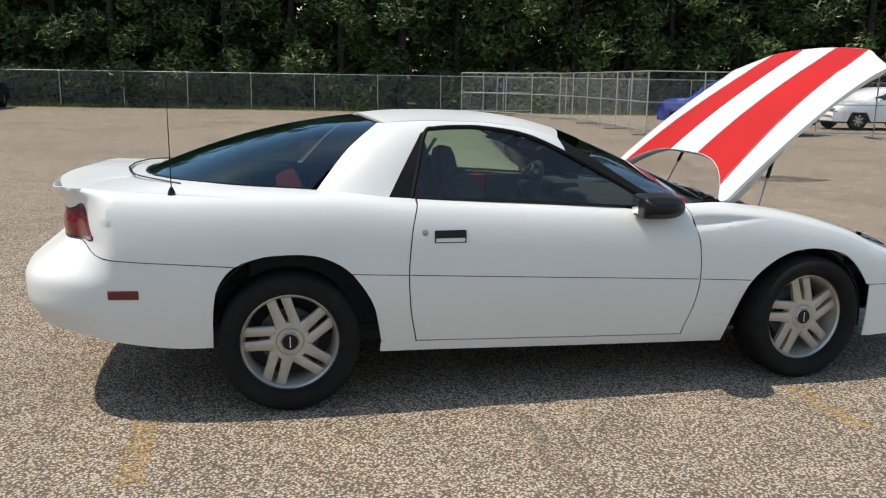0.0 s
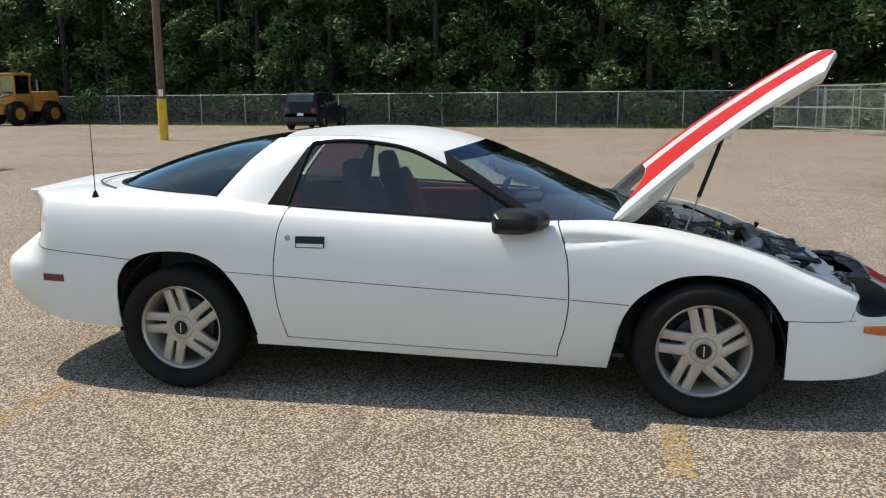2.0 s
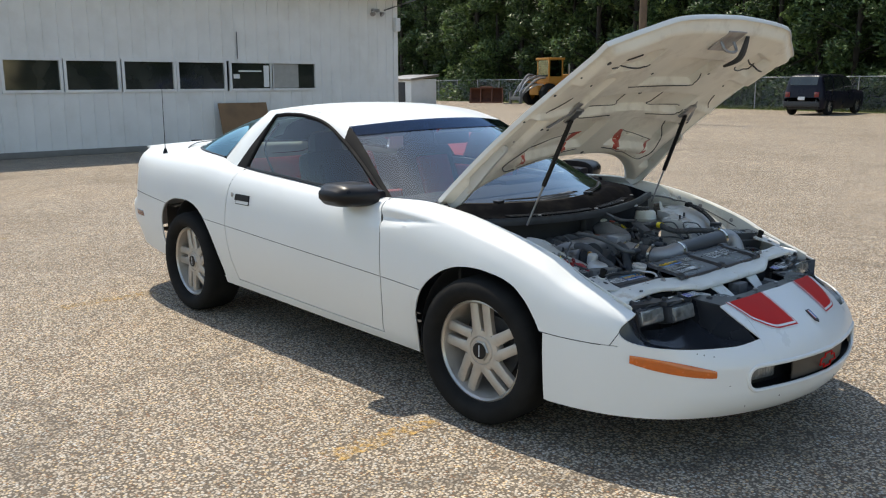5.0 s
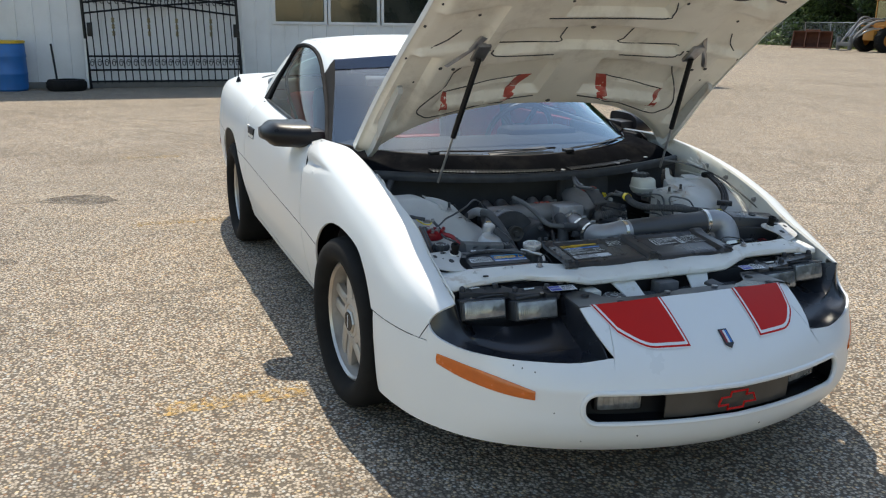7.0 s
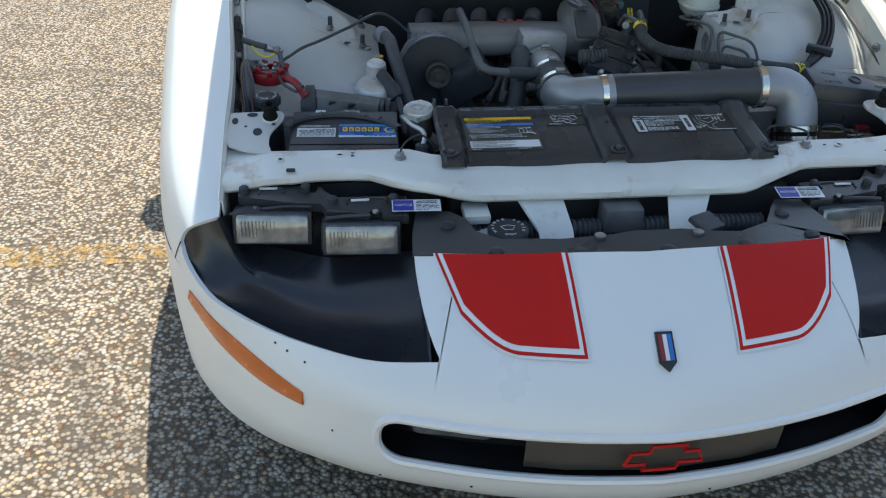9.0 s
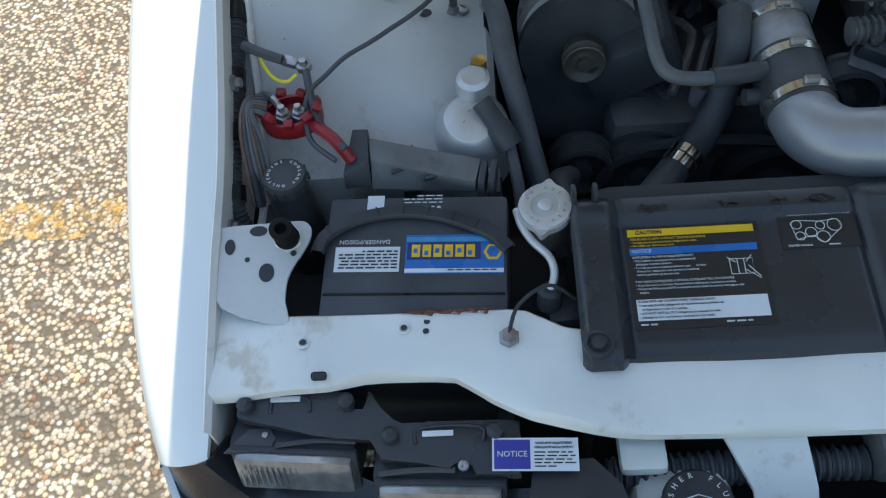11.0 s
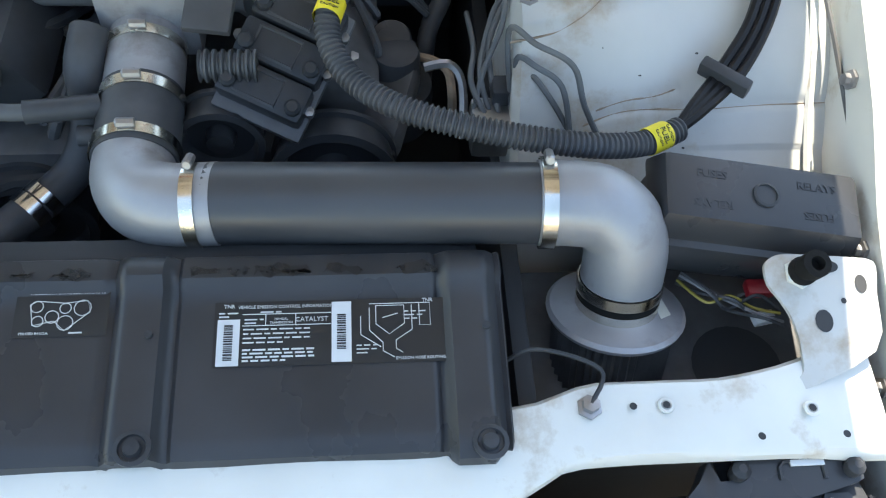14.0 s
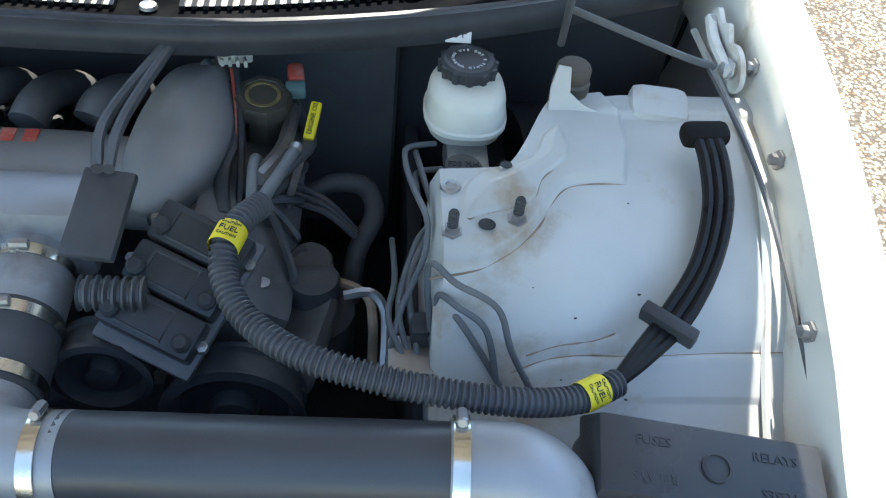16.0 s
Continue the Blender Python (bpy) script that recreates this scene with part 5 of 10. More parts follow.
for y, z in ((-.62, .452), (-.60, .447), (-.57, .44), (-.52, .33), (-.45, .24), (-.30, .26), (.1, .25)):
    s = float(np.interp(abs(y), _q[:200, 1], _L[:200]))
    p = shell(s, z, -1 if y < 0 else 1)
    _, _, nx, ny = plan_at(s)
    lathe("stone_chip", [(0, .0006), (.0022, .0006), (.0028, -.001)], DARK, car, aim(p, (nx, ny * (-1 if y < 0 else 1), 0)), 7, cap=False)

# ---- headlamps ----
def headlamp(side):
    hl = thing("headlamp_unit", "pair of small rectangular headlamps on a black plastic carrier", "headlamp", "headlamp units")
    for xc, yc, zc, tilt in ((3.252, .605, .556, 5), (3.290, .447, .550, 3)):
        R0 = rot(0, -14, side * tilt)
        lb = boxy("lamp_body", (xc - .042, side * yc, zc - .011), (.075, .142, .064), BLACKPL, hl, .010, R0)
        ln = boxy("lens", (xc, side * yc, zc), (.018, .130, .054), LAMPGLASS, lb, .007, R0, "dusty clear headlamp lens")
        boxy("lens_rim", (xc - .006, side * yc, zc - .0015), (.010, .140, .062), BLACKPL, lb, .004, R0)
        for k in range(18):
            boxy("lens_rib", (xc + .0080, side * (yc - .056 + k * .0066), zc + .0040), (.0016, .0018, .030), LAMPGLASS, ln, 0, R0)
        for dy in (-.06, .05):
            lathe("adjuster", [(.006, -.01), (.009, .0), (.009, .012), (.004, .016)], BLACKPL, lb, Matrix.Translation((xc - .055, side * (yc + dy), zc + .044)), 10)
    CARRIER = [(3.209, 0.660), (3.206, 0.666), (3.196, 0.666), (3.185, 0.660), (3.180, 0.649), (3.183, 0.627), (3.179, 0.584), (3.181, 0.549), (3.205, 0.548), (3.206, 0.525), (3.183, 0.523), (3.186, 0.517), (3.204, 0.507), (3.218, 0.496), (3.223, 0.486), (3.223, 0.466), (3.219, 0.460), (3.221, 0.381), (3.222, 0.361), (3.247, 0.360), (3.279, 0.362), (3.277, 0.409), (3.265, 0.411), (3.260, 0.422), (3.263, 0.431), (3.272, 0.433), (3.263, 0.466), (3.258, 0.508), (3.235, 0.517), (3.234, 0.556), (3.229, 0.583), (3.220, 0.615), (3.212, 0.648)]
    CT = Matrix.Translation((3.23, 0, .597)) @ rot(0, 8, 0).to_4x4()
    bm = bmesh.new()
    pts = [(x - 3.23, side * y) for x, y in CARRIER]
    add_poly(bm, pts if side > 0 else pts[::-1], CT, .020)
    top_edges = [e for e in bm.edges if all((CT.inverted() @ v.co).z > -.001 for v in e.verts)]
    bmesh.ops.bevel(bm, geom=top_edges, offset=.0025, segments=2, affect="EDGES", profile=.6)
    cr = part("carrier", bm, COVERPL, hl, "grey black plastic lamp carrier")
    for x0, y0, x1, y1 in ((3.1845, .628, 3.1845, .585), (3.2235, .470, 3.2235, .400)):
        tube("carrier_rib", [tuple(CT @ Vector((x - 3.23, side * y, .001))) for x, y in ((x0 + .020, y0), (x0 + .004, y0 - .004), (x1 + .004, y1 + .004), (x1 + .020, y1))], .0022, COVERPL, cr, sides=6, n=3)
    lathe("carrier_screw", [(.006, 0), (.0055, .003), (.003, .004), (0, .0025)], STEEL, cr, CT @ Matrix.Translation((.038, side * .421, 0)), 12, cap=False)
    for x, y in ((3.1905, .612), (3.234, .447)):
        boxy("white_clip", (x, side * y, .5995 - (x - 3.23) * .14), (.006, .033, .003), PALE, cr, .001)
    # pale bracket and adjuster rods between the carrier and the lamps
    plate("lamp_bracket", [(x - 3.23, side * y) for x, y in ((3.214, .655), (3.214, .632), (3.226, .624), (3.240, .630), (3.240, .680), (3.228, .668))][::side], Matrix.Translation((3.23, 0, .584)), .004, DUSTPL, hl, "dusty grey lamp bracket")
    lathe("bracket_rivet", [(.004, 0), (.0035, .002), (0, .002)], STEEL, hl, Matrix.Translation((3.222, side * .636, .584)), 10, cap=False)
    tube("adjuster_rod", [(3.236, side * .622, .588), (3.233, side * .580, .590), (3.236, side * .535, .590)], .0028, BLACKPL, hl, sides=6)
    tube("adjuster_rod", [(3.270, side * .510, .584), (3.268, side * .470, .586), (3.270, side * .430, .588)], .0034, DUSTPL, hl, sides=6)
    return hl


hlr, hll = headlamp(-1), headlamp(1)
hll.location.y = .04


def flat(x, y, z, slope=0.0, flip=False, turn=0.0):
    """A pose for print that lies on a surface: read from the nose side, or from the cabin side when flipped."""
    c, s = math.cos(slope), math.sin(slope)
    m = Matrix(((0, -c, s, x), (1, 0, 0, y), (0, s, c, z), (0, 0, 0, 1)))
    return m @ Matrix.Rotation(radians(turn) + (math.pi if flip else 0), 4, "Z")


def bar(name, m, cx, cy, w, h, material, parent, lift=.0004):
    return plate(name, [(cx - w / 2, cy - h / 2), (cx + w / 2, cy - h / 2), (cx + w / 2, cy + h / 2), (cx - w / 2, cy + h / 2)], m @ Matrix.Translation((0, 0, lift)), .0004, material, parent)


def lines(m, x0, y0, w, pitch, n, h, material, parent, lift=.0005, seed=1):
    """Rows of unreadable small print as bars of uneven length."""
    rnd = random.Random(seed)
    bm = bmesh.new()
    for i in range(n):
        x = x0
        end = x0 + w * (1 if i < n - 1 else .6)
        while x < end - .003:
            L = min(rnd.uniform(.004, .012), end - x)
            y = y0 - i * pitch
            add_poly(bm, [(x, y - h / 2), (x + L, y - h / 2), (x + L, y + h / 2), (x, y + h / 2)], m @ Matrix.Translation((0, 0, lift)), .0003)
            x += L + .0022
    ob = part("fine_print", bm, material, parent)
    ob["kind"] = "stuff"
    return ob


for side, yc in ((-1, -.347), (1, .345)):
    m = flat(3.261, yc, .5990, .14, turn=-2)
    tag = bar("notice_label", m, 0, 0, .088, .034, PALE, hlr if side < 0 else hll)
    bar("label_field", m, -.0235, 0, .037, .030, mat("violet_blue_label", (.03, .035, .30), .4) if side < 0 else bpy.data.materials["violet_blue_label"], tag, .0007)
    words("notice_text", "NOTICE", m @ Matrix.Translation((-.0235, 0, .0012)), .0085, PRINTWHITE, tag)
    words("heading", "HEADLAMP ADJUSTMENT", m @ Matrix.Translation((.019, .0115, .0009)), .0033, PRINTBLACK, tag)
    words("heading", "HEADLAMP REPLACEMENT", m @ Matrix.Translation((.019, .0070, .0009)), .0033, PRINTBLACK, tag)
    lines(m, -.001, .0022, .042, .0036, 5, .0013, PRINTBLACK, tag, .0008, 3 + side)

# ---- front end: support beam, struts, black shroud, washer tank ----
bay = thing("radiator_support", "white painted radiator support beam with bolts and rust spots", "support beam")
BEAM_F = [(-.700, 3.190), (-.665, 3.190), (-.568, 3.188), (-.511, 3.180), (-.433, 3.182), (-.387, 3.210), (-.336, 3.234), (-.254, 3.248), (0, 3.252), (.278, 3.252), (.332, 3.236), (.384, 3.213), (.431, 3.190), (.50, 3.188), (.60, 3.188), (.72, 3.190)]
BEAM_B = [(-.700, 3.070), (-.609, 3.103), (-.444, 3.107), (-.36, 3.108), (-.295, 3.136), (-.2, 3.140), (.30, 3.140), (.385, 3.136), (.459, 3.116), (.559, 3.116), (.62, 3.108), (.72, 3.075)]
fF, fB = hermite(BEAM_F), hermite(BEAM_B)
rows = []
for y in np.linspace(-.700, .732, 74):
    xb, xf = fB(y), fF(y)
    mid = 1 - ease(.24, .36, abs(y - .02))
    zb = .640 - .004 * mid
    zf = .628 - .016 * mid
    zb -= .008 * ease(.62, .70, abs(y - .018))
    zf -= .012 * ease(.62, .70, abs(y - .018))
    row = [(xb - .004, y, zb - .07), (xb, y, zb - .006), (xb + .005, y, zb)]
    for t in (.2, .4, .6, .8, .95):
        row.append((xb + (xf - xb) * t, y, zb + (zf - zb) * t ** 1.4 + .002 * math.sin(y * 31 + t * 5)))
    row += [(xf, y, zf - .004), (xf + .001, y, zf - .014), (xf - .004, y, zf - .020)]
    rows.append([np.array(p) for p in row])
sheet("beam", rows, WHITE_OLD, bay, "white steel beam with flaking rust at its back edge", thick=.003)
for x, y, big in ((3.128, -.480, 1), (3.140, -.590, 1), (3.142, .518, 1), (3.150, .655, 1)):
    lathe("nut", [(.0078, 0), (.0074, .0016), (.005, .002), (.004, .0005), (0, .0005)], WHITE_OLD, bay, Matrix.Translation((x, y, .637)), 16, cap=False)
    lathe("nut_hole", [(.0036, .0022), (0, .0022)], DARK, bay, Matrix.Translation((x, y, .637)), 10, cap=False)
for x, y in ((3.121, -.455), (3.133, -.456), (3.142, .487), (3.175, .60), (3.176, .68)):
    lathe("bolt_hole", [(.0036, .0015), (0, .0015)], DARK, bay, Matrix.Translation((x, y, .637)), 12, cap=False)
boxy("slot", (3.180, -.570, .6355), (.009, .017, .004), DARK, bay, .0038)
for x, y in ((3.146, -.367), (3.142, .446)):
    gb = lathe("earth_bolt", [(.012, 0), (.012, .003), (.008, .004), (.008, .011), (.0, .012)], STEEL, bay, Matrix.Translation((x, y, .638)), 6, "rusty earth bolt", cap=False)
    sg = -1 if y < 0 else 1
    tube("earth_lead", [(x, y, .648), (x - .030, y + .012, .655), (x - .050, y - sg * .045, .660), (x - .050, y - sg * .075, .63)], .0022, BLACKPL, gb, sides=6)
for side in (-1, 1):
    # stamped side brackets with holes and a rubber buffer, sloping down to the beam
    yb = -.638 if side < 0 else .674
    outline = [(0.0634, -0.0534), (0.1039, -0.0476), (0.1272, 0.0249), (0.0995, 0.0250), (0.0837, 0.0258), (0.0702, 0.0286), (0.0567, 0.0353), (0.0432, 0.0440), (0.0296, 0.0513), (0.0179, 0.0533), (0.0106, 0.0509), (0.0059, 0.0440), (0.0052, 0.0326), (0.0059, 0.0121), (0.0065, -0.0107), (0.0076, -0.0405), (0.0106, -0.0541), (0.0185, -0.0587), (0.0304, -0.0589)] if side < 0 else [(0.1068, 0.0573), (0.0503, 0.0688), (0.0232, 0.0726), (0.0159, 0.0667), (0.0135, 0.0522), (0.0105, 0.0144), (0.0087, -0.0128), (0.0096, -0.0277), (0.0153, -0.0378), (0.0227, -0.0414), (0.0393, -0.0397), (0.0539, -0.0303), (0.0724, -0.0208), (0.0886, -0.0172), (0.1085, -0.0163), (0.1241, -0.0177), (0.1449, -0.0332)]
    holes = [(0.0153, -0.0076), (0.0328, -0.0401), (0.0490, -0.0193), (0.0656, 0.0034), (0.0441, 0.0337), (0.0268, 0.0273)] if side < 0 else [(0.0225, 0.0230), (0.0404, 0.0537), (0.0568, 0.0334), (0.0761, 0.0105), (0.0277, -0.0061)]
    sizes = ((.0062, .0105), (.0095, .0062), (.003, .003), (.0112, .0090), (.0036, .0036))
    BM = Matrix.Translation((2.996, yb, .676)) @ rot(0, 16.7, 0).to_4x4()
    at_ = holes.pop()
    bm = bmesh.new()
    add_poly(bm, [tuple(p) for p in spline(outline, 3, True)], BM, .004)
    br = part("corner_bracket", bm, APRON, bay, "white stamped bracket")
    lathe("rubber_buffer", [(.0145, .004), (.0145, .009), (.0105, .011), (.0105, .020), (.0135, .022), (.0135, .036), (.007, .037), (.006, .026), (0, .026)], RUBBER, br, BM @ Matrix.Translation((*at_, 0)), 18, "black rubber buffer", cap=False)
    lathe("buffer_nut", [(.0165, 0), (.0165, .005), (.010, .006)], WHITE_OLD, br, BM @ Matrix.Translation((*at_, 0)), 6, cap=False)
    for (x, dy), (rx, ry) in zip(holes, sizes if side < 0 else sizes[:4]):
        lathe("bracket_hole", [(1, .0008), (0, .0008)], DARK, br, BM @ Matrix.Translation((x, dy, 0)) @ Matrix.Diagonal((rx, ry, 1, 1)), 14, cap=False)
RUSTFLAKE = worn("flaking_rust", (.16, .055, .030), .40, .56, 70, .8)
for k in range(9):
    y = -.475 + .010 * k
    bm = bmesh.new()
    bm.faces.new([bm.verts.new((fB(y) + dx, y + dy, .6416 + .0004 * (k % 2))) for dx, dy in ((.002, -.009), (.002, .009), (.006 + .002 * (k % 3), .006), (.007, -.006))])
    part("rust_flake", bm, RUSTFLAKE, bay)
# struts to the lower rail
for pts in ([(-.165, 3.225, .605), (-.075, 3.225, .605), (-.060, 3.29, .555), (-.060, 3.335, .520), (-.120, 3.345, .515), (-.125, 3.29, .555)], [(.135, 3.225, .605), (.225, 3.225, .605), (.190, 3.29, .555), (.185, 3.345, .515), (.125, 3.335, .520), (.125, 3.29, .555)]):
    bm = bmesh.new()
    top = [bm.verts.new((x, y, z)) for y, x, z in pts]
    bot = [bm.verts.new((x, y, z - .006)) for y, x, z in pts]
    bm.faces.new((top[0], top[1], top[2], top[5]))
    bm.faces.new((top[5], top[2], top[3], top[4]))
    for i in range(6):
        bm.faces.new((top[i], bot[i], bot[(i + 1) % 6], top[(i + 1) % 6]))
    part("latch_strut", bm, WHITE_OLD, bay)
boxy("lower_rail", (3.340, .035, .500), (.05, .42, .035), WHITE_OLD, bay, .006)
boxy("latch", (3.255, .040, .560), (.055, .075, .05), GREASE, bay, .008, None, "greasy bonnet latch")
for k in range(9):
    bm = bmesh.new()
    add_tube(bm, [(3.318 + .006 * math.sin(k), -.035 + k * .014, .528), (3.326, -.02 + k * .014, .536), (3.335, -.03 + k * .016, .528)], .006, sides=5, n=3)
    part("rusty_spring_coil", bm, STEEL, bay)
# finned cooler line behind the struts
tube("corrugated_pipe", [(3.262, -.27, .535), (3.258, -.1, .535), (3.258, .2, .535), (3.262, .32, .535)], .020, HOSE, bay, rib=(.010, .004), sides=10)
# black shroud above the nose
bm = bmesh.new()
tank_hole = [(-.36, 3.262), (-.30, 3.262), (-.275, 3.290), (-.262, 3.335), (-.225, 3.362), (-.12, 3.370), (-.03, 3.362), (.01, 3.352), (.10, 3.352), (.14, 3.362), (.20, 3.368), (.26, 3.340), (.29, 3.290), (.31, 3.262), (.36, 3.262), (.372, 3.330), (.378, 3.42)]
nf = [(y, nose_pt(y, .597 - .012 * (y / .365) ** 2)[0] + .005) for y in np.linspace(.378, -.378, 22)]
out = tank_hole + nf + [(-.372, 3.33)]
add_poly(bm, [(x, y) for y, x in out], Matrix.Translation((0, 0, .585)), .006)
bmesh.ops.triangulate(bm, faces=bm.faces)
sr = part("nose_shroud", bm, COVERPL, car, "dusty black plastic shroud behind the nose", 25)
for y, x in ((-.31, 3.315), (-.24, 3.405), (-.10, 3.418), (.05, 3.42), (.19, 3.412), (.32, 3.39), (.30, 3.315)):
    lathe("push_pin", [(.013, 0), (.012, .004), (.008, .006), (0, .007)], BLACKPL, sr, Matrix.Translation((x, y, .586)), 12, cap=False)
for y in (-.055, .12):
    lathe("rusty_pin", [(.010, 0), (.010, .005), (0, .006)], STEEL, sr, Matrix.Translation((3.372, y, .586)), 8, cap=False)
boxy("shroud_tab", (3.325, .155, .578), (.045, .05, .012), DUSTPL, sr, .004, rot(0, 12, 25))
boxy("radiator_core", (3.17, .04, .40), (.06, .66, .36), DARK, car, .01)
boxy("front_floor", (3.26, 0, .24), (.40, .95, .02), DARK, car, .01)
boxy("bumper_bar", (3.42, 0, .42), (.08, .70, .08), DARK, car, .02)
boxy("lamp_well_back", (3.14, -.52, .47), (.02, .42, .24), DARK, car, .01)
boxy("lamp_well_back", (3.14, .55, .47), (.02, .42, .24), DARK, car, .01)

tank = thing("washer_tank", "milky plastic washer bottle with a black cap behind the nose", "washer tank")
q = []
for z, k in ((.36, .9), (.45, 1), (.52, .96), (.545, .8), (.555, .4)):
    q.append([np.array([3.300 + k * .058 * math.copysign(abs(math.cos(a)) ** .6, math.cos(a)), -.195 + k * .060 * math.copysign(abs(math.sin(a)) ** .6, math.sin(a)), z]) for a in np.linspace(0, 2 * math.pi, 24, endpoint=False)])
bm = bmesh.new()
V = add_grid(bm, q, wrap=True)
bm.faces.new(V[-1])
part("bottle", bm, TANKWHITE, tank)
boxy("neck_flange", (3.245, -.235, .570), (.06, .05, .02), TANKWHITE, tank, .008)
tc = lathe("filler_cap", [(.036, .0), (.037, .012), (.034, .016), (.0, .018)], BLACKPL, tank, Matrix.Translation((3.308, -.186, .556)), 28, "black cap with washer symbol")
boxy("cap_tab", (3.348, -.186, .565), (.022, .020, .008), BLACKPL, tc, .004)
for k, ch in enumerate("WASHER FLUID"):
    a = radians(205 - k * 21)
    m = flat(3.308, -.186, .5745) @ Matrix.Translation((.028 * math.cos(a), .028 * math.sin(a), 0)) @ Matrix.Rotation(a - math.pi / 2, 4, "Z")
    if ch != " ":
        words("cap_letter", ch, m, .008, PRINTWHITE, tc)
words("cap_text", "ONLY", flat(3.308, -.186, .5745) @ Matrix.Translation((0, -.024, 0)), .008, PRINTWHITE, tc)
bm = bmesh.new()
m = flat(3.308, -.186, .5745)
add_tube(bm, [tuple(m @ Vector(p)) for p in ((-.013, .004, 0), (-.007, -.008, 0), (.007, -.008, 0), (.013, .004, 0), (0, .008, 0), (-.013, .004, 0))], .0007, sides=4, n=1)
part("cap_symbol", bm, PRINTWHITE, tc)
FELT = mat('grey_felt_insulation', (.070, .075, .085), .9, var=.3, scale=8, bump=.4, bscale=60, stain=(.09, .085, .08), sscale=7, samt=.7)
# ---- engine bay: aprons, flanges, cowl ----
def apron_z(x, a, side=-1):
    if side > 0:
        inner = .600 + .140 * ease(2.895, 2.73, x) + .030 * math.exp(-((x - 2.60) / .12) ** 2 - ((a - .58) / .12) ** 2)
        outer = .605 + .150 * ease(2.93, 2.62, x)
        w = ease(.46, .60, a)
        return inner * (1 - w) + outer * w
    fx, fy = ease(2.93, 2.62, x), ease(.36, .60, a)
    return .605 + .165 * fx * (.36 + .64 * fy) + .006 * math.sin(x * 22 + a * 9) * fx


# pressings of the left strut tower: a raised top plate, a hump on it and two creases
def spans(pts, x, y):
    """Distance from (x, y) to a line through pts, and whether it lies inside their outline."""
    P = np.array(pts, float)
    A, D = P, np.roll(P, -1, axis=0) - P
    k = np.clip(((x - A[:, 0]) * D[:, 0] + (y - A[:, 1]) * D[:, 1]) / (D ** 2).sum(axis=1), 0, 1)
    d = np.hypot(A[:, 0] + k * D[:, 0] - x, A[:, 1] + k * D[:, 1] - y)
    B = A + D
    cross = (A[:, 1] > y) != (B[:, 1] > y)
    at = A[:, 0] + (y - A[:, 1]) / np.where(D[:, 1] == 0, 1e-9, D[:, 1]) * D[:, 0]
    return d, bool((cross & (x < at)).sum() % 2)


PLATE = [tuple(p) for p in spline([(2.764, .370), (2.757, .415), (2.749, .436), (2.734, .459), (2.707, .481), (2.687, .491), (2.662, .510), (2.653, .539), (2.648, .578)], 4)] + [(2.60, .590), (2.54, .592), (2.45, .56), (2.45, .37)]
HUMP = [tuple(p) for p in spline([(2.707, .410), (2.702, .424), (2.693, .456), (2.682, .477), (2.656, .488), (2.638, .507), (2.620, .517), (2.574, .516), (2.592, .494), (2.623, .480), (2.637, .437), (2.655, .413), (2.684, .405)], 4, True)]
CREASE = [(2.822, .455), (2.813, .488), (2.807, .527), (2.803, .574), (2.801, .640), (2.799, .745)]
CREASE_SMALL = [(2.812, .468), (2.804, .499), (2.797, .533), (2.787, .559)]


def press(x, a):
    if not 2.45 < x < 2.84:
        return 0
    z = 0
    d, inside = spans(PLATE, x, a)
    z += .0075 * (ease(.0, .007, d.min()) if inside else 0) * ease(2.45, 2.50, x)
    d, inside = spans(HUMP, x, a)
    if inside:
        z += .004 * ease(0, .004, d.min()) + .010 * ease(.003, .034, d.min())
    d, _ = spans(CREASE, x, a)
    z -= .0035 * math.exp(-(d[:-1].min() / .004) ** 2) - .004 * ease(0, .03, 2.80 - x) * ease(.60, .64, a) * ease(.15, .05, 2.80 - x)
    d, _ = spans(CREASE_SMALL, x, a)
    z -= .0022 * math.exp(-(d[:-1].min() / .004) ** 2)
    # a raised step along the back of the tower and a shallow dish on its outer side
    z += .007 * ease(2.545, 2.535, x) * ease(.55, .60, a) + .006 * math.sin(x * 24 + a * 5) * ease(.55, .68, a)
    return z


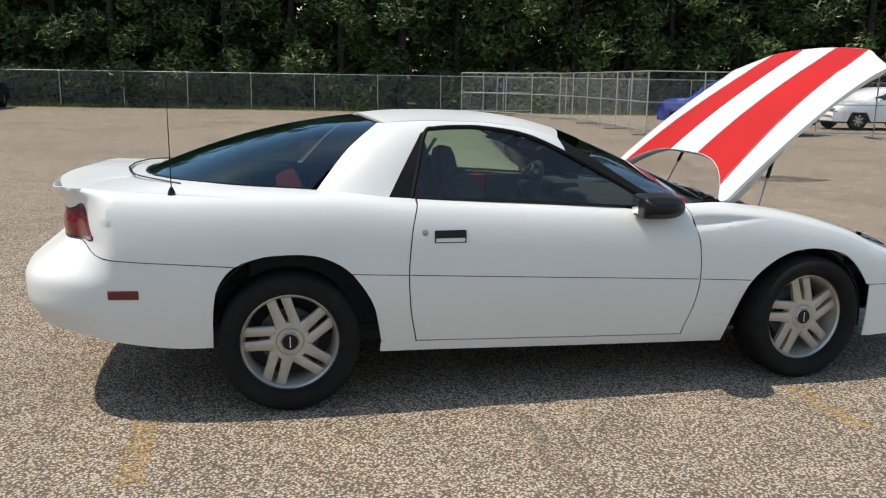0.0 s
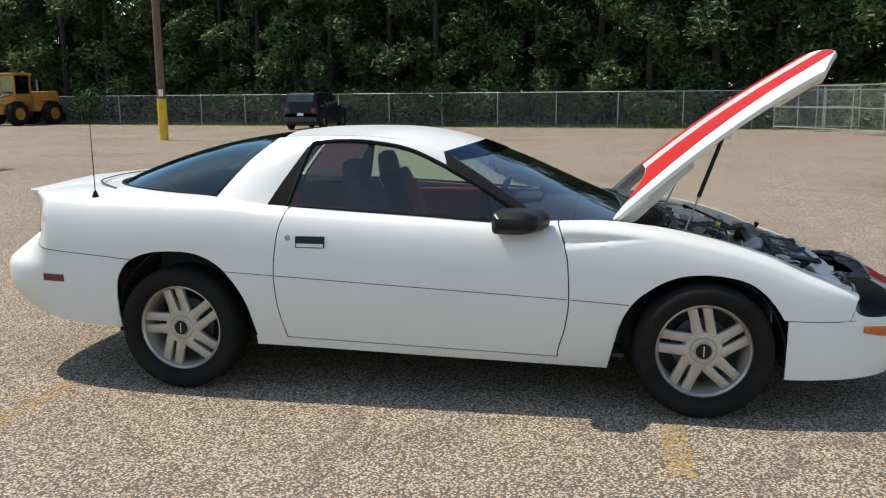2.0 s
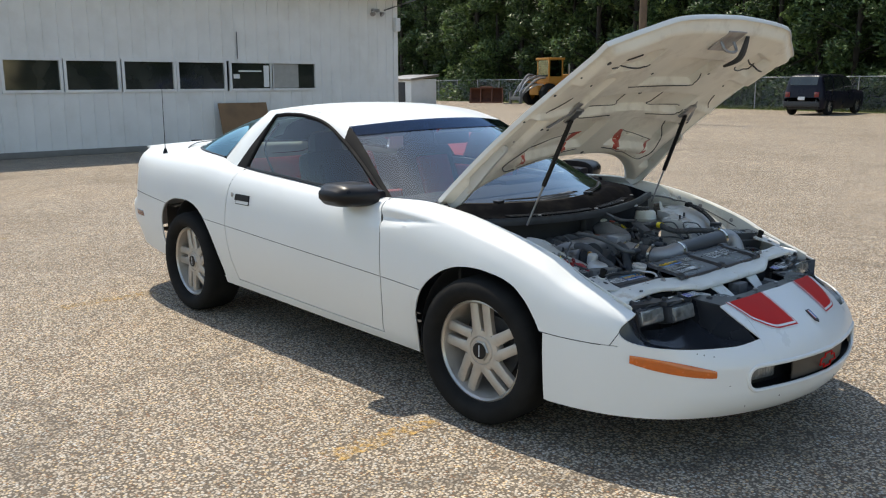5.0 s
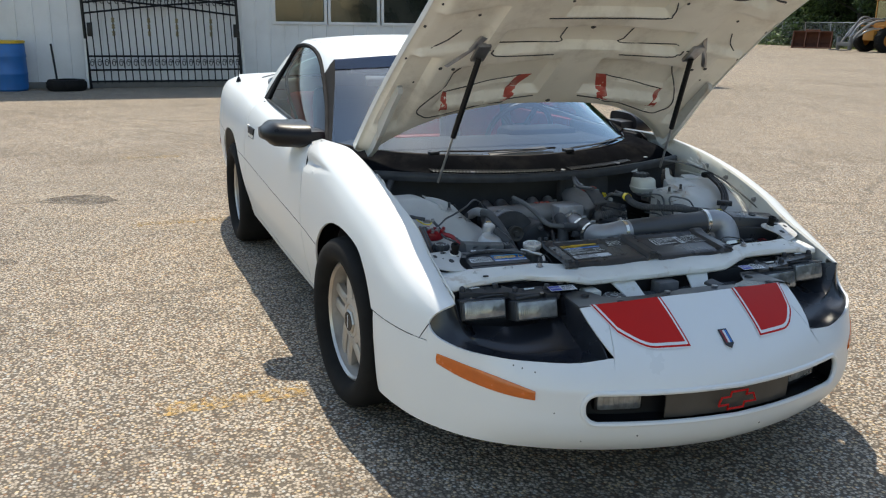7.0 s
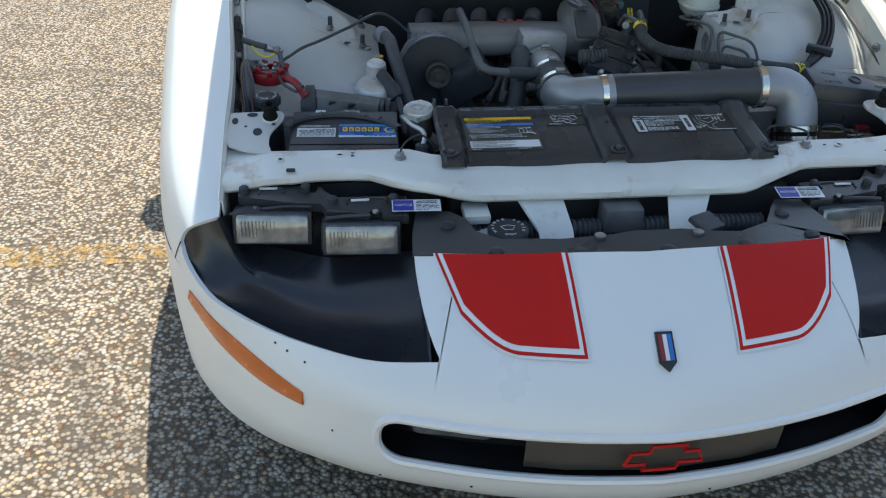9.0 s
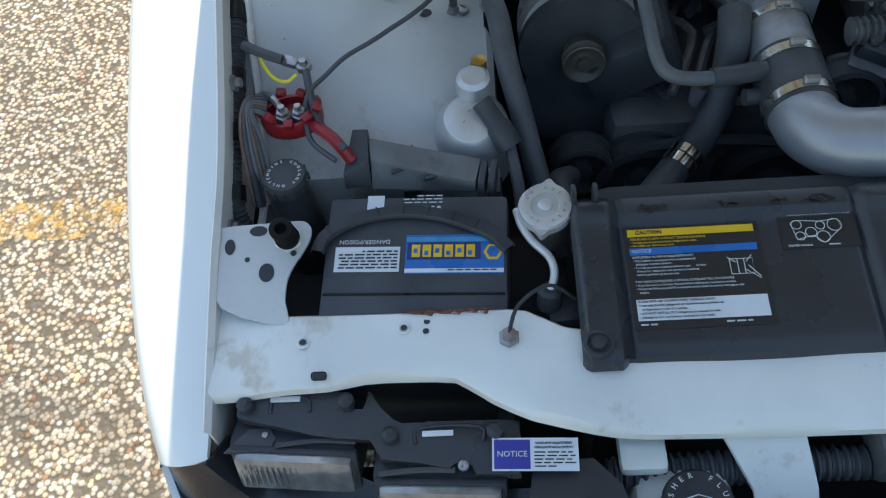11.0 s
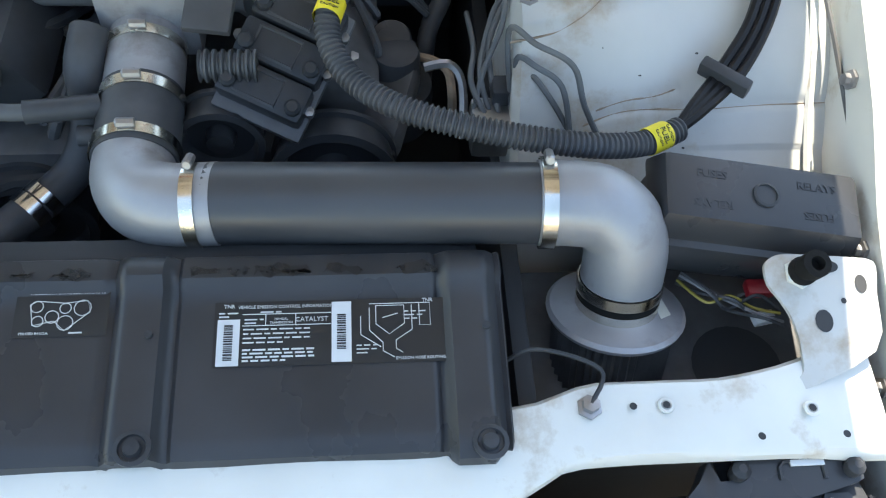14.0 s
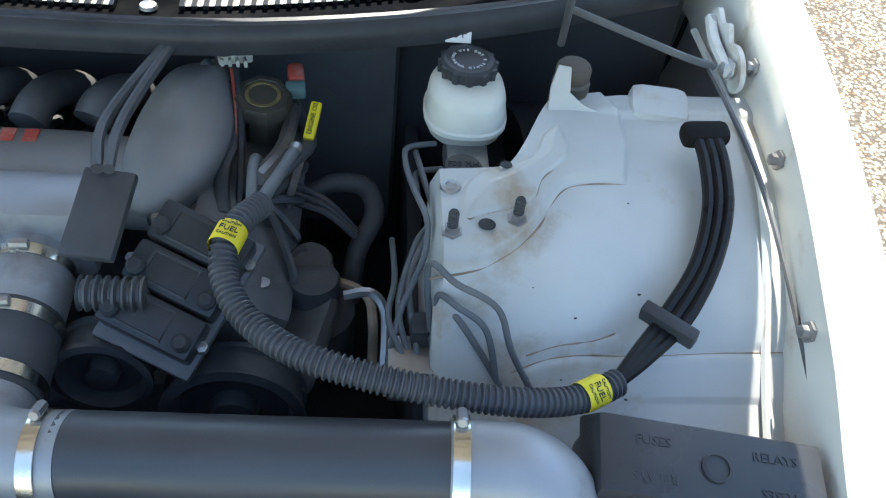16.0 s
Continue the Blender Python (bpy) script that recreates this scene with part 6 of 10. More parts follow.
for side in (-1, 1):
    y_out = lambda x: abs(shell(s_of_x(x), TOP(x), side)[1]) - .004
    rows = []
    for x in list(np.linspace(2.26, 2.885, 38 if side < 0 else 175)) + [2.892]:
        t = (x - 2.26) / (2.892 - 2.26)
        back = (lambda a: 2.675 - .17 * ease(.385, .60, a)) if side < 0 else (lambda a: 2.632 - .130 * ease(.448, .53, a))
        put = lambda a: back(a) + (2.892 - back(a)) * t
        row = [np.array([put(.375), side * .375, .36]), np.array([put(.375), side * .378, (apron_z(put(.375), .38, side) - .012) if x < 2.89 else .40])]
        for a in np.linspace(.386, y_out(x), 22 if side < 0 else 150):
            xx = put(a)
            z = apron_z(xx, a, side)
            z += .006 * (1 - ease(2.735, 2.745, x + (a - .45) * .5)) * (1 - ease(.50, .515, a)) if side < 0 else press(xx, a)
            row.append(np.array([xx, side * a, (z - (.10 if t == 0 else .0)) if x < 2.89 else .42]))
        rows.append(row)
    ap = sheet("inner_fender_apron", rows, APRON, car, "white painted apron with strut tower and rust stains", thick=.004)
    # upright flange up to the fender lip
    rows = []
    for x in np.linspace(2.20, 3.225, 33):
        y = y_out(x)
        rows.append([np.array([x, side * (y + .004), TOP(x) - .001]), np.array([x, side * (y - .002), TOP(x) - .008]), np.array([x, side * (y - .003), TOP(x) - .05]), np.array([x, side * (y - .003), min(apron_z(x, y, side), TOP(x) - .08) - .02])])
    sheet("fender_flange", rows, WHITE_OLD, car, thick=.003)
    for x in (2.50, 2.63, 2.82, 2.99, 3.12):
        y = y_out(x) - .006
        fb = lathe("flange_bolt", [(.011, -.002), (.011, .002), (.0065, .003), (.0065, .009), (0, .0095)], STEEL, car, aim((x, side * y, TOP(x) - .038), (0, -side, .15)), 6, cap=False)
    # long seam sealer rail
    tube("drip_channel", [(x, side * (y_out(x) - .022), apron_z(x, y_out(x) - .02, side) + .006) for x in np.linspace(2.35, 3.0, 8)], .005, WHITE_OLD, car, sides=6, n=3)
    # strut tower plate, studs and vents
    tp = []
    for i in range(9):
        x = 2.50 + .19 * i / 8 if side < 0 else 2.668 + .108 * i / 8
        tp.append([np.array([x, side * a, apron_z(x, a, side) + .006 + .006 * math.sin(math.pi * i / 8) * math.sin(math.pi * (a - .385) / .15)]) for a in np.linspace(.388, .535, 8)])
    tpl = sheet("tower_plate", tp, APRON, car, "thick pressed tower plate", thick=.005) if side < 0 else ap
    for x, a in (((2.668, .426), (2.672, .497), (2.545, .425)) if side < 0 else ((2.725, .394), (2.708, .458))):
        z = apron_z(x, a, side) + (.010 if side < 0 else .006)
        sm = Matrix.Translation((x, side * a, z))
        st = lathe("tower_stud", [(.0055, .0), (.0055, .010), (.0048, .0105), (.0055, .013), (.0048, .0145), (.0055, .017), (.0048, .0185), (.0055, .021), (.0048, .0225), (.0055, .025), (.004, .028), (0, .028)], BLACKPL, tpl, sm, 10, cap=False)
        lathe("tower_nut", [(.0110, 0), (.0110, .002), (.0078, .0025), (.0078, .009), (.0055, .0095)], STEEL, st, sm, 6, "rusty hexagon nut", cap=False)
    hx, ha = (2.690, .462) if side < 0 else (2.717, .428)
    lathe("tower_hole", [(.0085, .0095), (0, .0095)], DARK, tpl, Matrix.Translation((hx, side * ha, apron_z(hx, ha, side))), 18, cap=False)
    rvx, rva = (hx - .03, ha - .045) if side < 0 else (2.662, .396)
    lathe("tower_rivet", [(.011, .006), (.010, .010), (.006, .011), (.005, .009), (0, .009)], STEEL, tpl, Matrix.Translation((rvx, side * rva, apron_z(rvx, rva, side))), 14, cap=False)
    # pressed hump on the tower
    if side > 0:
        lathe("hump_hole", [(.0065, .0178), (0, .0180)], DARK, ap, Matrix.Translation((2.640, .452, apron_z(2.640, .452, 1) - .0025)), 14, cap=False)
        continue
    bm = bmesh.new()
    ox = 0
    add_tube(bm, [(2.655 + ox, side * .455, apron_z(2.655 + ox, .455, side) - .004), (2.61 + ox, side * .49, apron_z(2.61 + ox, .49, side) + .004), (2.555 + ox, side * .54, apron_z(2.555 + ox, .54, side))], lambda t: .020 + .018 * math.sin(math.pi * t), sides=14, flat=.62)
    part("tower_hump", bm, APRON, tpl)
# seams pressed into the left apron
RUSTLINE = mat("rust_stained_seam", (.26, .20, .15), .7, var=.4, scale=40)
for pts in ([(x + .0015, a + .001) for x, a in PLATE[:33]], CREASE, CREASE_SMALL, HUMP[:20]):
    q3 = [(x, a, apron_z(x, a, 1) + press(x, a) - .0007) for x, a in spline([np.array(k) for k in pts], 4)]
    tube("pressed_seam", q3, lambda t: .0011 + .0006 * math.sin(23 * t) * math.sin(7 * t + 1), RUSTLINE, car, sides=5, n=1)
rnd = random.Random(8)
for side in (-1, 1):
    for k in range(8):
        x, a = rnd.uniform(2.66, 2.85), rnd.uniform(.44, .66)
        lathe("paint_chip", [(rnd.uniform(.0008, .0022), .0008), (0, .0009)], DARK, car, Matrix.Translation((x, side * a, apron_z(x, a, side) + (press(x, a) if side > 0 else 0))), 6, cap=False)
# cowl with louvres, seal and wipers
ce = [(2.345, -.690, .822), (2.43, -.45, .812), (2.482, -.2, .806), (2.49, 0, .804), (2.482, .2, .806), (2.43, .45, .812), (2.345, .690, .822)]
wb = [(x - .012, y, z - .006) for x, y, z in WS_B]
q = coons(wb, ce, [wb[0], (2.14, -.712, .856), ce[0]], [wb[-1], (2.14, .712, .856), ce[-1]], 40, 14)
for i, row in enumerate(q):
    u = abs(i / 40 - .5) * 2
    for j in range(15):
        v = j / 14
        k = 1 - ease(.75, 1, u)
        # a raised fold behind a lower louvre shelf
        row[j] = row[j] + np.array([0, 0, (.016 * math.exp(-((v - .30) / .16) ** 2) - .020 * math.exp(-((v - .72) / .14) ** 2)) * k])
cowl = sheet("cowl_panel", q, COWLPL, car, "black plastic cowl panel with louvres", thick=.005)
lip = along(ce, 30)
prof = [(-.030, -.004), (-.020, .006), (-.012, .004), (-.007, .009), (.002, .010), (.010, .004), (.013, -.008), (.008, -.024)]
sheet("cowl_seal", [[p + np.array([dx, 0, dz]) for dx, dz in prof] for p in lip], BLACKPL, car, "ribbed rubber bonnet seal", thick=.003)
mid = [row[10] for row in q]
bm = bmesh.new()
for y0, y1 in ((-.45, .04), (.11, .44)):
    for y in np.arange(y0, y1, .0125):
        x = float(np.interp(y, [p[1] for p in mid], [p[0] for p in mid]))
        z = float(np.interp(y, [p[1] for p in mid], [p[2] for p in mid]))
        add_box(bm, (x + .002, y, z + .006), (.034, .0052, .005), 0, rot(0, 4, 0))
lv = part("louvre_slats", bm, BLACKTRIM, car)
lv["kind"] = "stuff"
# white strips under the slats stand in for sunlight in the slits
for y0, y1 in ((-.45, .035), (.11, .44)):
    q2 = []
    for y in np.linspace(y0, y1, 24):
        x = float(np.interp(y, [p[1] for p in mid], [p[0] for p in mid]))
        z = float(np.interp(y, [p[1] for p in mid], [p[2] for p in mid])) + .0035
        q2.append([np.array([x - .012, y, z + .001]), np.array([x + .012, y, z])])
    sheet("sunlit_louvre_gaps", q2, WHITE_OLD, car, "pale strip painted as sunlight between the louvre slats", thick=.001)
for y in (-.30, .075, .36, .55):
    x = float(np.interp(y, [p[1] for p in mid], [p[0] for p in mid]))
    z = float(np.interp(y, [p[1] for p in mid], [p[2] for p in mid]))
    lathe("cowl_screw", [(.010, 0), (.009, .004), (0, .005)], STEEL, car, Matrix.Translation((x + .015, y, z + .003)), 10, cap=False)
boxy("loose_flap", (2.315, -.06, .876), (.030, .26, .003), DUSTPL, car, .001, rot(3, 16, 4), "lifted grey flap of the cowl")
for y0, y1, b in ((-.40, .06, .40), (.16, .54, .34)):
    foot = lambda y, dx, dz: (float(np.interp(y, [p[1] for p in WS_B], [p[0] for p in WS_B])) + dx, y, .867 + dz)
    w0 = boxy("wiper_arm", foot(y0, .035, .006), (.04, .04, .014), BLACKTRIM, car, .006, None, "black wiper folded at the windscreen base")
    tube("wiper_rod", [foot(y0, .03, .012), foot((y0 + y1) / 2, .012, .014), foot(y1, -.002, .014)], .0045, BLACKTRIM, w0, sides=6, flat=.5)
    tube("wiper_blade", [foot(y1 - b, .0, .008), foot(y1 - b / 2, -.006, .011), foot(y1 + .06, -.010, .013)], .0040, RUBBER, w0, sides=6)
# bonnet hinges and the release cable on the flange
for side in (-1, 1):
    HY = .720 if side > 0 else -.688
    HM = Matrix.Translation((2.455, HY, .800)) @ rot(0, 8, side * 4).to_4x4() @ Matrix(((1, 0, 0, 0), (0, 0, -1, 0), (0, 1, 0, 0), (0, 0, 0, 1)))
    stamped = spline([(-.062, .004), (-.050, .022), (-.030, .016), (-.014, .026), (.004, .014), (.022, .022), (.046, .016), (.060, -.004), (.048, -.024), (.026, -.016), (.006, -.028), (-.016, -.018), (-.034, -.026), (-.054, -.016)], 3, True)
    bm = bmesh.new()
    add_poly(bm, [tuple(p) for p in stamped][::-1] if side > 0 else [tuple(p) for p in stamped], HM, .006)
    bmesh.ops.recalc_face_normals(bm, faces=bm.faces)
    hg = part("bonnet_hinge", bm, WHITE_OLD, car, "white stamped bonnet hinge with a bolt")
    tube("hinge_fold", [(2.405, HY - side * .006, .812), (2.45, HY - side * .012, .806), (2.50, HY - side * .006, .796)], .007, WHITE_OLD, hg, sides=8)
    lathe("hinge_bolt", [(.013, 0), (.013, .002), (.0075, .003), (.0075, .010), (0, .011)], CAPSTEEL, hg, aim((2.492, HY - side * .004, .797), (.1, -side, .25)), 6, cap=False)
    lathe("hinge_pin", [(.009, 0), (.009, .006), (0, .007)], CAPSTEEL, hg, aim((2.412, HY - side * .004, .810), (0, -side, .2)), 10, cap=False)
tube("release_cable", [(2.50, .69, .80), (2.56, .696, .795), (2.65, .712, .770), (2.74, .722, .735), (2.85, .728, .690), (2.95, .722, .665)], .0032, GREASE, car, sides=6)
tube("cowl_side_strip", [(2.44, .53, .835), (2.475, .60, .825), (2.495, .66, .812), (2.49, .70, .798)], .003, GREYTUBE, car, sides=6, flat=1.6)
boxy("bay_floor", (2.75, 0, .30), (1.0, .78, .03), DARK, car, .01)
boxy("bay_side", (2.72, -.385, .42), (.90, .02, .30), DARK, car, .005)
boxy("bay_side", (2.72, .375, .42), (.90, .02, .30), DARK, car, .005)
# front floors: dark materials carry the shade on the metal down here
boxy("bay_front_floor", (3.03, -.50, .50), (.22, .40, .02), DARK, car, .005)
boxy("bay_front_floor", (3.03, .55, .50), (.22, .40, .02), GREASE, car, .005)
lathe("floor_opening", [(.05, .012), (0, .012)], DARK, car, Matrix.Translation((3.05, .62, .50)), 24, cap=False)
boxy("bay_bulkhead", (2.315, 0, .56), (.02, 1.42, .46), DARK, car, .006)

# ---- radiator cover with its labels ----
cover = thing("radiator_cover", "black plastic radiator cover with printed labels and dust", "radiator cover")
CZ = lambda x: .663 - .125 * (x - 3.034)
rows = []
RIBS = (-.268, .045, .340)
for y in np.linspace(-.292, .372, 166):
    rib = max(ease(.024, .017, abs(y - c)) for c in RIBS)
    groove = max(ease(.005, .0015, abs(abs(y - c) - .028)) for c in RIBS)
    row = []
    for x, dz in ((2.984, -.05), (2.986, -.008), (2.992, .002), (3.004, .006), (3.016, .008), (3.022, .004), (3.028, .0), (3.05, 0), (3.09, 0), (3.13, 0), (3.16, 0), (3.172, -.001), (3.178, -.004)):
        xx = x + ((.010 if abs(y - .045) > .1 else .0) * ease(3.0, 3.17, x) * rib)
        row.append(np.array([xx, y, CZ(x) + dz + .008 * rib * ease(2.985, 3.0, x) - .004 * groove]))
    row.append(np.array([row[-1][0] + .002, y, row[-1][2] - .012]))
    rows.append(row)
sheet("cover_shell", rows, COVERPL, cover, thick=.003)
for y in (-.286, -.262):
    boxy("cover_fin", (2.992, y, .672), (.020, .006, .034), BLACKPL, cover, .002, rot(0, -8, 0))
rnd = random.Random(5)
WET = worn("damp_black_patch", (.012, .0125, .014), .34, .52, 40, .5)
for k in range(13):
    y0, w = (rnd.uniform(.10, .30), .5) if k < 8 else (rnd.uniform(-.22, .0), .35)
    r = rnd.uniform(.006, .014)
    pts = [((3.010 + rnd.uniform(-.004, .004)) + .45 * r * math.sin(a) * rnd.uniform(.7, 1.1), y0 + 1.5 * r * math.cos(a) * rnd.uniform(.8, 1.2)) for a in np.linspace(0, 2 * math.pi, 14, endpoint=False)]
    bm = bmesh.new()
    bm.faces.new([bm.verts.new((x, y, CZ(x) + (.0070 if x < 3.008 else .0084))) for x, y in pts])
    part("damp_patch", bm, WET, cover)
for y, x in ((-.276, 3.168), (.049, 3.170), (.351, 3.176)):
    ft = lathe("cover_fastener", [(.016, 0), (.016, .003), (.012, .004), (.011, .001), (.008, .001), (.007, .006), (0, .007)], BLACKPL, cover, Matrix.Translation((x, y, CZ(x) + .008)), 18, cap=False)
    lathe("cover_rivet", [(.004, .0), (.004, .003), (0, .003)], DARK, cover, Matrix.Translation((3.07, y + .004, CZ(3.07) + .008)), 8, cap=False)
SL = math.atan(.125)


def L(y, x, lift=.0008):
    return flat(x, y, CZ(x) + lift, SL, turn=0)


m = L(-.163, 3.090)
wl = bar("warning_label", m, 0, 0, .146, .122, PRINTBLACK, cover, .0002)
bar("caution_bar", m, 0, .0535, .136, .0088, YELLOWLAB, wl, .0008)
words("caution_text", "CAUTION", m @ Matrix.Translation((-.045, .0535, .0014)), .0064, PRINTBLACK, wl)
for k, t in enumerate(("FAN BLADE STARTS WITHOUT ENGINE RUNNING.", "\u2022 To help avoid personal injury, keep hands clear.", "\u2022 Fan blade can start at any time.")):
    words("caution_line", t, m @ Matrix.Translation((-.066, .0455 - k * .0040, .0010)), .0036, YELLOWLAB, wl, .0002, "LEFT")
bar("notice_bar", m, 0, .0305, .136, .0085, BLUE, wl, .0008)
words("notice_text", "NOTICE", m @ Matrix.Translation((-.066, .0305, .0014)), .0058, PRINTWHITE, wl, .0002, "LEFT")
for k, t in enumerate(("SUPPLEMENTAL INFLATABLE RESTRAINT.", "\u2022 This vehicle is equipped with a supplemental", "   inflatable restraint system.", "\u2022 To help prevent unwanted inflation, see      Service", "   Manual for diagnostic and service procedures", "   before performing any service.", "", "THIS VEHICLE REQUIRES A SPECIAL COOLANT FILL PROCEDURE", "\u2022 Read Owner's or Service Manual before adding any coolant to system.", "\u2022 Failure to follow special fill procedure could result in serious damage to the", "   engine.")):
    if t:
        words("notice_line", t, m @ Matrix.Translation((-.066, .0232 - k * .0042, .0010)), .0036, PRINTWHITE, wl, .0002, "LEFT")
bar("white_block", m, 0, -.0390, .136, .0245, PALE, wl, .0008)
for k, t in enumerate(("R-134a (FOR AIR CONDITIONED VEHICLES ONLY)", "\u2022 Use only R-134a refrigerant or equivalent and synthetic oil", "   or equivalent in this A/C system.", "\u2022 DO NOT INSTALL R12 refrigerant or mineral oil tube.", "\u2022 Damage to A/C compressor and system will result.")):
    words("block_line", t, m @ Matrix.Translation((-.066, -.0295 - k * .0046, .0014)), .0036, PRINTBLACK, wl, .0002, "LEFT")
lines(m, -.066, -.0555, .030, .004, 1, .0016, PRINTWHITE, wl, .0008, 9)
lines(m, .022, -.0555, .044, .004, 1, .0016, PRINTWHITE, wl, .0008, 12)
bm = bmesh.new()
for pts in ([(.036, .016), (.060, .016), (.060, -.002), (.036, -.002), (.036, .016)], [(.044, .016), (.044, -.002)], [(.051, .016), (.051, -.002)], [(.055, .008), (.066, -.006)], [(.050, .004), (.066, -.008)], [(.042, .012), (.034, .018)], [(.053, .012), (.060, .020)]):
    add_tube(bm, [tuple(m @ Vector((x, y, .001))) for x, y in pts], .0005, sides=4, n=1)
part("car_diagram", bm, PRINTWHITE, wl)
m = L(-.027, 3.043)
bl = bar("belt_label", m, 0, 0, .082, .046, PRINTBLACK, cover, .0002)
words("belt_heading", "ACCESSORY DRIVE BELT ROUTING", m @ Matrix.Translation((.004, .0190, .0008)), .0042, PRINTWHITE, bl)
words("belt_origin", "PRINTED IN U.S.A.", m @ Matrix.Translation((-.022, -.0195, .0008)), .0032, PRINTWHITE, bl)
lines(m, .008, -.0195, .026, .004, 1, .0014, PRINTWHITE, bl, .0008, 15)
bm = bmesh.new()
cir = [(-.022, .006, .0055), (-.020, -.008, .005), (-.008, -.004, .006), (.004, -.010, .007), (.018, .004, .0075), (.003, .004, .005)]
for cx, cy, r in cir:
    add_tube(bm, [tuple(m @ Vector((cx + r * math.cos(a), cy + r * math.sin(a), .001))) for a in np.linspace(0, 2 * math.pi, 13)], .00045, sides=4, n=1)
add_tube(bm, [tuple(m @ Vector((x, y, .001))) for x, y in ((-.028, .008), (-.024, -.012), (-.006, -.008), (.004, -.0175), (.025, .0), (.022, .011), (.002, .009), (-.022, .0115), (-.028, .008))], .00045, sides=4, n=1)
part("belt_diagram", bm, PRINTWHITE, bl)
m = L(.2145, 3.068)
el = bar("emission_label", m, 0, 0, .212, .062, PRINTBLACK, cover, .0002)
bar("barcode_field", m, -.093, -.008, .020, .044, PALE, el, .0007)
bar("barcode_field", m, .0085, 0, .018, .058, PALE, el, .0007)
for cx, cy in ((-.093, -.008), (.0085, 0)):
    bm = bmesh.new()
    rnd = random.Random(4)
    y = cy - .017
    while y < cy + .016:
        h = rnd.uniform(.0005, .0016)
        add_poly(bm, [(cx - .004, y), (cx + .004, y), (cx + .004, y + h), (cx - .004, y + h)], m @ Matrix.Translation((0, 0, .0012)), .0003)
        y += h + rnd.uniform(.0006, .0014)
    part("barcode", bm, PRINTBLACK, el)["kind"] = "stuff"
words("tnr", "TNR", m @ Matrix.Translation((-.093, .0265, .0008)), .0050, PRINTWHITE, el)
lines(m, -.102, .0200, .018, .0034, 2, .0014, PRINTWHITE, el, .0008, 21)
words("emission_heading", "VEHICLE EMISSION CONTROL INFORMATION", m @ Matrix.Translation((-.042, .0255, .0008)), .0042, PRINTWHITE, el)
lines(m, -.065, .0205, .040, .004, 1, .0013, PRINTWHITE, el, .0008, 22)
words("catalyst", "CATALYST", m @ Matrix.Translation((-.0185, .0125, .0008)), .0062, PRINTWHITE, el)
words("manual", "MANUAL", m @ Matrix.Translation((-.046, .0135, .0008)), .0030, PRINTWHITE, el)
words("manual", "TRANSMISSION", m @ Matrix.Translation((-.046, .0100, .0008)), .0030, PRINTWHITE, el)
lines(m, -.079, .0135, .017, .0034, 2, .0013, PRINTWHITE, el, .0008, 23)
lines(m, -.080, .0040, .060, .0042, 4, .0013, PRINTWHITE, el, .0008, 24)
lines(m, -.080, -.0155, .064, .0034, 4, .0016, PRINTWHITE, el, .0008, 25)
bm = bmesh.new()
for pts in ([(-.081, .0185), (-.001, .0185)], [(-.081, .0075), (-.001, .0075)], [(-.060, .0185), (-.060, .0075)], [(-.033, .0185), (-.033, .0075)], [(.040, .024), (.066, .024), (.066, .006), (.052, -.004), (.040, .006), (.040, .024)], [(.034, .022), (.034, .0), (.046, -.012), (.046, -.020), (.056, -.026)], [(.073, .024), (.073, .0), (.058, -.010), (.058, -.018), (.064, -.022)], [(.034, .026), (.090, .026), (.090, .004), (.080, .004), (.080, .026)], [(.026, .014), (.026, -.004), (.044, -.016)], [(.046, .012), (.060, .016)]):
    add_tube(bm, [tuple(m @ Vector((x, y, .001))) for x, y in pts], .00045, sides=4, n=1)
part("hose_diagram", bm, PRINTWHITE, el)
words("tnr", "TNR", m @ Matrix.Translation((.088, .0285, .0008)), .0050, PRINTWHITE, el)
words("routing", "EMISSION HOSE ROUTING", m @ Matrix.Translation((.080, -.0272, .0008)), .0038, PRINTWHITE, el)
lines(m, .066, .018, .020, .0036, 3, .0011, PRINTWHITE, el, .0008, 31)
lines(m, .022, -.014, .018, .0036, 3, .0011, PRINTWHITE, el, .0008, 32)

# ---- battery ----
bat = thing("car_battery", "black car battery with a blue label beside the radiator", "battery")
BX = rot(0, 7, -3)
B0 = Vector((3.030, -.468, .565))
boxy("case", B0, (.165, .212, .16), DUSTPL, bat, .008, BX)
for dz in (.058, .036):
    tube("case_ridge", [tuple(B0 + BX @ Vector((.0845, -.102, dz))), tuple(B0 + BX @ Vector((.0845, .102, dz)))], .0022, DUSTPL, bat, sides=6, n=1)
boxy("lid_seam", B0 + BX @ Vector((.046, 0, .0806)), (.0026, .205, .0016), BLACKTRIM, bat, 0, BX)
boxy("front_ledge", B0 + Vector((.088, 0, -.02)), (.02, .205, .10), DUSTPL, bat, .006, BX)


def bt(x, y, lift=0):
    """On the battery's top: x to the front, y to the car's left."""
    return Matrix.Translation(B0) @ BX.to_4x4() @ Matrix.Translation((x, y, .0803 + lift)) @ Matrix(((0, 1, 0, 0), (-1, 0, 0, 0), (0, 0, 1, 0), (0, 0, 0, 1)))


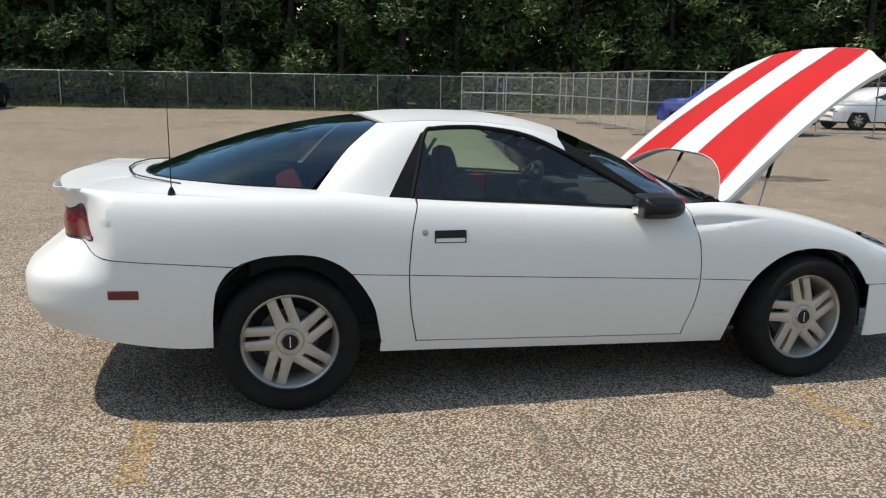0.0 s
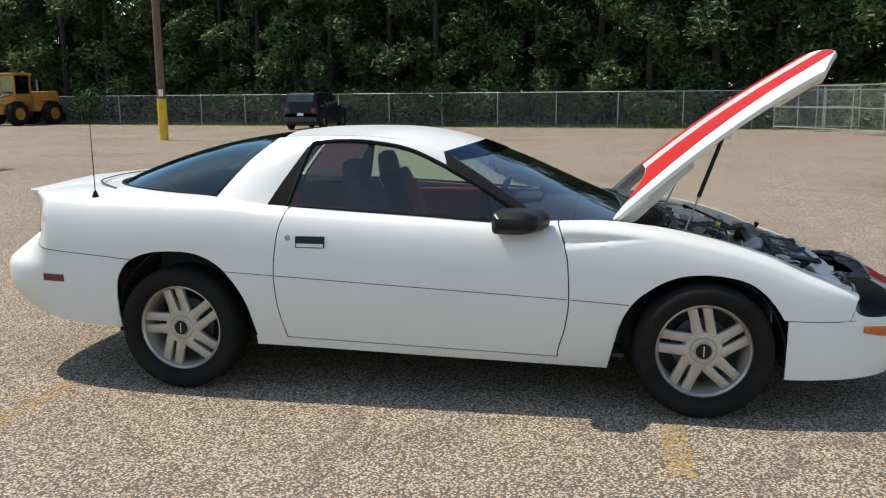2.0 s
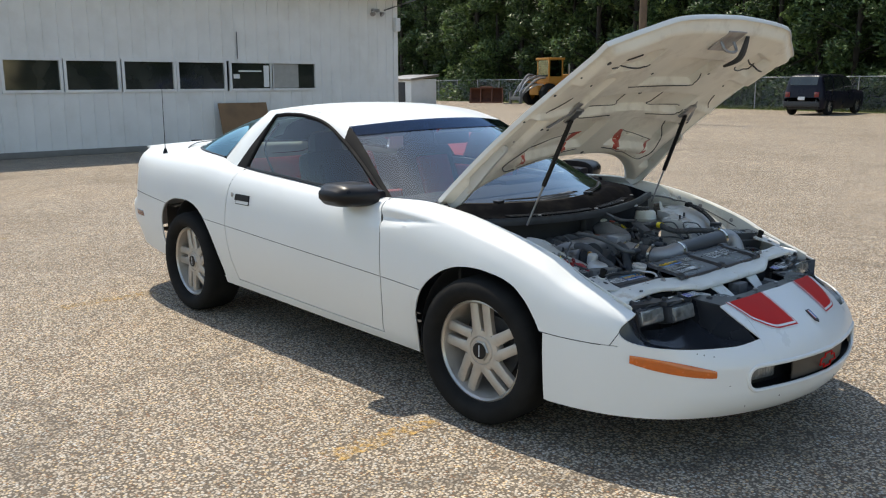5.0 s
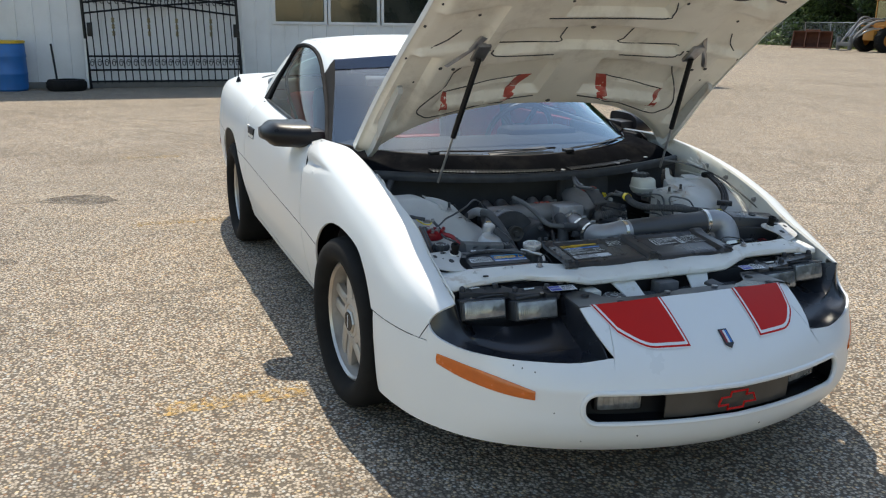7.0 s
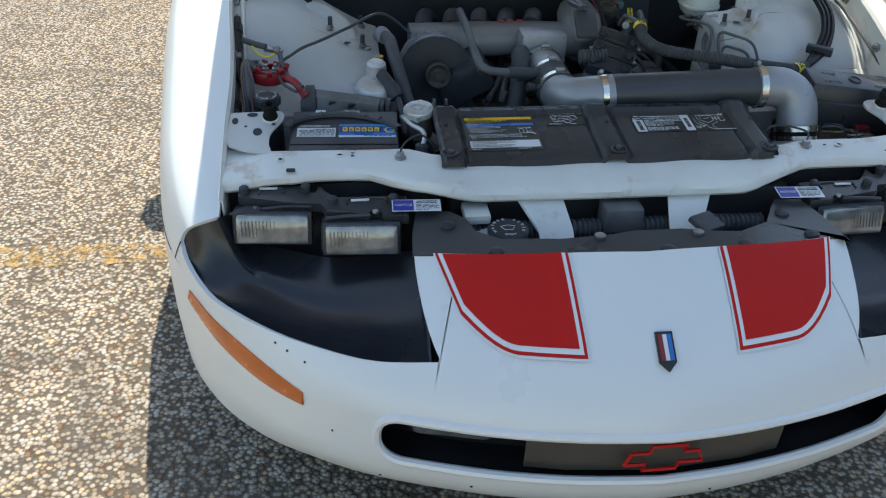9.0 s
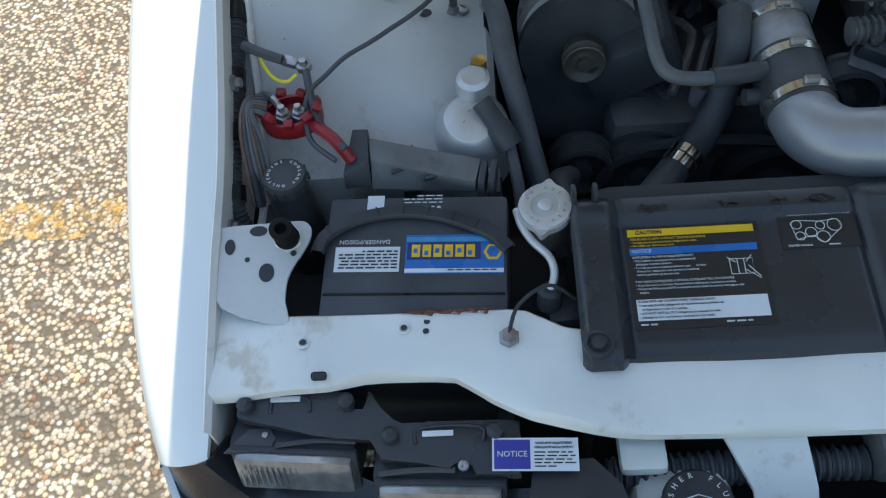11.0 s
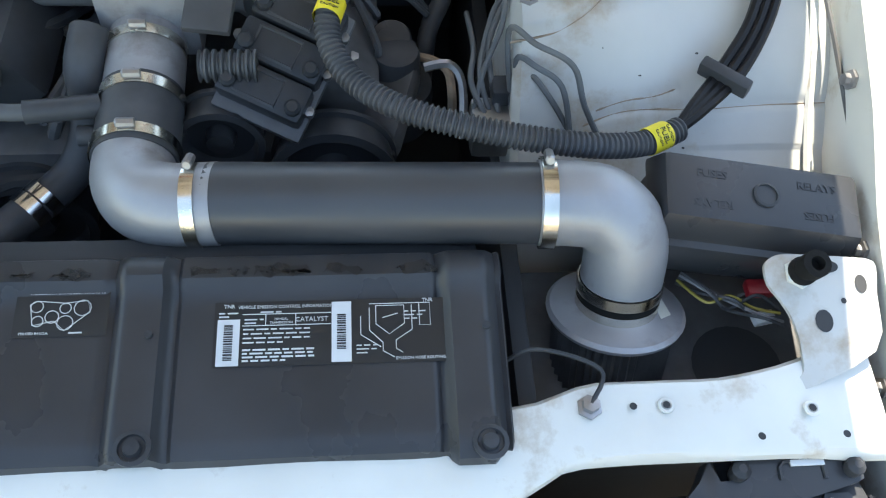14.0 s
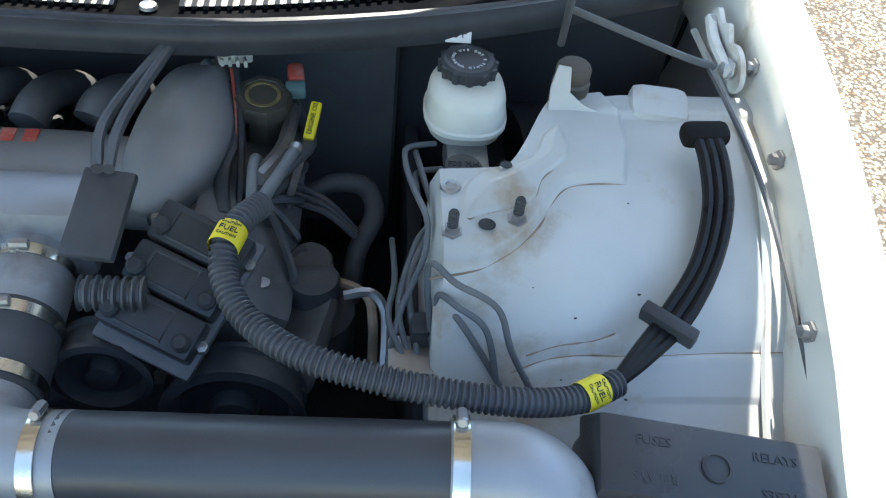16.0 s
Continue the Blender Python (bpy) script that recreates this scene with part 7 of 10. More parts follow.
HARC = [(3.0298, -0.5806, 0.6520), (3.0096, -0.5725, 0.6544), (2.9945, -0.5499, 0.6563), (2.9863, -0.5249, 0.6572), (2.9821, -0.4838, 0.6578), (2.9877, -0.4442, 0.6571), (2.9996, -0.4117, 0.6556), (3.0180, -0.3787, 0.6534), (3.0387, -0.3606, 0.6510)]
rows = []
for p, d in zip(along(HARC, 26), [q - p for p, q in zip(along(HARC, 27), along(HARC, 27)[1:])]):
    n = np.array([-d[1], d[0], 0]) / math.hypot(d[0], d[1])
    rows.append([p - n * .0085 + np.array([0, 0, -.003]), p - n * .0085, p - n * .0065 + np.array([0, 0, .003]), p + n * .0065 + np.array([0, 0, .003]), p + n * .0085, p + n * .0085 + np.array([0, 0, -.003])])
ch = sheet("carry_handle", rows, BLACKPL, bat, "flat black carrying strap", thick=.002)
for k in range(3, 24, 3):
    p, d = rows[k][2] * .5 + rows[k][3] * .5, rows[k + 1][2] - rows[k][2]
    boxy("strap_rib", tuple(p + np.array([0, 0, .0008])), (.0022, .014, .002), BLACKPL, ch, 0, rot(0, 0, math.degrees(math.atan2(d[1], d[0]))))
m = bt(-.004, .045)
lb = bar("blue_label", m, 0, 0, .112, .050, BLUE, bat, .0004)
bar("silver_band", m, 0, .021, .112, .005, PALE, lb, .0008)
bar("label_shade", m, .012, -.004, .084, .022, mat("deep_blue_print", (.006, .030, .14), .35, var=.2, scale=40), lb, .0007)
bar("label_sheen", m, .0, -.019, .110, .006, mat("light_blue_print", (.05, .26, .46), .35, var=.25, scale=40), lb, .0007)
for k in range(6):
    bar("brand_mark", m, .044 - k * .0125, -.004, .0098, .016, YELLOWLAB, lb, .0010)
    bar("brand_counter", m, .0445 - k * .0125, -.004 + .003 * (k % 2), .0045, .0055, BLUE, lb, .0014)
lathe("brand_disc", [(.011, .0012), (.011, .0002)], YELLOWLAB, lb, m @ Matrix.Translation((-.044, -.002, 0)), 6)
lathe("disc_centre", [(.0075, .0018), (.0075, .0012)], BLUE, lb, m @ Matrix.Translation((-.044, -.002, 0)), 6)
lines(m, -.048, .0205, .094, .004, 1, .0016, PRINTBLACK, lb, .0012, 47)
m = bt(.000, -.055)
pl = bar("data_label", m, 0, .002, .075, .032, PALE, bat, .0004)
lines(m, -.035, .013, .068, .0042, 6, .0018, PRINTBLACK, pl, .0010, 41)
words("poison", "DANGER/POISON", m @ Matrix.Translation((.004, -.0205, .0008)), .0075, PRINTWHITE, pl)
m = bt(-.069, -.005)
tl = bar("top_label", m, .045, 0, .020, .028, PALE, bat, .0004)
bm = bmesh.new()
for i in range(18):
    cx, cy = -.030 + .0072 * (i % 9), .0105 - .0068 * (i // 9)
    add_poly(bm, [(cx + .0026 * math.cos(w), cy + .0026 * math.sin(w)) for w in np.linspace(0, 2 * math.pi, 10, endpoint=False)], m @ Matrix.Translation((0, 0, .0008)), .0003)
part("dot_rows", bm, PRINTWHITE, tl)["kind"] = "stuff"
lines(m, -.034, -.004, .050, .0045, 3, .0014, PRINTWHITE, tl, .0006, 43)
for y in (-.07, .07):
    lathe("terminal", [(.012, -.01), (.012, .006), (.009, .008), (0, .008)], STEEL, bat, Matrix.Translation(B0 + Vector((.10, y, .03))) @ Matrix.Rotation(math.pi / 2, 4, "Y"), 10)
boxy("battery_tray", (3.03, -.468, .48), (.20, .24, .02), DARK, bat, .004)

# ---- radiator neck, cap and pipe ----
neck = thing("coolant_filler", "silver pressure cap on the radiator filler neck", "coolant filler")
CP = Matrix.Translation((2.998, -.318, .672)) @ rot(4, 6, 0).to_4x4()
bm = bmesh.new()
prof = []
for a in np.linspace(0, 2 * math.pi, 96, endpoint=False):
    r = .0310 + .0075 * max(0, math.cos(a + .20)) ** 70 + .0065 * max(0, math.cos(a + .20 - math.pi)) ** 70
    prof.append((r * math.cos(a), r * math.sin(a)))
add_poly(bm, prof, CP, .010)
part("cap_disc", bm, CAPSTEEL, neck, "bright pressed steel cap")
lathe("cap_dome", [(.0305, 0), (.0295, .0026), (.0275, .0032), (.0165, .0036), (.0155, .0010), (.0105, .0006), (.0085, .0010), (.0080, .0046), (.0066, .0056), (0, .0058)], CAPSTEEL, neck, CP, 32, cap=False)
lathe("filler_neck", [(.026, -.06), (.026, -.012), (.030, -.010)], STEEL, neck, CP, 20, cap=False)
for k, ch in enumerate("DO NOT OPEN HOT"):
    a = radians(150 - k * 22)
    if ch != " ":
        words("cap_letter", ch, CP @ Matrix.Rotation(math.pi / 2, 4, "Z") @ Matrix.Translation((.0222 * math.cos(a), .0222 * math.sin(a), .0037)) @ Matrix.Rotation(a - math.pi / 2, 4, "Z"), .0048, STEEL, neck, .0002)
pipe = thing("coolant_pipe", "bent aluminium refrigerant pipe with a black fitting", "pipe")
tube("pipe_run", [(2.985, -.350, .65), (3.012, -.345, .655), (3.032, -.334, .652), (3.053, -.317, .650), (3.072, -.313, .645), (3.086, -.318, .634)], .0048, CAPSTEEL, pipe, sides=10)
lathe("service_cap", [(.014, 0), (.014, .022), (.010, .026), (0, .026)], BLACKPL, pipe, aim((3.092, -.320, .612), (-.25, .05, .9)), 12)
boxy("fitting_block", (3.098, -.300, .590), (.035, .045, .05), BLACKPL, pipe, .01)

# ---- right side of the bay ----
duct = thing("relay_cover", "dusty black plastic relay cover lying by the battery", "relay cover")
DUSTGREY = mat("thick_dust", (.13, .13, .128), .8, var=.3, scale=22, bump=.3, bscale=60, stain=(.05, .05, .05), sscale=12, samt=.9, spread=.06)
def slab(name, top, drop, material, label=""):
    """A block under four top corners, each with a drop of its own."""
    bm = bmesh.new()
    T = [bm.verts.new(p) for p in top]
    B = [bm.verts.new(Vector(p) + Vector(d)) for p, d in zip(top, drop)]
    bm.faces.new(T)
    bm.faces.new(B[::-1])
    for i in range(4):
        bm.faces.new((T[i], B[i], B[(i + 1) % 4], T[(i + 1) % 4]))
    bmesh.ops.recalc_face_normals(bm, faces=bm.faces)
    bmesh.ops.bevel(bm, geom=list(bm.edges), offset=.002, segments=2, affect="EDGES", profile=.6)
    return part(name, bm, material, duct, label)


slab("cover_body", [(2.872, -.526, .668), (2.905, -.523, .664), (2.946, -.396, .660), (2.913, -.388, .663)], [(-.005, 0, -.055), (.022, 0, -.030), (-.006, 0, -.026), (-.02, 0, -.055)], DUSTGREY, "dust-caked top")
slab("cover_end", [(2.860, -.546, .672), (2.922, -.556, .660), (2.912, -.524, .668), (2.862, -.526, .673)], [(0, 0, -.05), (.006, 0, -.022), (.012, 0, -.03), (0, 0, -.05)], DUSTPL)
for k in range(2):
    slab("cover_lip", [(2.914, -.388 + .012 * k, .664), (2.948, -.394 + .012 * k, .661), (2.950, -.386 + .012 * k, .660), (2.916, -.380 + .012 * k, .663)], [(0, 0, -.03)] * 4, DUSTPL)
for y in (-.490, -.450):
    boxy("cover_rib", (2.922 + .32 * (y + .47), y, .652), (.004, .016, .014), DUSTPL, duct, .001, rot(0, 30, 17))
acc = thing("ac_accumulator", "grey metal air-conditioning accumulator on the strut tower", "accumulator")
lathe("canister", [(0, -.12), (.044, -.115), (.049, -.10), (.049, -.018), (.045, .003), (.034, .016), (.014, .021), (0, .021)], CAPSTEEL, acc, Matrix.Translation((2.848, -.398, .655)) @ rot(0, 14, 0).to_4x4(), 24)
lathe("head_block", [(.022, -.03), (.023, .0), (.021, .010), (.015, .015), (0, .016)], CAPSTEEL, acc, Matrix.Translation((2.812, -.393, .690)) @ rot(0, 8, 0).to_4x4(), 18)
lathe("valve_cap", [(.010, 0), (.010, .018), (0, .020)], mat("brass", (.45, .28, .08), .35, metal=.9), acc, Matrix.Translation((2.79, -.385, .69)), 10)
tube("pressure_switch", [(2.845, -.385, .690), (2.865, -.368, .672), (2.885, -.352, .650)], lambda t: .013 if t < .55 else .0165, DUSTPL, acc, sides=10)
tube("switch_lead", [(2.885, -.352, .650), (2.93, -.345, .63), (2.97, -.342, .60)], .0075, HOSE, acc, sides=8)
hz = thing("refrigerant_hose", "thick black rubber refrigerant hose with a metal ferrule", "hose")
tube("hose", [(2.69, -.365, .715), (2.73, -.358, .722), (2.79, -.350, .70), (2.84, -.335, .655), (2.90, -.315, .59), (2.96, -.29, .52)], .0145, HOSE, hz, sides=12)
tube("ferrule", [(2.60, -.372, .690), (2.65, -.370, .712), (2.695, -.365, .717)], .0165, ALU, hz, sides=12)
loom = thing("wiring_loom", "black taped wiring loom along the fender", "wiring")
tube("loom_sleeve", [(2.35, -.60, .79), (2.55, -.685, .770), (2.70, -.692, .745), (2.82, -.690, .705), (2.90, -.690, .680), (2.96, -.685, .650), (3.0, -.66, .60)], .0125, BLACKPL, loom, rib=(.006, .0016), sides=12)
for a, b in (((2.56, -.686, .768), (2.60, -.689, .763)), ((2.70, -.692, .745), (2.725, -.692, .738)), ((2.79, -.691, .716), (2.815, -.690, .707)), ((2.862, -.690, .692), (2.884, -.690, .685)), ((2.935, -.687, .664), (2.952, -.686, .655))):
    tube("tape_wrap", [a, b], .0142, BLACKTRIM, loom, sides=12, n=2)
tube("loom_branch", [(2.86, -.690, .695), (2.885, -.672, .690), (2.915, -.664, .672), (2.95, -.658, .64)], .006, BLACKPL, loom, sides=8)
BROWNWIRE = mat("brown_wire_insulation", (.13, .085, .065), .6, var=.3, scale=30)
jb = thing("junction_post", "red plastic battery junction block with brass studs", "junction block")
lathe("block", [(.030, -.012), (.036, -.008), (.037, .008), (.033, .016), (.028, .016), (.026, .004), (0, .004)], REDPLASTIC, jb, Matrix.Translation((2.852, -.617, .690)) @ rot(0, 10, 12).to_4x4() @ Matrix.Diagonal((.72, 1.05, 1, 1)), 26)
for k in range(9):
    w = k * .7
    boxy("broken_rim", (2.852 + .024 * math.cos(w), -.617 + .035 * math.sin(w), .703 + .004 * (k % 3)), (.010, .012, .012), REDPLASTIC, jb, .002, rot(12 * (k % 3), 20, math.degrees(w)))
for dx, dy in ((.004, -.008), (.004, .012)):
    lathe("stud", [(.0105, -.008), (.0105, .002), (.008, .003), (.008, .008), (.0045, .009), (.0045, .016), (0, .016)], STEEL, jb, Matrix.Translation((2.856 + dx, -.617 + dy, .703)), 6)
for k in range(3):
    tube("ring_lead", [(2.858, -.625, .706), (2.846 - .005 * k, -.634 - .004 * k, .715), (2.836, -.645 - .006 * k, .712), (2.850, -.668, .702)], .0042, STEEL if k == 0 else HOSE, jb, sides=6)
tube("red_cable", [(2.868, -.592, .695), (2.89, -.565, .690), (2.905, -.545, .665)], .008, REDPLASTIC, jb, sides=8)
for k in range(6):
    tube("brown_wire", [(2.835 + .006 * k, -.645, .712), (2.850 + .004 * k, -.668 + .002 * k, .722), (2.895, -.672 + .0045 * k, .705 - .003 * k), (2.945, -.666 + .006 * k, .640)], .0030, (BROWNWIRE, HOSE, GREYTUBE)[k % 3], jb, sides=6)
lead = thing("black_cable", "thin black cable looping over the strut tower", "cable")
tube("cable", [(2.62, -.30, .70), (2.64, -.37, .755)] + [(2.7372, -0.4491, 0.7544), (2.7637, -0.4921, 0.7433), (2.7780, -0.5170, 0.7373), (2.7945, -0.5489, 0.7303), (2.8156, -0.5737, 0.7215), (2.8315, -0.5913, 0.7148), (2.8514, -0.5983, 0.7064), (2.8750, -0.5963, 0.6965), (2.8955, -0.5881, 0.6879), (2.9168, -0.5608, 0.6789)], .0034, HOSE, lead, sides=6)
tube("cable_branch", [(2.8007, -0.5986, 0.7257), (2.8299, -0.5931, 0.7134), (2.8575, -0.5862, 0.7018), (2.8818, -0.5726, 0.6916), (2.9024, -0.5494, 0.6830)], .0052, HOSE, lead, sides=7)
tube("loom_tail", [(2.7720, -0.6760, 0.7418), (2.7842, -0.6509, 0.7366), (2.7935, -0.6260, 0.7327)], .0065, HOSE, lead, sides=7)
tube("yellow_wire", [(2.7751, -0.6586, 0.7384), (2.7966, -0.6506, 0.7294), (2.8142, -0.6363, 0.7220), (2.8193, -0.6207, 0.7199), (2.8112, -0.6088, 0.7233)], .0022, YELLOWTAG, lead, sides=5)
RJ = [(2.7991, -0.6005, 0.7244)][0]
lathe("ring_joint", [(.010, -.004), (.010, .004), (.006, .005), (.005, .011), (0, .011)], STEEL, lead, Matrix.Translation(RJ), 8)
boxy("ring_clip", (RJ[0] - .008, RJ[1] - .018, RJ[2] + .002), (.014, .026, .010), STEEL, lead, .004, rot(0, 10, -25))
wf = thing("filler_bottle", "black bottle neck with a ribbed dark cap", "bottle")
lathe("neck", [(.030, -.16), (.030, -.05), (.026, -.02), (.020, .0), (.022, .004)], BLACKPL, wf, Matrix.Translation((2.935, -.622, .660)), 18)
wc = lathe("cap", [(.026, .0), (.027, .014), (.025, .019), (.020, .020), (.0, .020)], DUSTPL, wf, Matrix.Translation((2.935, -.622, .662)), 20)
for k in range(14):
    a = 2 * math.pi * k / 14
    boxy("grip", (2.935 + .027 * math.cos(a), -.622 + .027 * math.sin(a), .670), (.003, .003, .012), DUSTPL, wc, 0)
for k, ch in enumerate("ENGINE COOLANT ONLY"):
    a = radians(200 - k * 19)
    if ch != " ":
        words("cap_letter", ch, flat(2.935, -.622, .6825) @ Matrix.Translation((.019 * math.cos(a), .019 * math.sin(a), 0)) @ Matrix.Rotation(a - math.pi / 2, 4, "Z"), .0055, PRINTWHITE, wc)

# ---- air intake ----
intake = thing("air_intake", "black intake tube with aluminium elbows, bright clamps and cone filter", "air intake")
Rt = .0405
A, Bp = np.array([2.928, .095, .668]), np.array([2.946, .432, .684])
tube("intake_tube", [tuple(A), tuple(Bp)], Rt, mat("satin_black_tube", (.050, .054, .062), .38, var=.1, scale=9, stain=(.06, .06, .062), sscale=5, samt=.4), intake, "satin black straight tube", sides=36, n=4)
elbow = [(2.80, .008, .640), (2.85, .008, .642), (2.885, .012, .648), (2.914, .030, .656), (2.926, .060, .663), (2.929, .105, .668)]
tube("elbow_rear", elbow, .0415, ALU, intake, "cast aluminium elbow", sides=32)
tube("coupling", [(2.765, .007, .645), (2.855, .008, .641)], .0445, HOSE, intake, "black rubber coupling", sides=32)
tube("throttle_pipe", [(2.655, .004, .656), (2.70, .005, .650), (2.78, .007, .645)], .0430, ALU, intake, sides=32)
elb2 = [(2.945, .415, .684), (2.947, .448, .685), (2.951, .478, .682), (2.963, .500, .668), (2.976, .508, .645), (2.990, .509, .612)]
tube("elbow_front", elb2, .0425, ALU, intake, "cast aluminium elbow with scuffs", sides=32)
FD = Vector((.40, 0, -.92)).normalized()
F0 = Vector((2.992, .509, .604))
tube("filter_coupling", [tuple(F0 - FD * .004), tuple(F0 + FD * .030)], .0425, RUBBER, intake, sides=32)


def clamp(p, d, r, w=.012):
    c = lathe("hose_clamp", [(r - .002, -w / 2), (r, -w / 2), (r, w / 2), (r - .002, w / 2)], STRAW, intake, aim(p, d), 40, "bright steel hose clamp", cap=False)
    u = Vector((-.45, 0, .9))
    u = (u - Vector(d) * u.dot(Vector(d)) / Vector(d).length_squared).normalized()
    q = Vector(p) + u * (r + .004)
    lathe("clamp_screw", [(.005, -.009), (.0055, .008), (.004, .010), (0, .010)], STEEL, c, aim(q, Vector(d).cross(u)), 8)


clamp((2.929, .082, .667), (.02, 1, .05), .0430, .013)
clamp((2.945, .424, .6835), (.06, 1, .05), .0458, .014)
clamp((2.845, .008, .6415), (1, .05, 0), .0470, .013)
clamp((2.778, .007, .645), (1, .03, -.05), .0465, .013)
clamp((2.708, .005, .650), (1, .03, -.06), .0450, .013)
clamp(tuple(F0 + FD * .000), tuple(FD), .0450)
clamp(tuple(F0 + FD * .021), tuple(FD), .0440)
FM = aim(F0 + FD * .026, FD)
flt = lathe("filter_plate", [(.038, -.004), (.045, .0), (.070, .004), (.074, .008), (.072, .013), (.060, .015)], ALU, intake, FM, 40, "spun aluminium filter base", cap=False)
bm = bmesh.new()
rows = []
for z in (.012, .03, .07, .11, .13):
    rows.append([FM @ Vector(((.066 - .004 * (z / .13) - .005 * (j % 2)) * math.cos(2 * math.pi * j / 96), (.066 - .004 * (z / .13) - .005 * (j % 2)) * math.sin(2 * math.pi * j / 96), z)) for j in range(96)])
add_grid(bm, rows, wrap=True)
part("filter_pleats", bm, mat("dark_filter_mesh", (.055, .056, .060), .6, var=.3, scale=40), flt, "pleated black filter")
bm = bmesh.new()
add_poly(bm, [(.040, -.030), (.052, -.024), (.050, .004), (.058, .022), (.046, .036), (.040, .016)], FM @ Matrix.Rotation(math.pi, 4, "X") @ Matrix.Translation((0, 0, .001)), .001)
part("torn_sticker", bm, TANKWHITE, flt)
tube("breather_nipple", [(2.79, -.035, .66), (2.79, -.075, .655)], .011, HOSE, intake, sides=10)
tube("breather_stub", [(2.817, -.030, .640), (2.819, -.055, .642)], .011, HOSE, intake, sides=10)

# ---- left side of the bay ----
fuse = thing("fuse_box", "black under-bonnet fuse and relay box with a round fastener", "fuse box")
FR = rot(-5.5, 9, -7)
FC = Vector((2.944, .640, .664))
boxy("box_body", FC - Vector((0, 0, .03)), (.096, .206, .06), COVERPL, fuse, .006, FR)
boxy("box_lid", FC + Vector((0, 0, .010)), (.100, .214, .045), COVERPL, fuse, .006, FR, taper=(.70, .95))
FT = Matrix.Translation(FC) @ FR.to_4x4() @ Matrix.Translation((0, 0, .033)) @ Matrix(((0, -1, 0, 0), (1, 0, 0, 0), (0, 0, 1, 0), (0, 0, 0, 1)))
lathe("lid_fastener", [(.0135, -.001), (.0135, .002), (.011, .003), (.011, .001), (0, .001)], BLACKPL, fuse, FT, 18, cap=False)
for x_, t_ in ((-.055, "FUSES"), (.055, "RELAYS")):
    words("lid_text", t_, FT @ Matrix.Translation((x_, .016, 0)), .0125, COVERPL, fuse, .0002)
    words("lid_text", t_, FT @ Matrix.Translation((-x_, -.016, 0)) @ Matrix.Rotation(math.pi, 4, "Z"), .0125, COVERPL, fuse, .0002)
fl = thing("fuel_hose", "corrugated black fuel line sleeve with yellow caution bands", "hose")
FP = [(2.690, .238, .742), (2.725, .222, .752), (2.752, .213, .750), (2.782, .214, .738), (2.820, .235, .728), (2.858, .280, .728), (2.880, .340, .726), (2.890, .410, .716), (2.892, .480, .706), (2.880, .535, .695), (2.858, .575, .690)]
tube("sleeve", FP, .0135, HOSE, fl, rib=(.0058, .0026), sides=16)
for k, (p, d) in enumerate((((2.748, .2140, .7510), (1, -.25, 0)), ((2.873, .5470, .6935), (-.5, .9, -.1)))):
    bd = lathe("caution_band", [(.0146, -.013), (.0150, -.012), (.0150, .012), (.0146, .013)], YELLOWTAG, fl, aim(p, d), 28, "yellow band reading fuel caution flammable", cap=False)
    dv = Vector(d).normalized()
    up = (Vector((.55, 0, .83)) - dv * dv.dot(Vector((.55, 0, .83)))).normalized()
    rt = up.cross(dv)
    for t, off, sz in (("FUEL", 0, .0085), ("CAUTION", .0075, .0042), ("CAUTION", -.0075, .0042)):
        if k == 0:
            X, Y = rt if rt.y > 0 else -rt, None
        else:
            X = rt if rt.y > 0 else -rt
        Y = up.cross(X)
        mm = Matrix((X, Y, up)).transposed().to_4x4()
        mm.translation = Vector(p) + up * .0152 + Y * off
        words("band_text", t, mm, sz, PRINTBLACK, bd)
for k in range(3):
    o = (k - 1) * .0105
    tube("fuel_line", [(2.862, .570, .690), (2.835 + o * .5, .600 + o * .3, .700), (2.795 + o * .3, .640 + o, .710), (2.745, .676 + o, .735), (2.69, .696 + o, .760), (2.64, .700 + o, .778), (2.615, .695 + o, .790)], .0062, BLACKTRIM, fl, sides=8)
boxy("line_clip", (2.806, .630, .713), (.014, .058, .020), BLACKPL, fl, .003, rot(0, 12, -42))
boxy("grommet", (2.607, .695, .789), (.026, .052, .022), RUBBER, fl, .009, rot(0, 10, 5))
tube("metal_line", [(2.700, .234, .745), (2.650, .250, .744), (2.598, .264, .738)], .0066, GREYTUBE, fl, sides=10)
lathe("line_end", [(.0080, 0), (.0080, .010), (.0052, .010), (.0045, .002), (0, .002)], STEEL, fl, aim((2.604, .2624, .7385), (-.95, .26, -.1)), 12, cap=False)
tube("metal_line", [(2.700, .230, .745), (2.650, .225, .742), (2.613, .223, .735), (2.58, .222, .705)], .0056, GREYTUBE, fl, sides=10)
res = thing("brake_reservoir", "milky brake fluid reservoir with a black ribbed cap", "brake reservoir")
bm = bmesh.new()
rr = []
for z, k in ((-.054, .42), (-.050, .74), (-.040, .93), (-.029, 1.0), (-.027, 1.05), (-.022, 1.05), (-.020, 1.0), (.004, .955), (.011, .90), (.015, .78), (.017, .55)):
    rr.append([np.array([2.506 + .052 * k * math.copysign(abs(math.cos(a)) ** .75, math.cos(a)), .4515 + .046 * k * math.copysign(abs(math.sin(a)) ** .75, math.sin(a)), .757 + z]) for a in np.linspace(0, 2 * math.pi, 28, endpoint=False)])
V = add_grid(bm, rr, wrap=True)
bm.faces.new(V[-1])
bm.faces.new(V[0])
part("reservoir", bm, TANKWHITE, res)
rc = lathe("cap", [(.031, .0), (.032, .014), (.029, .018), (.024, .0185), (.022, .016), (0, .016)], BLACKPL, res, Matrix.Translation((2.487, .4515, .772)), 28, "black ribbed cap with white print")
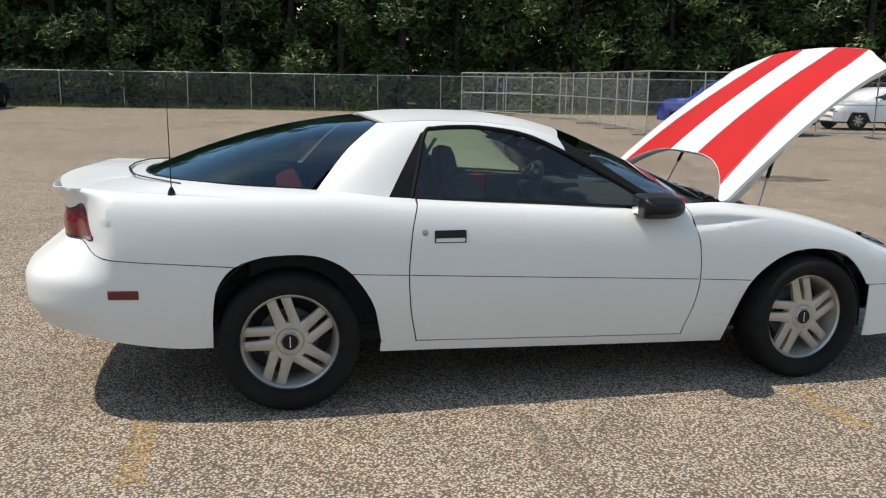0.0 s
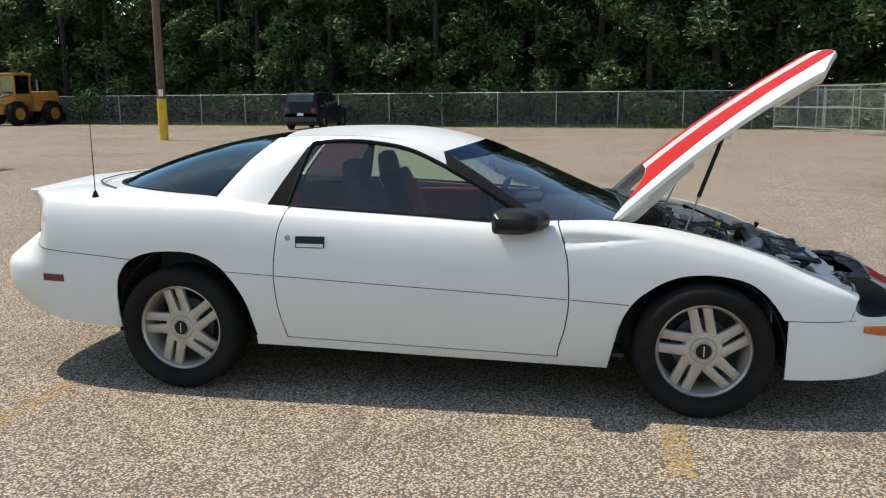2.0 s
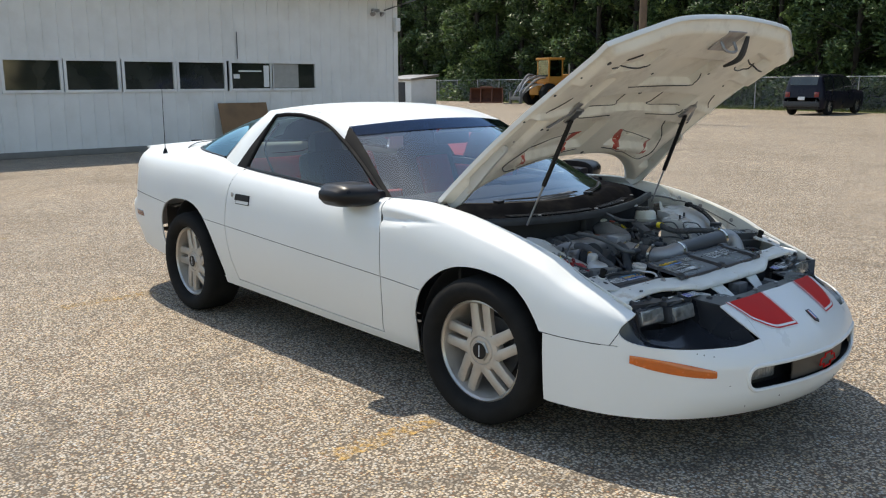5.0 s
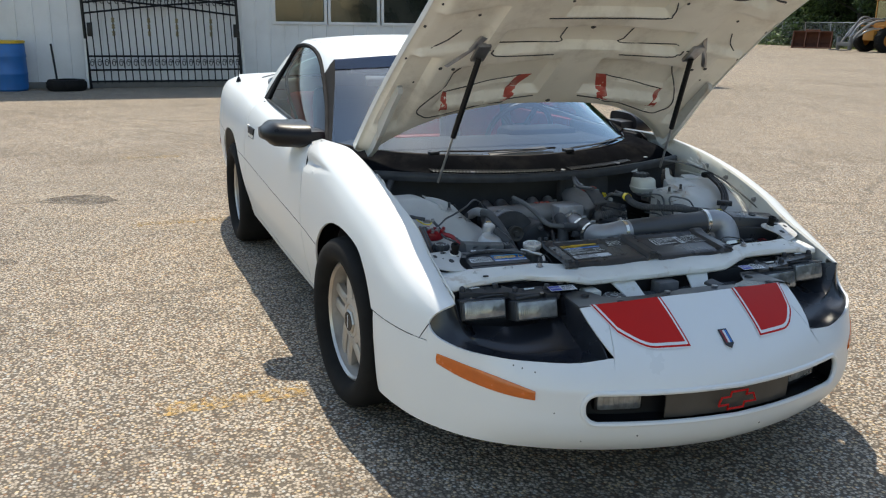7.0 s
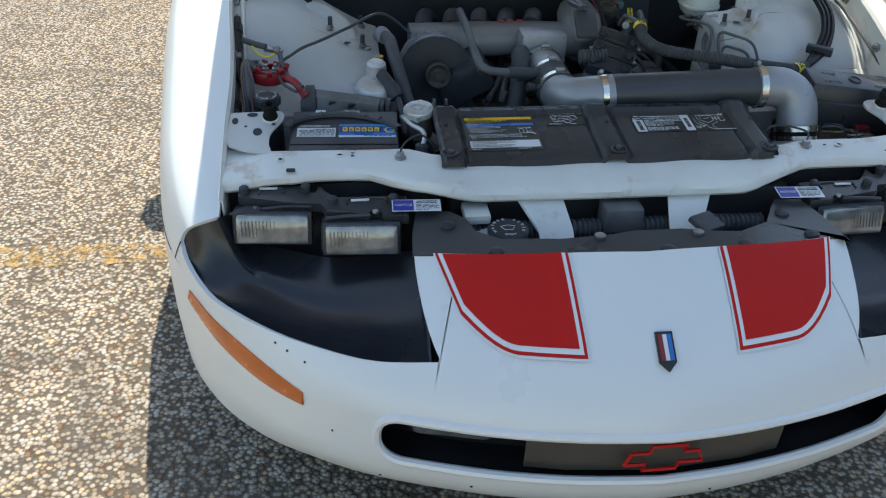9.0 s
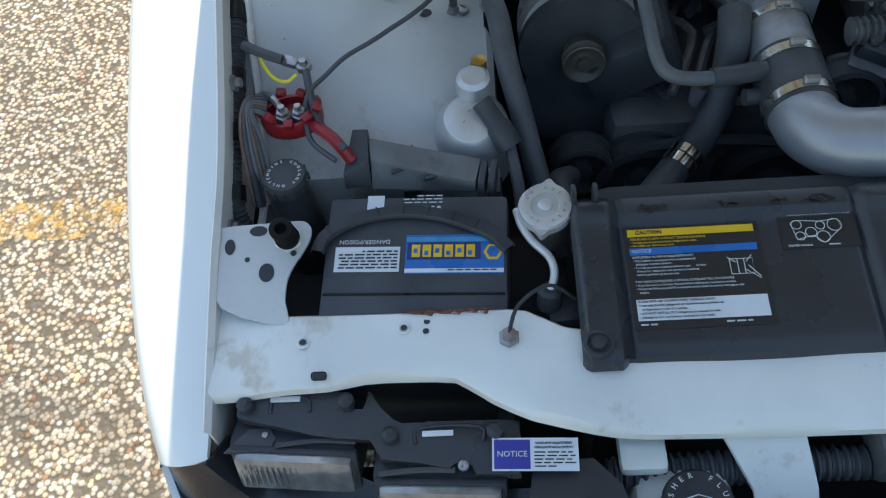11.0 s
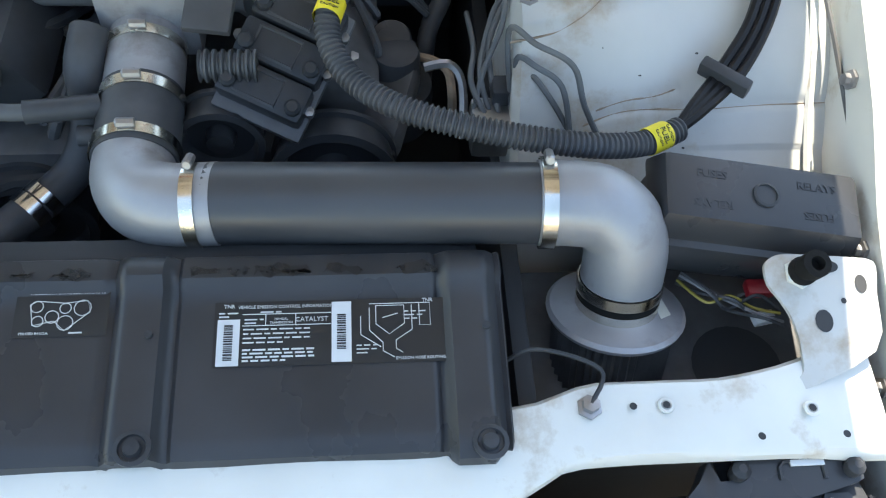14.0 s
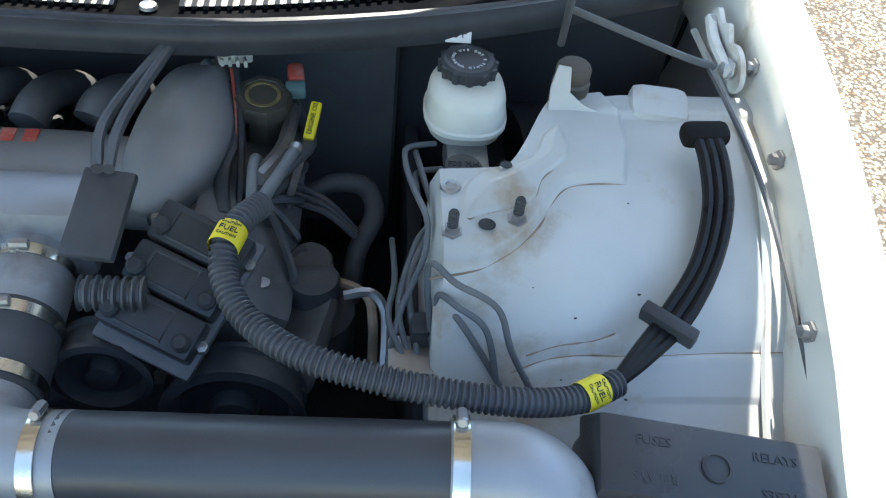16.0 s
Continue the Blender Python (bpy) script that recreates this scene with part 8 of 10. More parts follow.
for k in range(12):
    a = 2 * math.pi * k / 12
    lathe("grip", [(.005, 0), (.005, .015), (0, .015)], BLACKPL, rc, Matrix.Translation((2.487 + .030 * math.cos(a), .4515 + .030 * math.sin(a), .772)), 6)
for k, ch in enumerate("WARNING USE DOT 3 FLUID"):
    a = radians(240 - k * 15)
    if ch != " ":
        words("cap_letter", ch, flat(2.487, .4515, .7895) @ Matrix.Translation((.018 * math.cos(a), .018 * math.sin(a), 0)) @ Matrix.Rotation(a - math.pi / 2, 4, "Z"), .0052, PRINTWHITE, rc)
boxy("cylinder_block", (2.565, .4525, .700), (.075, .050, .036), STEEL, res, .010)
bp = lathe("block_plug", [(.022, -.02), (.022, .012), (.020, .015), (0, .016)], GREASE, res, Matrix.Translation((2.600, .4445, .712)), 20)
words("plug_text", "F08 XH", flat(2.600, .4445, .7292), .011, DARK, bp)
ct = boxy("cf_tag", (2.448, .441, .798), (.004, .030, .022), PALE, res, .001, rot(0, -25, 0), "small white tag")
words("tag_text", "C F", Matrix.Translation((2.4506, .441, .798)) @ rot(0, -25, 0).to_4x4() @ Matrix(((0, 0, 1, 0), (1, 0, 0, 0), (0, 1, 0, 0), (0, 0, 0, 1))), .013, PRINTBLACK, ct)
cl = thing("clutch_reservoir", "small dark reservoir on a white bracket", "reservoir")
lathe("bottle", [(.022, -.05), (.028, -.04), (.028, .002), (.024, .006), (.026, .010), (.026, .024), (.022, .030), (0, .031)], mat("brown_cap_plastic", (.085, .07, .058), .6, var=.2, scale=20), cl, Matrix.Translation((2.500, .570, .775)) @ Matrix.Scale(.78, 4), 14)
bm = bmesh.new()
add_poly(bm, [(-.035, -.03), (.035, -.035), (.042, -.012), (.006, .0), (-.012, .014), (-.014, .042), (-.028, .044), (-.034, .02)], Matrix.Translation((2.540, .574, .770)) @ Matrix(((0, -.35, .94, 0), (1, 0, 0, 0), (0, .94, .35, 0), (0, 0, 0, 1))), .004)
part("white_bracket", bm, APRON, cl, "white steel bracket")
wcv = thing("ecu_cover", "pale rounded cover behind the strut tower", "cover")
boxy("cover_shell", (2.520, .672, .758), (.055, .070, .03), APRON, wcv, .015, rot(0, 8, -8))
absb = thing("brake_line_block", "brass and steel brake proportioning block with pipes", "brake block")
boxy("block", (2.800, .402, .628), (.05, .075, .05), STEEL, absb, .008)
boxy("connector", (2.778, .400, .664), (.028, .026, .022), BLACKPL, absb, .004)
boxy("connector_blue", (2.776, .4175, .668), (.014, .010, .012), mat("teal_plastic", (.03, .22, .30), .5), absb, .002)
for pts in ([(2.545, .418, .712), (2.560, .385, .716), (2.600, .383, .722), (2.650, .390, .733), (2.700, .401, .737), (2.730, .398, .715), (2.765, .378, .68), (2.80, .366, .64)], [(2.575, .425, .700), (2.590, .396, .706), (2.640, .393, .724)], [(2.795, .385, .65), (2.76, .375, .68), (2.70, .392, .705), (2.67, .410, .715), (2.62, .402, .72), (2.56, .395, .71)], [(2.80, .395, .65), (2.74, .385, .69), (2.69, .405, .71)], [(2.80, .41, .65), (2.760, .400, .735), (2.790, .425, .744), (2.806, .463, .730), (2.825, .480, .69), (2.84, .508, .64)], [(2.80, .42, .65), (2.775, .410, .708), (2.795, .430, .716), (2.812, .455, .705), (2.835, .468, .66)], [(2.80, .43, .65), (2.785, .425, .695), (2.815, .448, .685), (2.84, .485, .63)], [(2.80, .38, .65), (2.77, .365, .67), (2.72, .372, .67), (2.65, .370, .66)]):
    tube("brake_pipe", pts, .0034, GREYTUBE, absb, sides=8)
con = thing("wiring_plugs", "bundle of coloured wires and plugs by the filter", "wiring")
for k, (m_, dz) in enumerate(((HOSE, .0), (BLACKPL, .008), (mat("muted_yellow_wire", (.34, .28, .06), .5), -.006), (HOSE, -.012), (ALU, .004), (HOSE, .010))):
    tube("wire", [(2.985, .575, .60 + dz), (3.005 + .007 * (k % 3), .595, .612 + dz), (3.012 + .008 * (k % 2), .622, .600 - dz), (3.008 + .007 * k, .648, .603 + dz), (3.02 + .005 * k, .675, .598)], .0018, m_, con, sides=5)
boxy("plug", (3.005, .655, .607), (.018, .030, .012), REDPLASTIC, con, .003)
boxy("plug", (3.030, .660, .588), (.014, .024, .010), PALE, con, .003, rot(0, 0, 10))

# ---- engine ----
GOLDPRINT = mat("worn_gold_print", (.16, .12, .05), .6, var=.4, scale=60)
eng = thing("engine", "greasy V6 engine with cast intake plenum and black pulleys", "engine")
boxy("block", (2.52, .02, .42), (.50, .46, .26), GREASE, eng, .03)
# intake plenum: a domed lobe on a flat duct
LOBE = [np.array(p) for p in spline([(2.424, .172), (2.508, .186), (2.584, .174), (2.634, .140), (2.645, .100), (2.606, .078), (2.516, .082), (2.444, .104), (2.420, .136)], 6, True)]
lc = np.mean(LOBE, axis=0)
PLENUM = mat("dull_cast_plenum", (.235, .235, .242), .55, metal=.2, var=.12, scale=12, bump=.16, bscale=160, stain=(.15, .135, .12), sscale=8, samt=.5)
bm = bmesh.new()
rows = [[Vector((*(lc + (p - lc) * k), z - .10 * (p[0] - 2.53))) for p in LOBE] for k, z in ((.80, .640), (.92, .672), (.985, .690), (1.02, .696), (1.02, .703), (.97, .711), (.86, .720), (.66, .728), (.40, .733), (.15, .735))]
V = add_grid(bm, rows, wrap=True)
bm.faces.new(V[-1])
bm.faces.new(V[0])
part("plenum", bm, PLENUM, eng, "dull cast aluminium intake plenum", 50)
bm = bmesh.new()
rows = []
for y in np.linspace(-.30, .11, 16):
    hx, hz = .056 - .012 * ease(-.1, -.3, y), .036
    rows.append([Vector((2.578 + .010 * ease(.0, .11, y) + hx * math.copysign(abs(math.cos(w)) ** .7, math.cos(w)), y, .672 + hz * math.copysign(abs(math.sin(w)) ** .7, math.sin(w)))) for w in np.linspace(0, 2 * math.pi, 20, endpoint=False)])
V = add_grid(bm, rows, wrap=True)
bm.faces.new(V[0])
bm.faces.new(V[-1])
part("plenum_duct", bm, PLENUM, eng, angle=60)
for k in range(3):
    boxy("red_letters", (2.556, -.072 + .024 * k, .7075), (.020, .015, .002), REDFADE, eng, 0, rot(0, 4, 0))
for k in range(5):
    tube("runner", [(2.53 - .01 * k, -.26 + .07 * k, .68), (2.46, -.25 + .07 * k, .690), (2.40, -.23 + .07 * k, .66), (2.38, -.22 + .07 * k, .60)], .022, GREASE, eng, sides=12)
boxy("throttle_body", (2.655, .010, .672), (.07, .11, .09), ALU, eng, .012)
tb = boxy("throttle_cover", (2.722, .094, .752), (.090, .050, .012), DUSTPL, eng, .004, rot(0, 22, -8), "flat black plastic cover")
for a, b in (((2.60, .080, .775), (2.69, .090, .78)), ((2.60, .096, .775), (2.69, .100, .78))):
    tube("throttle_cable", [(2.45, .14, .80), a, b], .006, HOSE, eng, sides=8)
bm = bmesh.new()
add_tube(bm, [(2.765, .075, .690), (2.765, .135, .690)], .018, sides=12, rib=(.008, .004))
part("spring", bm, GREASE, eng)
for side, y0 in ((1, .165), (-1, -.15)):
    vc = boxy("valve_cover", (2.56, y0 + side * .03, .615), (.36, .13, .08), GREASE if side > 0 else BLACKPL, eng, .02, rot(-side * 28, 0, 0))
    for k in range(4):
        lathe("cover_bolt", [(.008, 0), (.008, .008), (0, .008)], STEEL, vc, Matrix.Translation((2.43 + k * .09, y0 + side * .07, .632)), 6)
        tube("spark_lead", [(2.45 + k * .07, y0 + side * .08, .60), (2.50 + k * .06, y0 + side * .10, .63), (2.60, y0 + side * .06, .66), (2.68, y0 + side * .03, .665)], .005, HOSE, vc, sides=6)
cp = boxy("coil_plate", (2.735, .160, .664), (.155, .105, .014), GREASE, eng, .004, rot(-14, 24, -28), "steel coil bracket")
CM = Matrix.Translation((2.735, .160, .672)) @ rot(-14, 24, -28).to_4x4()
for k, dx in enumerate((-.046, 0, .046)):
    boxy("coil", tuple(CM @ Vector((dx, 0, .012))), (.043, .098, .034), BLACKPL, cp, .006, CM.to_3x3(), "black ignition coil with a square recess")
    bm = bmesh.new()
    add_tube(bm, [tuple(CM @ Vector((dx + sx, sy, .028))) for sx, sy in ((-.015, -.030), (.015, -.030), (.015, .018), (-.015, .018), (-.015, -.030))], .0026, sides=5, n=1)
    part("coil_ridge", bm, DUSTPL, cp)
    for sy in (-.052, .052):
        lathe("coil_bolt", [(.006, 0), (.006, .012), (0, .013)], STEEL, cp, CM @ Matrix.Translation((dx, sy, .002)), 6)
    for sy in (-.022, .022):
        p = CM @ Vector((dx + .01, sy, .03))
        lathe("coil_tower", [(.009, -.004), (.009, .010), (.006, .014), (0, .014)], BLACKPL, cp, CM @ Matrix.Translation((dx + .008, sy * 1.7, .026)), 10)
tube("fuel_rail", [(2.62, .225, .715), (2.55, .245, .700), (2.45, .25, .68)], .009, STEEL, eng, sides=8)
# dim forms beside and behind the coils
boxy("insulation_panel", (2.352, .26, .60), (.05, .24, .34), FELT, eng, .024, rot(0, -6, 0), "grey insulation panel on the bulkhead")
tube("vacuum_hose", [(2.60, .215, .66), (2.56, .25, .685), (2.52, .27, .68), (2.47, .265, .66), (2.42, .24, .68)], .010, HOSE, eng, sides=10)
for k in range(3):
    tube("plug_lead", [(2.522 + .012 * k, .214, .640 - .004 * k), (2.536 + .011 * k, .255, .634 - .004 * k), (2.552 + .010 * k, .296, .622), (2.572 + .006 * k, .330, .596)], .0042, HOSE, eng, sides=8)
tube("heater_hose", [(2.515, .262, .590), (2.497, .300, .604), (2.505, .340, .606), (2.545, .352, .596), (2.585, .332, .570), (2.62, .325, .52)], .0125, HOSE, eng, "soft black heater hose", sides=12)
tube("plug_wire", [(2.452, .180, .736), (2.485, .186, .722), (2.52, .192, .700), (2.555, .196, .672)], .0024, REDFADE, eng, sides=6)
tube("plug_wire", [(2.452, .184, .736), (2.49, .192, .720), (2.54, .198, .692), (2.60, .200, .655)], .0045, BLACKPL, eng, sides=6)
tube("return_hose", [(2.44, .145, .735), (2.47, .185, .705), (2.52, .190, .69), (2.57, .18, .68), (2.62, .185, .66)], .0085, HOSE, eng, sides=9)
boxy("pump_bracket", (2.72, .27, .57), (.11, .07, .03), GREASE, eng, .012, rot(18, 30, -20))
lathe("pump_body", [(.045, -.07), (.048, -.02), (.046, -.004), (.034, .0)], BLACKPL, eng, Matrix.Translation((2.675, .286, .572)), 22)
lathe("steering_pump_cap", [(.030, -.05), (.030, .0), (.027, .008), (.012, .010), (0, .010)], BLACKPL, eng, Matrix.Translation((2.675, .286, .615)), 22)
tube("pump_line", [(2.69, .32, .61), (2.69, .35, .615), (2.71, .365, .60), (2.76, .365, .56)], .006, STEEL, eng, sides=6)
oc = lathe("oil_cap", [(.028, -.05), (.028, -.012), (.034, -.010), (.034, .004), (.031, .009), (.025, .010), (.024, .0085), (0, .0085)], mat("brown_black_cap", (.050, .045, .036), .55, var=.25, scale=30), eng, Matrix.Translation((2.482, .218, .716)) @ rot(0, 10, 12).to_4x4(), 8, "octagonal dark oil filler cap", cap=False)
lathe("cap_ring", [(.021, .0088), (.020, .0096), (.017, .0096), (.016, .0088)], GOLDPRINT, oc, Matrix.Translation((2.482, .218, .716)) @ rot(0, 10, 12).to_4x4(), 24, cap=False)
boxy("sensor_plug", (2.440, .253, .722), (.026, .020, .022), REDFADE, eng, .005, rot(0, 10, 8), "faded red plug")
boxy("sensor_plug_lower", (2.462, .254, .718), (.016, .024, .018), mat("faded_teal_plastic", (.10, .17, .17), .6), eng, .004, rot(0, 10, 8))
boxy("sensor_plug_white", (2.436, .182, .742), (.014, .040, .012), TANKWHITE, eng, .003, rot(0, 0, 16))
for k in range(4):
    boxy("plug_tooth", (2.446, .168 + .009 * k, .742), (.010, .004, .009), TANKWHITE, eng, .001, rot(0, 0, 16))
dp = tube("dipstick_tube", [(2.60, .24, .60), (2.54, .26, .66), (2.50, .275, .69)], .005, STEEL, eng, sides=6)
dh = boxy("dipstick_handle", (2.500, .276, .702), (.050, .014, .008), YELLOWTAG, dp, .004, rot(0, 25, -10), "yellow dipstick handle")
words("dipstick_text", "ENGINE OIL", Matrix.Translation((2.500, .276, .7068)) @ rot(0, 25, -10).to_4x4() @ Matrix.Rotation(math.pi, 4, "Z"), .008, PRINTBLACK, dh)
# front accessories
alt = thing("alternator", "dark finned alternator with its pulley beside the engine", "alternator")
AM = aim((2.690, -.246, .632), (.98, 0, .14))
lathe("housing", [(.02, -.11), (.062, -.108), (.080, -.095), (.084, -.07), (.078, -.066), (.078, -.046), (.084, -.042), (.082, -.018), (.060, -.004), (.030, .0)], ALU, alt, AM, 32, "grey cast housing", cap=False)
for k in range(28):
    a = 2 * math.pi * k / 28
    boxy("vent_rib", tuple(AM @ Vector((.080 * math.cos(a), .080 * math.sin(a), -.056))), (.022, .008, .008), ALU, alt, .001, AM.to_3x3() @ Matrix.Rotation(a, 3, "Z") @ Matrix.Rotation(math.pi / 2, 3, "Y"))
bm = bmesh.new()
add_poly(bm, [(.085 * math.cos(a), .082 * math.sin(a)) for a in np.linspace(-.5, math.pi + .5, 22)] + [(-.095, -.10), (-.05, -.15), (.06, -.15), (.095, -.09)], AM @ Matrix.Translation((0, 0, .014)) @ Matrix.Rotation(-math.pi / 2, 4, "Z") @ Matrix.Rotation(math.pi / 2, 4, "Z"), .016)
part("front_cover", bm, BLACKPL, alt, "black plastic front cover")
AP = AM @ Matrix.Translation((0, 0, .030))
lathe("pulley", [(.024, -.030), (.026, .0), (.029, .001), (.029, .005), (.025, .007), (.025, .009), (.0275, .010), (.025, .012), (.025, .014), (.029, .016), (.029, .019), (.0265, .020), (.019, .013), (.014, .012), (.010, .013), (.009, .020), (0, .020)], BRONZE, alt, AP, 30, "worn brown-grey pulley", cap=False)
hp = thing("heater_pipe", "grey bent heater pipe joined by rubber to the intake coupling", "pipe")
tube("pipe", [(2.56, -.176, .735), (2.66, -.174, .73), (2.75, -.170, .71), (2.795, -.164, .692), (2.813, -.150, .683), (2.817, -.125, .678), (2.815, -.095, .675)], .0092, GREYTUBE, hp, sides=10)
tube("rubber_end", [(2.815, -.100, .675), (2.806, -.06, .670), (2.796, -.030, .664)], .0125, HOSE, hp, sides=10)
psr = thing("power_steering_reservoir", "black power steering reservoir with a round cap and rusty pipe", "reservoir")
lathe("bottle", [(.026, -.12), (.030, -.11), (.030, -.03), (.024, -.012), (.021, -.01)], BLACKPL, psr, Matrix.Translation((2.650, .281, .618)), 20)
lathe("cap", [(.024, -.012), (.0255, -.008), (.0255, .004), (.023, .007), (.006, .008), (0, .008)], COVERPL, psr, Matrix.Translation((2.650, .281, .618)) @ rot(0, 12, 0).to_4x4(), 24, "round black filler cap")
tube("rusty_pipe", [(2.655, .300, .596), (2.672, .328, .606), (2.694, .347, .610), (2.722, .352, .600), (2.745, .353, .560)], .0055, RUSTLINE, psr, "rusty return pipe", sides=8)
fcn = thing("firewall_connector", "white wiring connector with thin wires at the firewall", "wiring")
boxy("plug", (2.322, .150, .655), (.022, .040, .018), PALE, fcn, .003, rot(0, 0, 12))
for k in range(4):
    tube("wire", [(2.330, .136 + .009 * k, .652), (2.352, .140 + .006 * k, .645), (2.385, .148 + .004 * k, .628 - .004 * k), (2.43, .150 - .004 * k, .585)], .0016, (BLACKPL, REDPLASTIC, HOSE, BLACKPL)[k], fcn, sides=5)
drive = thing("drive_pulleys", "black belt pulleys and drive belt at the engine front", "pulleys")
for x, y, z, r in ((2.79, -.16, .46, .075), (2.79, .03, .44, .085), (2.79, .21, .55, .075), (2.78, .085, .600, .050), (2.79, -.25, .50, .045)):
    PM = aim((x, y, z), (1, 0, .05))
    pu = lathe("pulley", [(r * .3, -.02), (r, -.02), (r, -.014), (r * .93, -.012), (r * .93, .012), (r, .014), (r, .02), (r * .85, .022), (r * .75, .006), (r * .35, .004), (r * .3, .02), (0, .022)], BLACKPL, drive, PM, 30, cap=False)
bm = bmesh.new()
add_tube(bm, [(2.80, -.235, .46), (2.80, -.16, .38), (2.80, .03, .352), (2.80, .11, .44), (2.80, .03, .528), (2.80, -.16, .538), (2.80, -.235, .46)], .008, sides=6, n=4)
part("belt", bm, DARK, drive)
rh = thing("radiator_hose", "black radiator hose with a bright clamp", "hose")
tube("hose", [(2.99, -.245, .555), (2.93, -.198, .548), (2.87, -.150, .547), (2.80, -.09, .553), (2.76, -.062, .60), (2.74, -.056, .66), (2.70, -.05, .68)], .0215, HOSE, rh, sides=14)
lathe("clamp", [(.0225, -.008), (.023, -.008), (.023, .008), (.0225, .008)], CHROME, rh, aim((2.846, -.130, .548), (-.7, .55, .05)), 24, cap=False)
lathe("clamp", [(.0225, -.007), (.0235, -.007), (.0235, .007), (.0225, .007)], CHROME, rh, aim((2.832, -.118, .549), (-.7, .55, .1)), 24, cap=False)
tube("hose", [(2.99, -.27, .56), (2.93, -.285, .57), (2.87, -.29, .555), (2.83, -.27, .52)], .016, HOSE, rh, sides=12)
fan = thing("fan_shroud", "black radiator fan shroud behind the radiator", "fan shroud")
boxy("shroud", (2.975, .05, .50), (.05, .62, .30), DARK, fan, .02)
for y in (-.12, .22):
    lathe("fan_ring", [(.13, 0), (.13, -.03), (.12, -.03), (.12, 0)], BLACKPL, fan, aim((2.945, y, .48), (-1, 0, 0)), 32, cap=False)
clut = thing("engine_hoses", "tangle of small black hoses and cables on the engine", "hoses")
rnd = random.Random(11)
for k in range(26):
    x, y, z = rnd.uniform(2.40, 2.64), rnd.uniform(-.15, -.04), rnd.uniform(.55, .63)
    pts = [(x, y, z)]
    for i in range(3):
        x, y, z = x + rnd.uniform(-.08, .10), min(max(y + rnd.uniform(-.09, .09), -.15), .0), min(max(z + rnd.uniform(-.04, .04), .52), .70)
        pts.append((x, y, z))
    tube("small_hose", pts, rnd.uniform(.004, .010), rnd.choice((HOSE, GREASE, BLACKPL)), clut, sides=7, n=4)
for k in range(14):
    x, y, z = rnd.uniform(2.42, 2.66), rnd.uniform(-.15, -.04), rnd.uniform(.48, .56)
    boxy("bracket", (x, y, z), (rnd.uniform(.03, .07), rnd.uniform(.02, .06), rnd.uniform(.02, .04)), rnd.choice((GREASE, BLACKPL, STEEL)), clut, .006, rot(rnd.uniform(-30, 30), rnd.uniform(-30, 30), rnd.uniform(0, 90)))
# ---- trees ----
def foliage(name, dark, light, trans=.25):
    m = bpy.data.materials.new(name)
    m.use_nodes = True
    nt = m.node_tree
    b = nt.nodes["Principled BSDF"]
    ge = nt.nodes.new("ShaderNodeNewGeometry")
    r = nt.nodes.new("ShaderNodeValToRGB")
    e = r.color_ramp.elements
    e[0].color, e[1].color = (*dark, 1), (*light, 1)
    e[0].position, e[1].position = .15, 1
    nt.links.new(ge.outputs["Random Per Island"], r.inputs[0])
    nt.links.new(r.outputs[0], b.inputs["Base Color"])
    b.inputs["Roughness"].default_value = .5
    tr = nt.nodes.new("ShaderNodeBsdfTranslucent")
    nt.links.new(r.outputs[0], tr.inputs[0])
    mx = nt.nodes.new("ShaderNodeMixShader")
    mx.inputs[0].default_value = trans
    nt.links.new(b.outputs[0], mx.inputs[1])
    nt.links.new(tr.outputs[0], mx.inputs[2])
    nt.links.new(mx.outputs[0], nt.nodes["Material Output"].inputs[0])
    return m


LEAF = foliage("leaves", (.022, .045, .018), (.12, .19, .062))
LEAF2 = foliage("leaves_light", (.034, .064, .022), (.17, .25, .085), .35)
BARK = mat("bark", (.026, .022, .018), .9, var=.35, scale=6, bump=.6, bscale=20)


def leaf_mesh(name, blobs, rnd, per, size, material):
    """Many small bent leaf sprays gathered in uneven clumps."""
    vs, fs = [], []
    for cx, cy, cz, r, hz in blobs:
        for _ in range(per):
            d = Vector((rnd.gauss(0, 1), rnd.gauss(0, 1), rnd.gauss(0, 1))).normalized() * r * rnd.uniform(.45, 1.08)
            c = Vector((cx + d.x, cy + d.y, cz + d.z * hz))
            u = Vector((rnd.gauss(0, 1), rnd.gauss(0, 1), rnd.gauss(0, .6))).normalized()
            w = u.cross(Vector((rnd.gauss(0, .5), rnd.gauss(0, .5), 1))).normalized()
            s = size * rnd.uniform(.5, 1.35)
            k = len(vs)
            n = u.cross(w) * s * .25
            vs += [c - u * s, c - w * s * .42 + n, c + u * s, c + w * s * .42 + n]
            fs.append((k, k + 1, k + 2, k + 3))
    me = bpy.data.meshes.new(name)
    me.from_pydata([tuple(v) for v in vs], [], fs)
    me.materials.append(material)
    return me


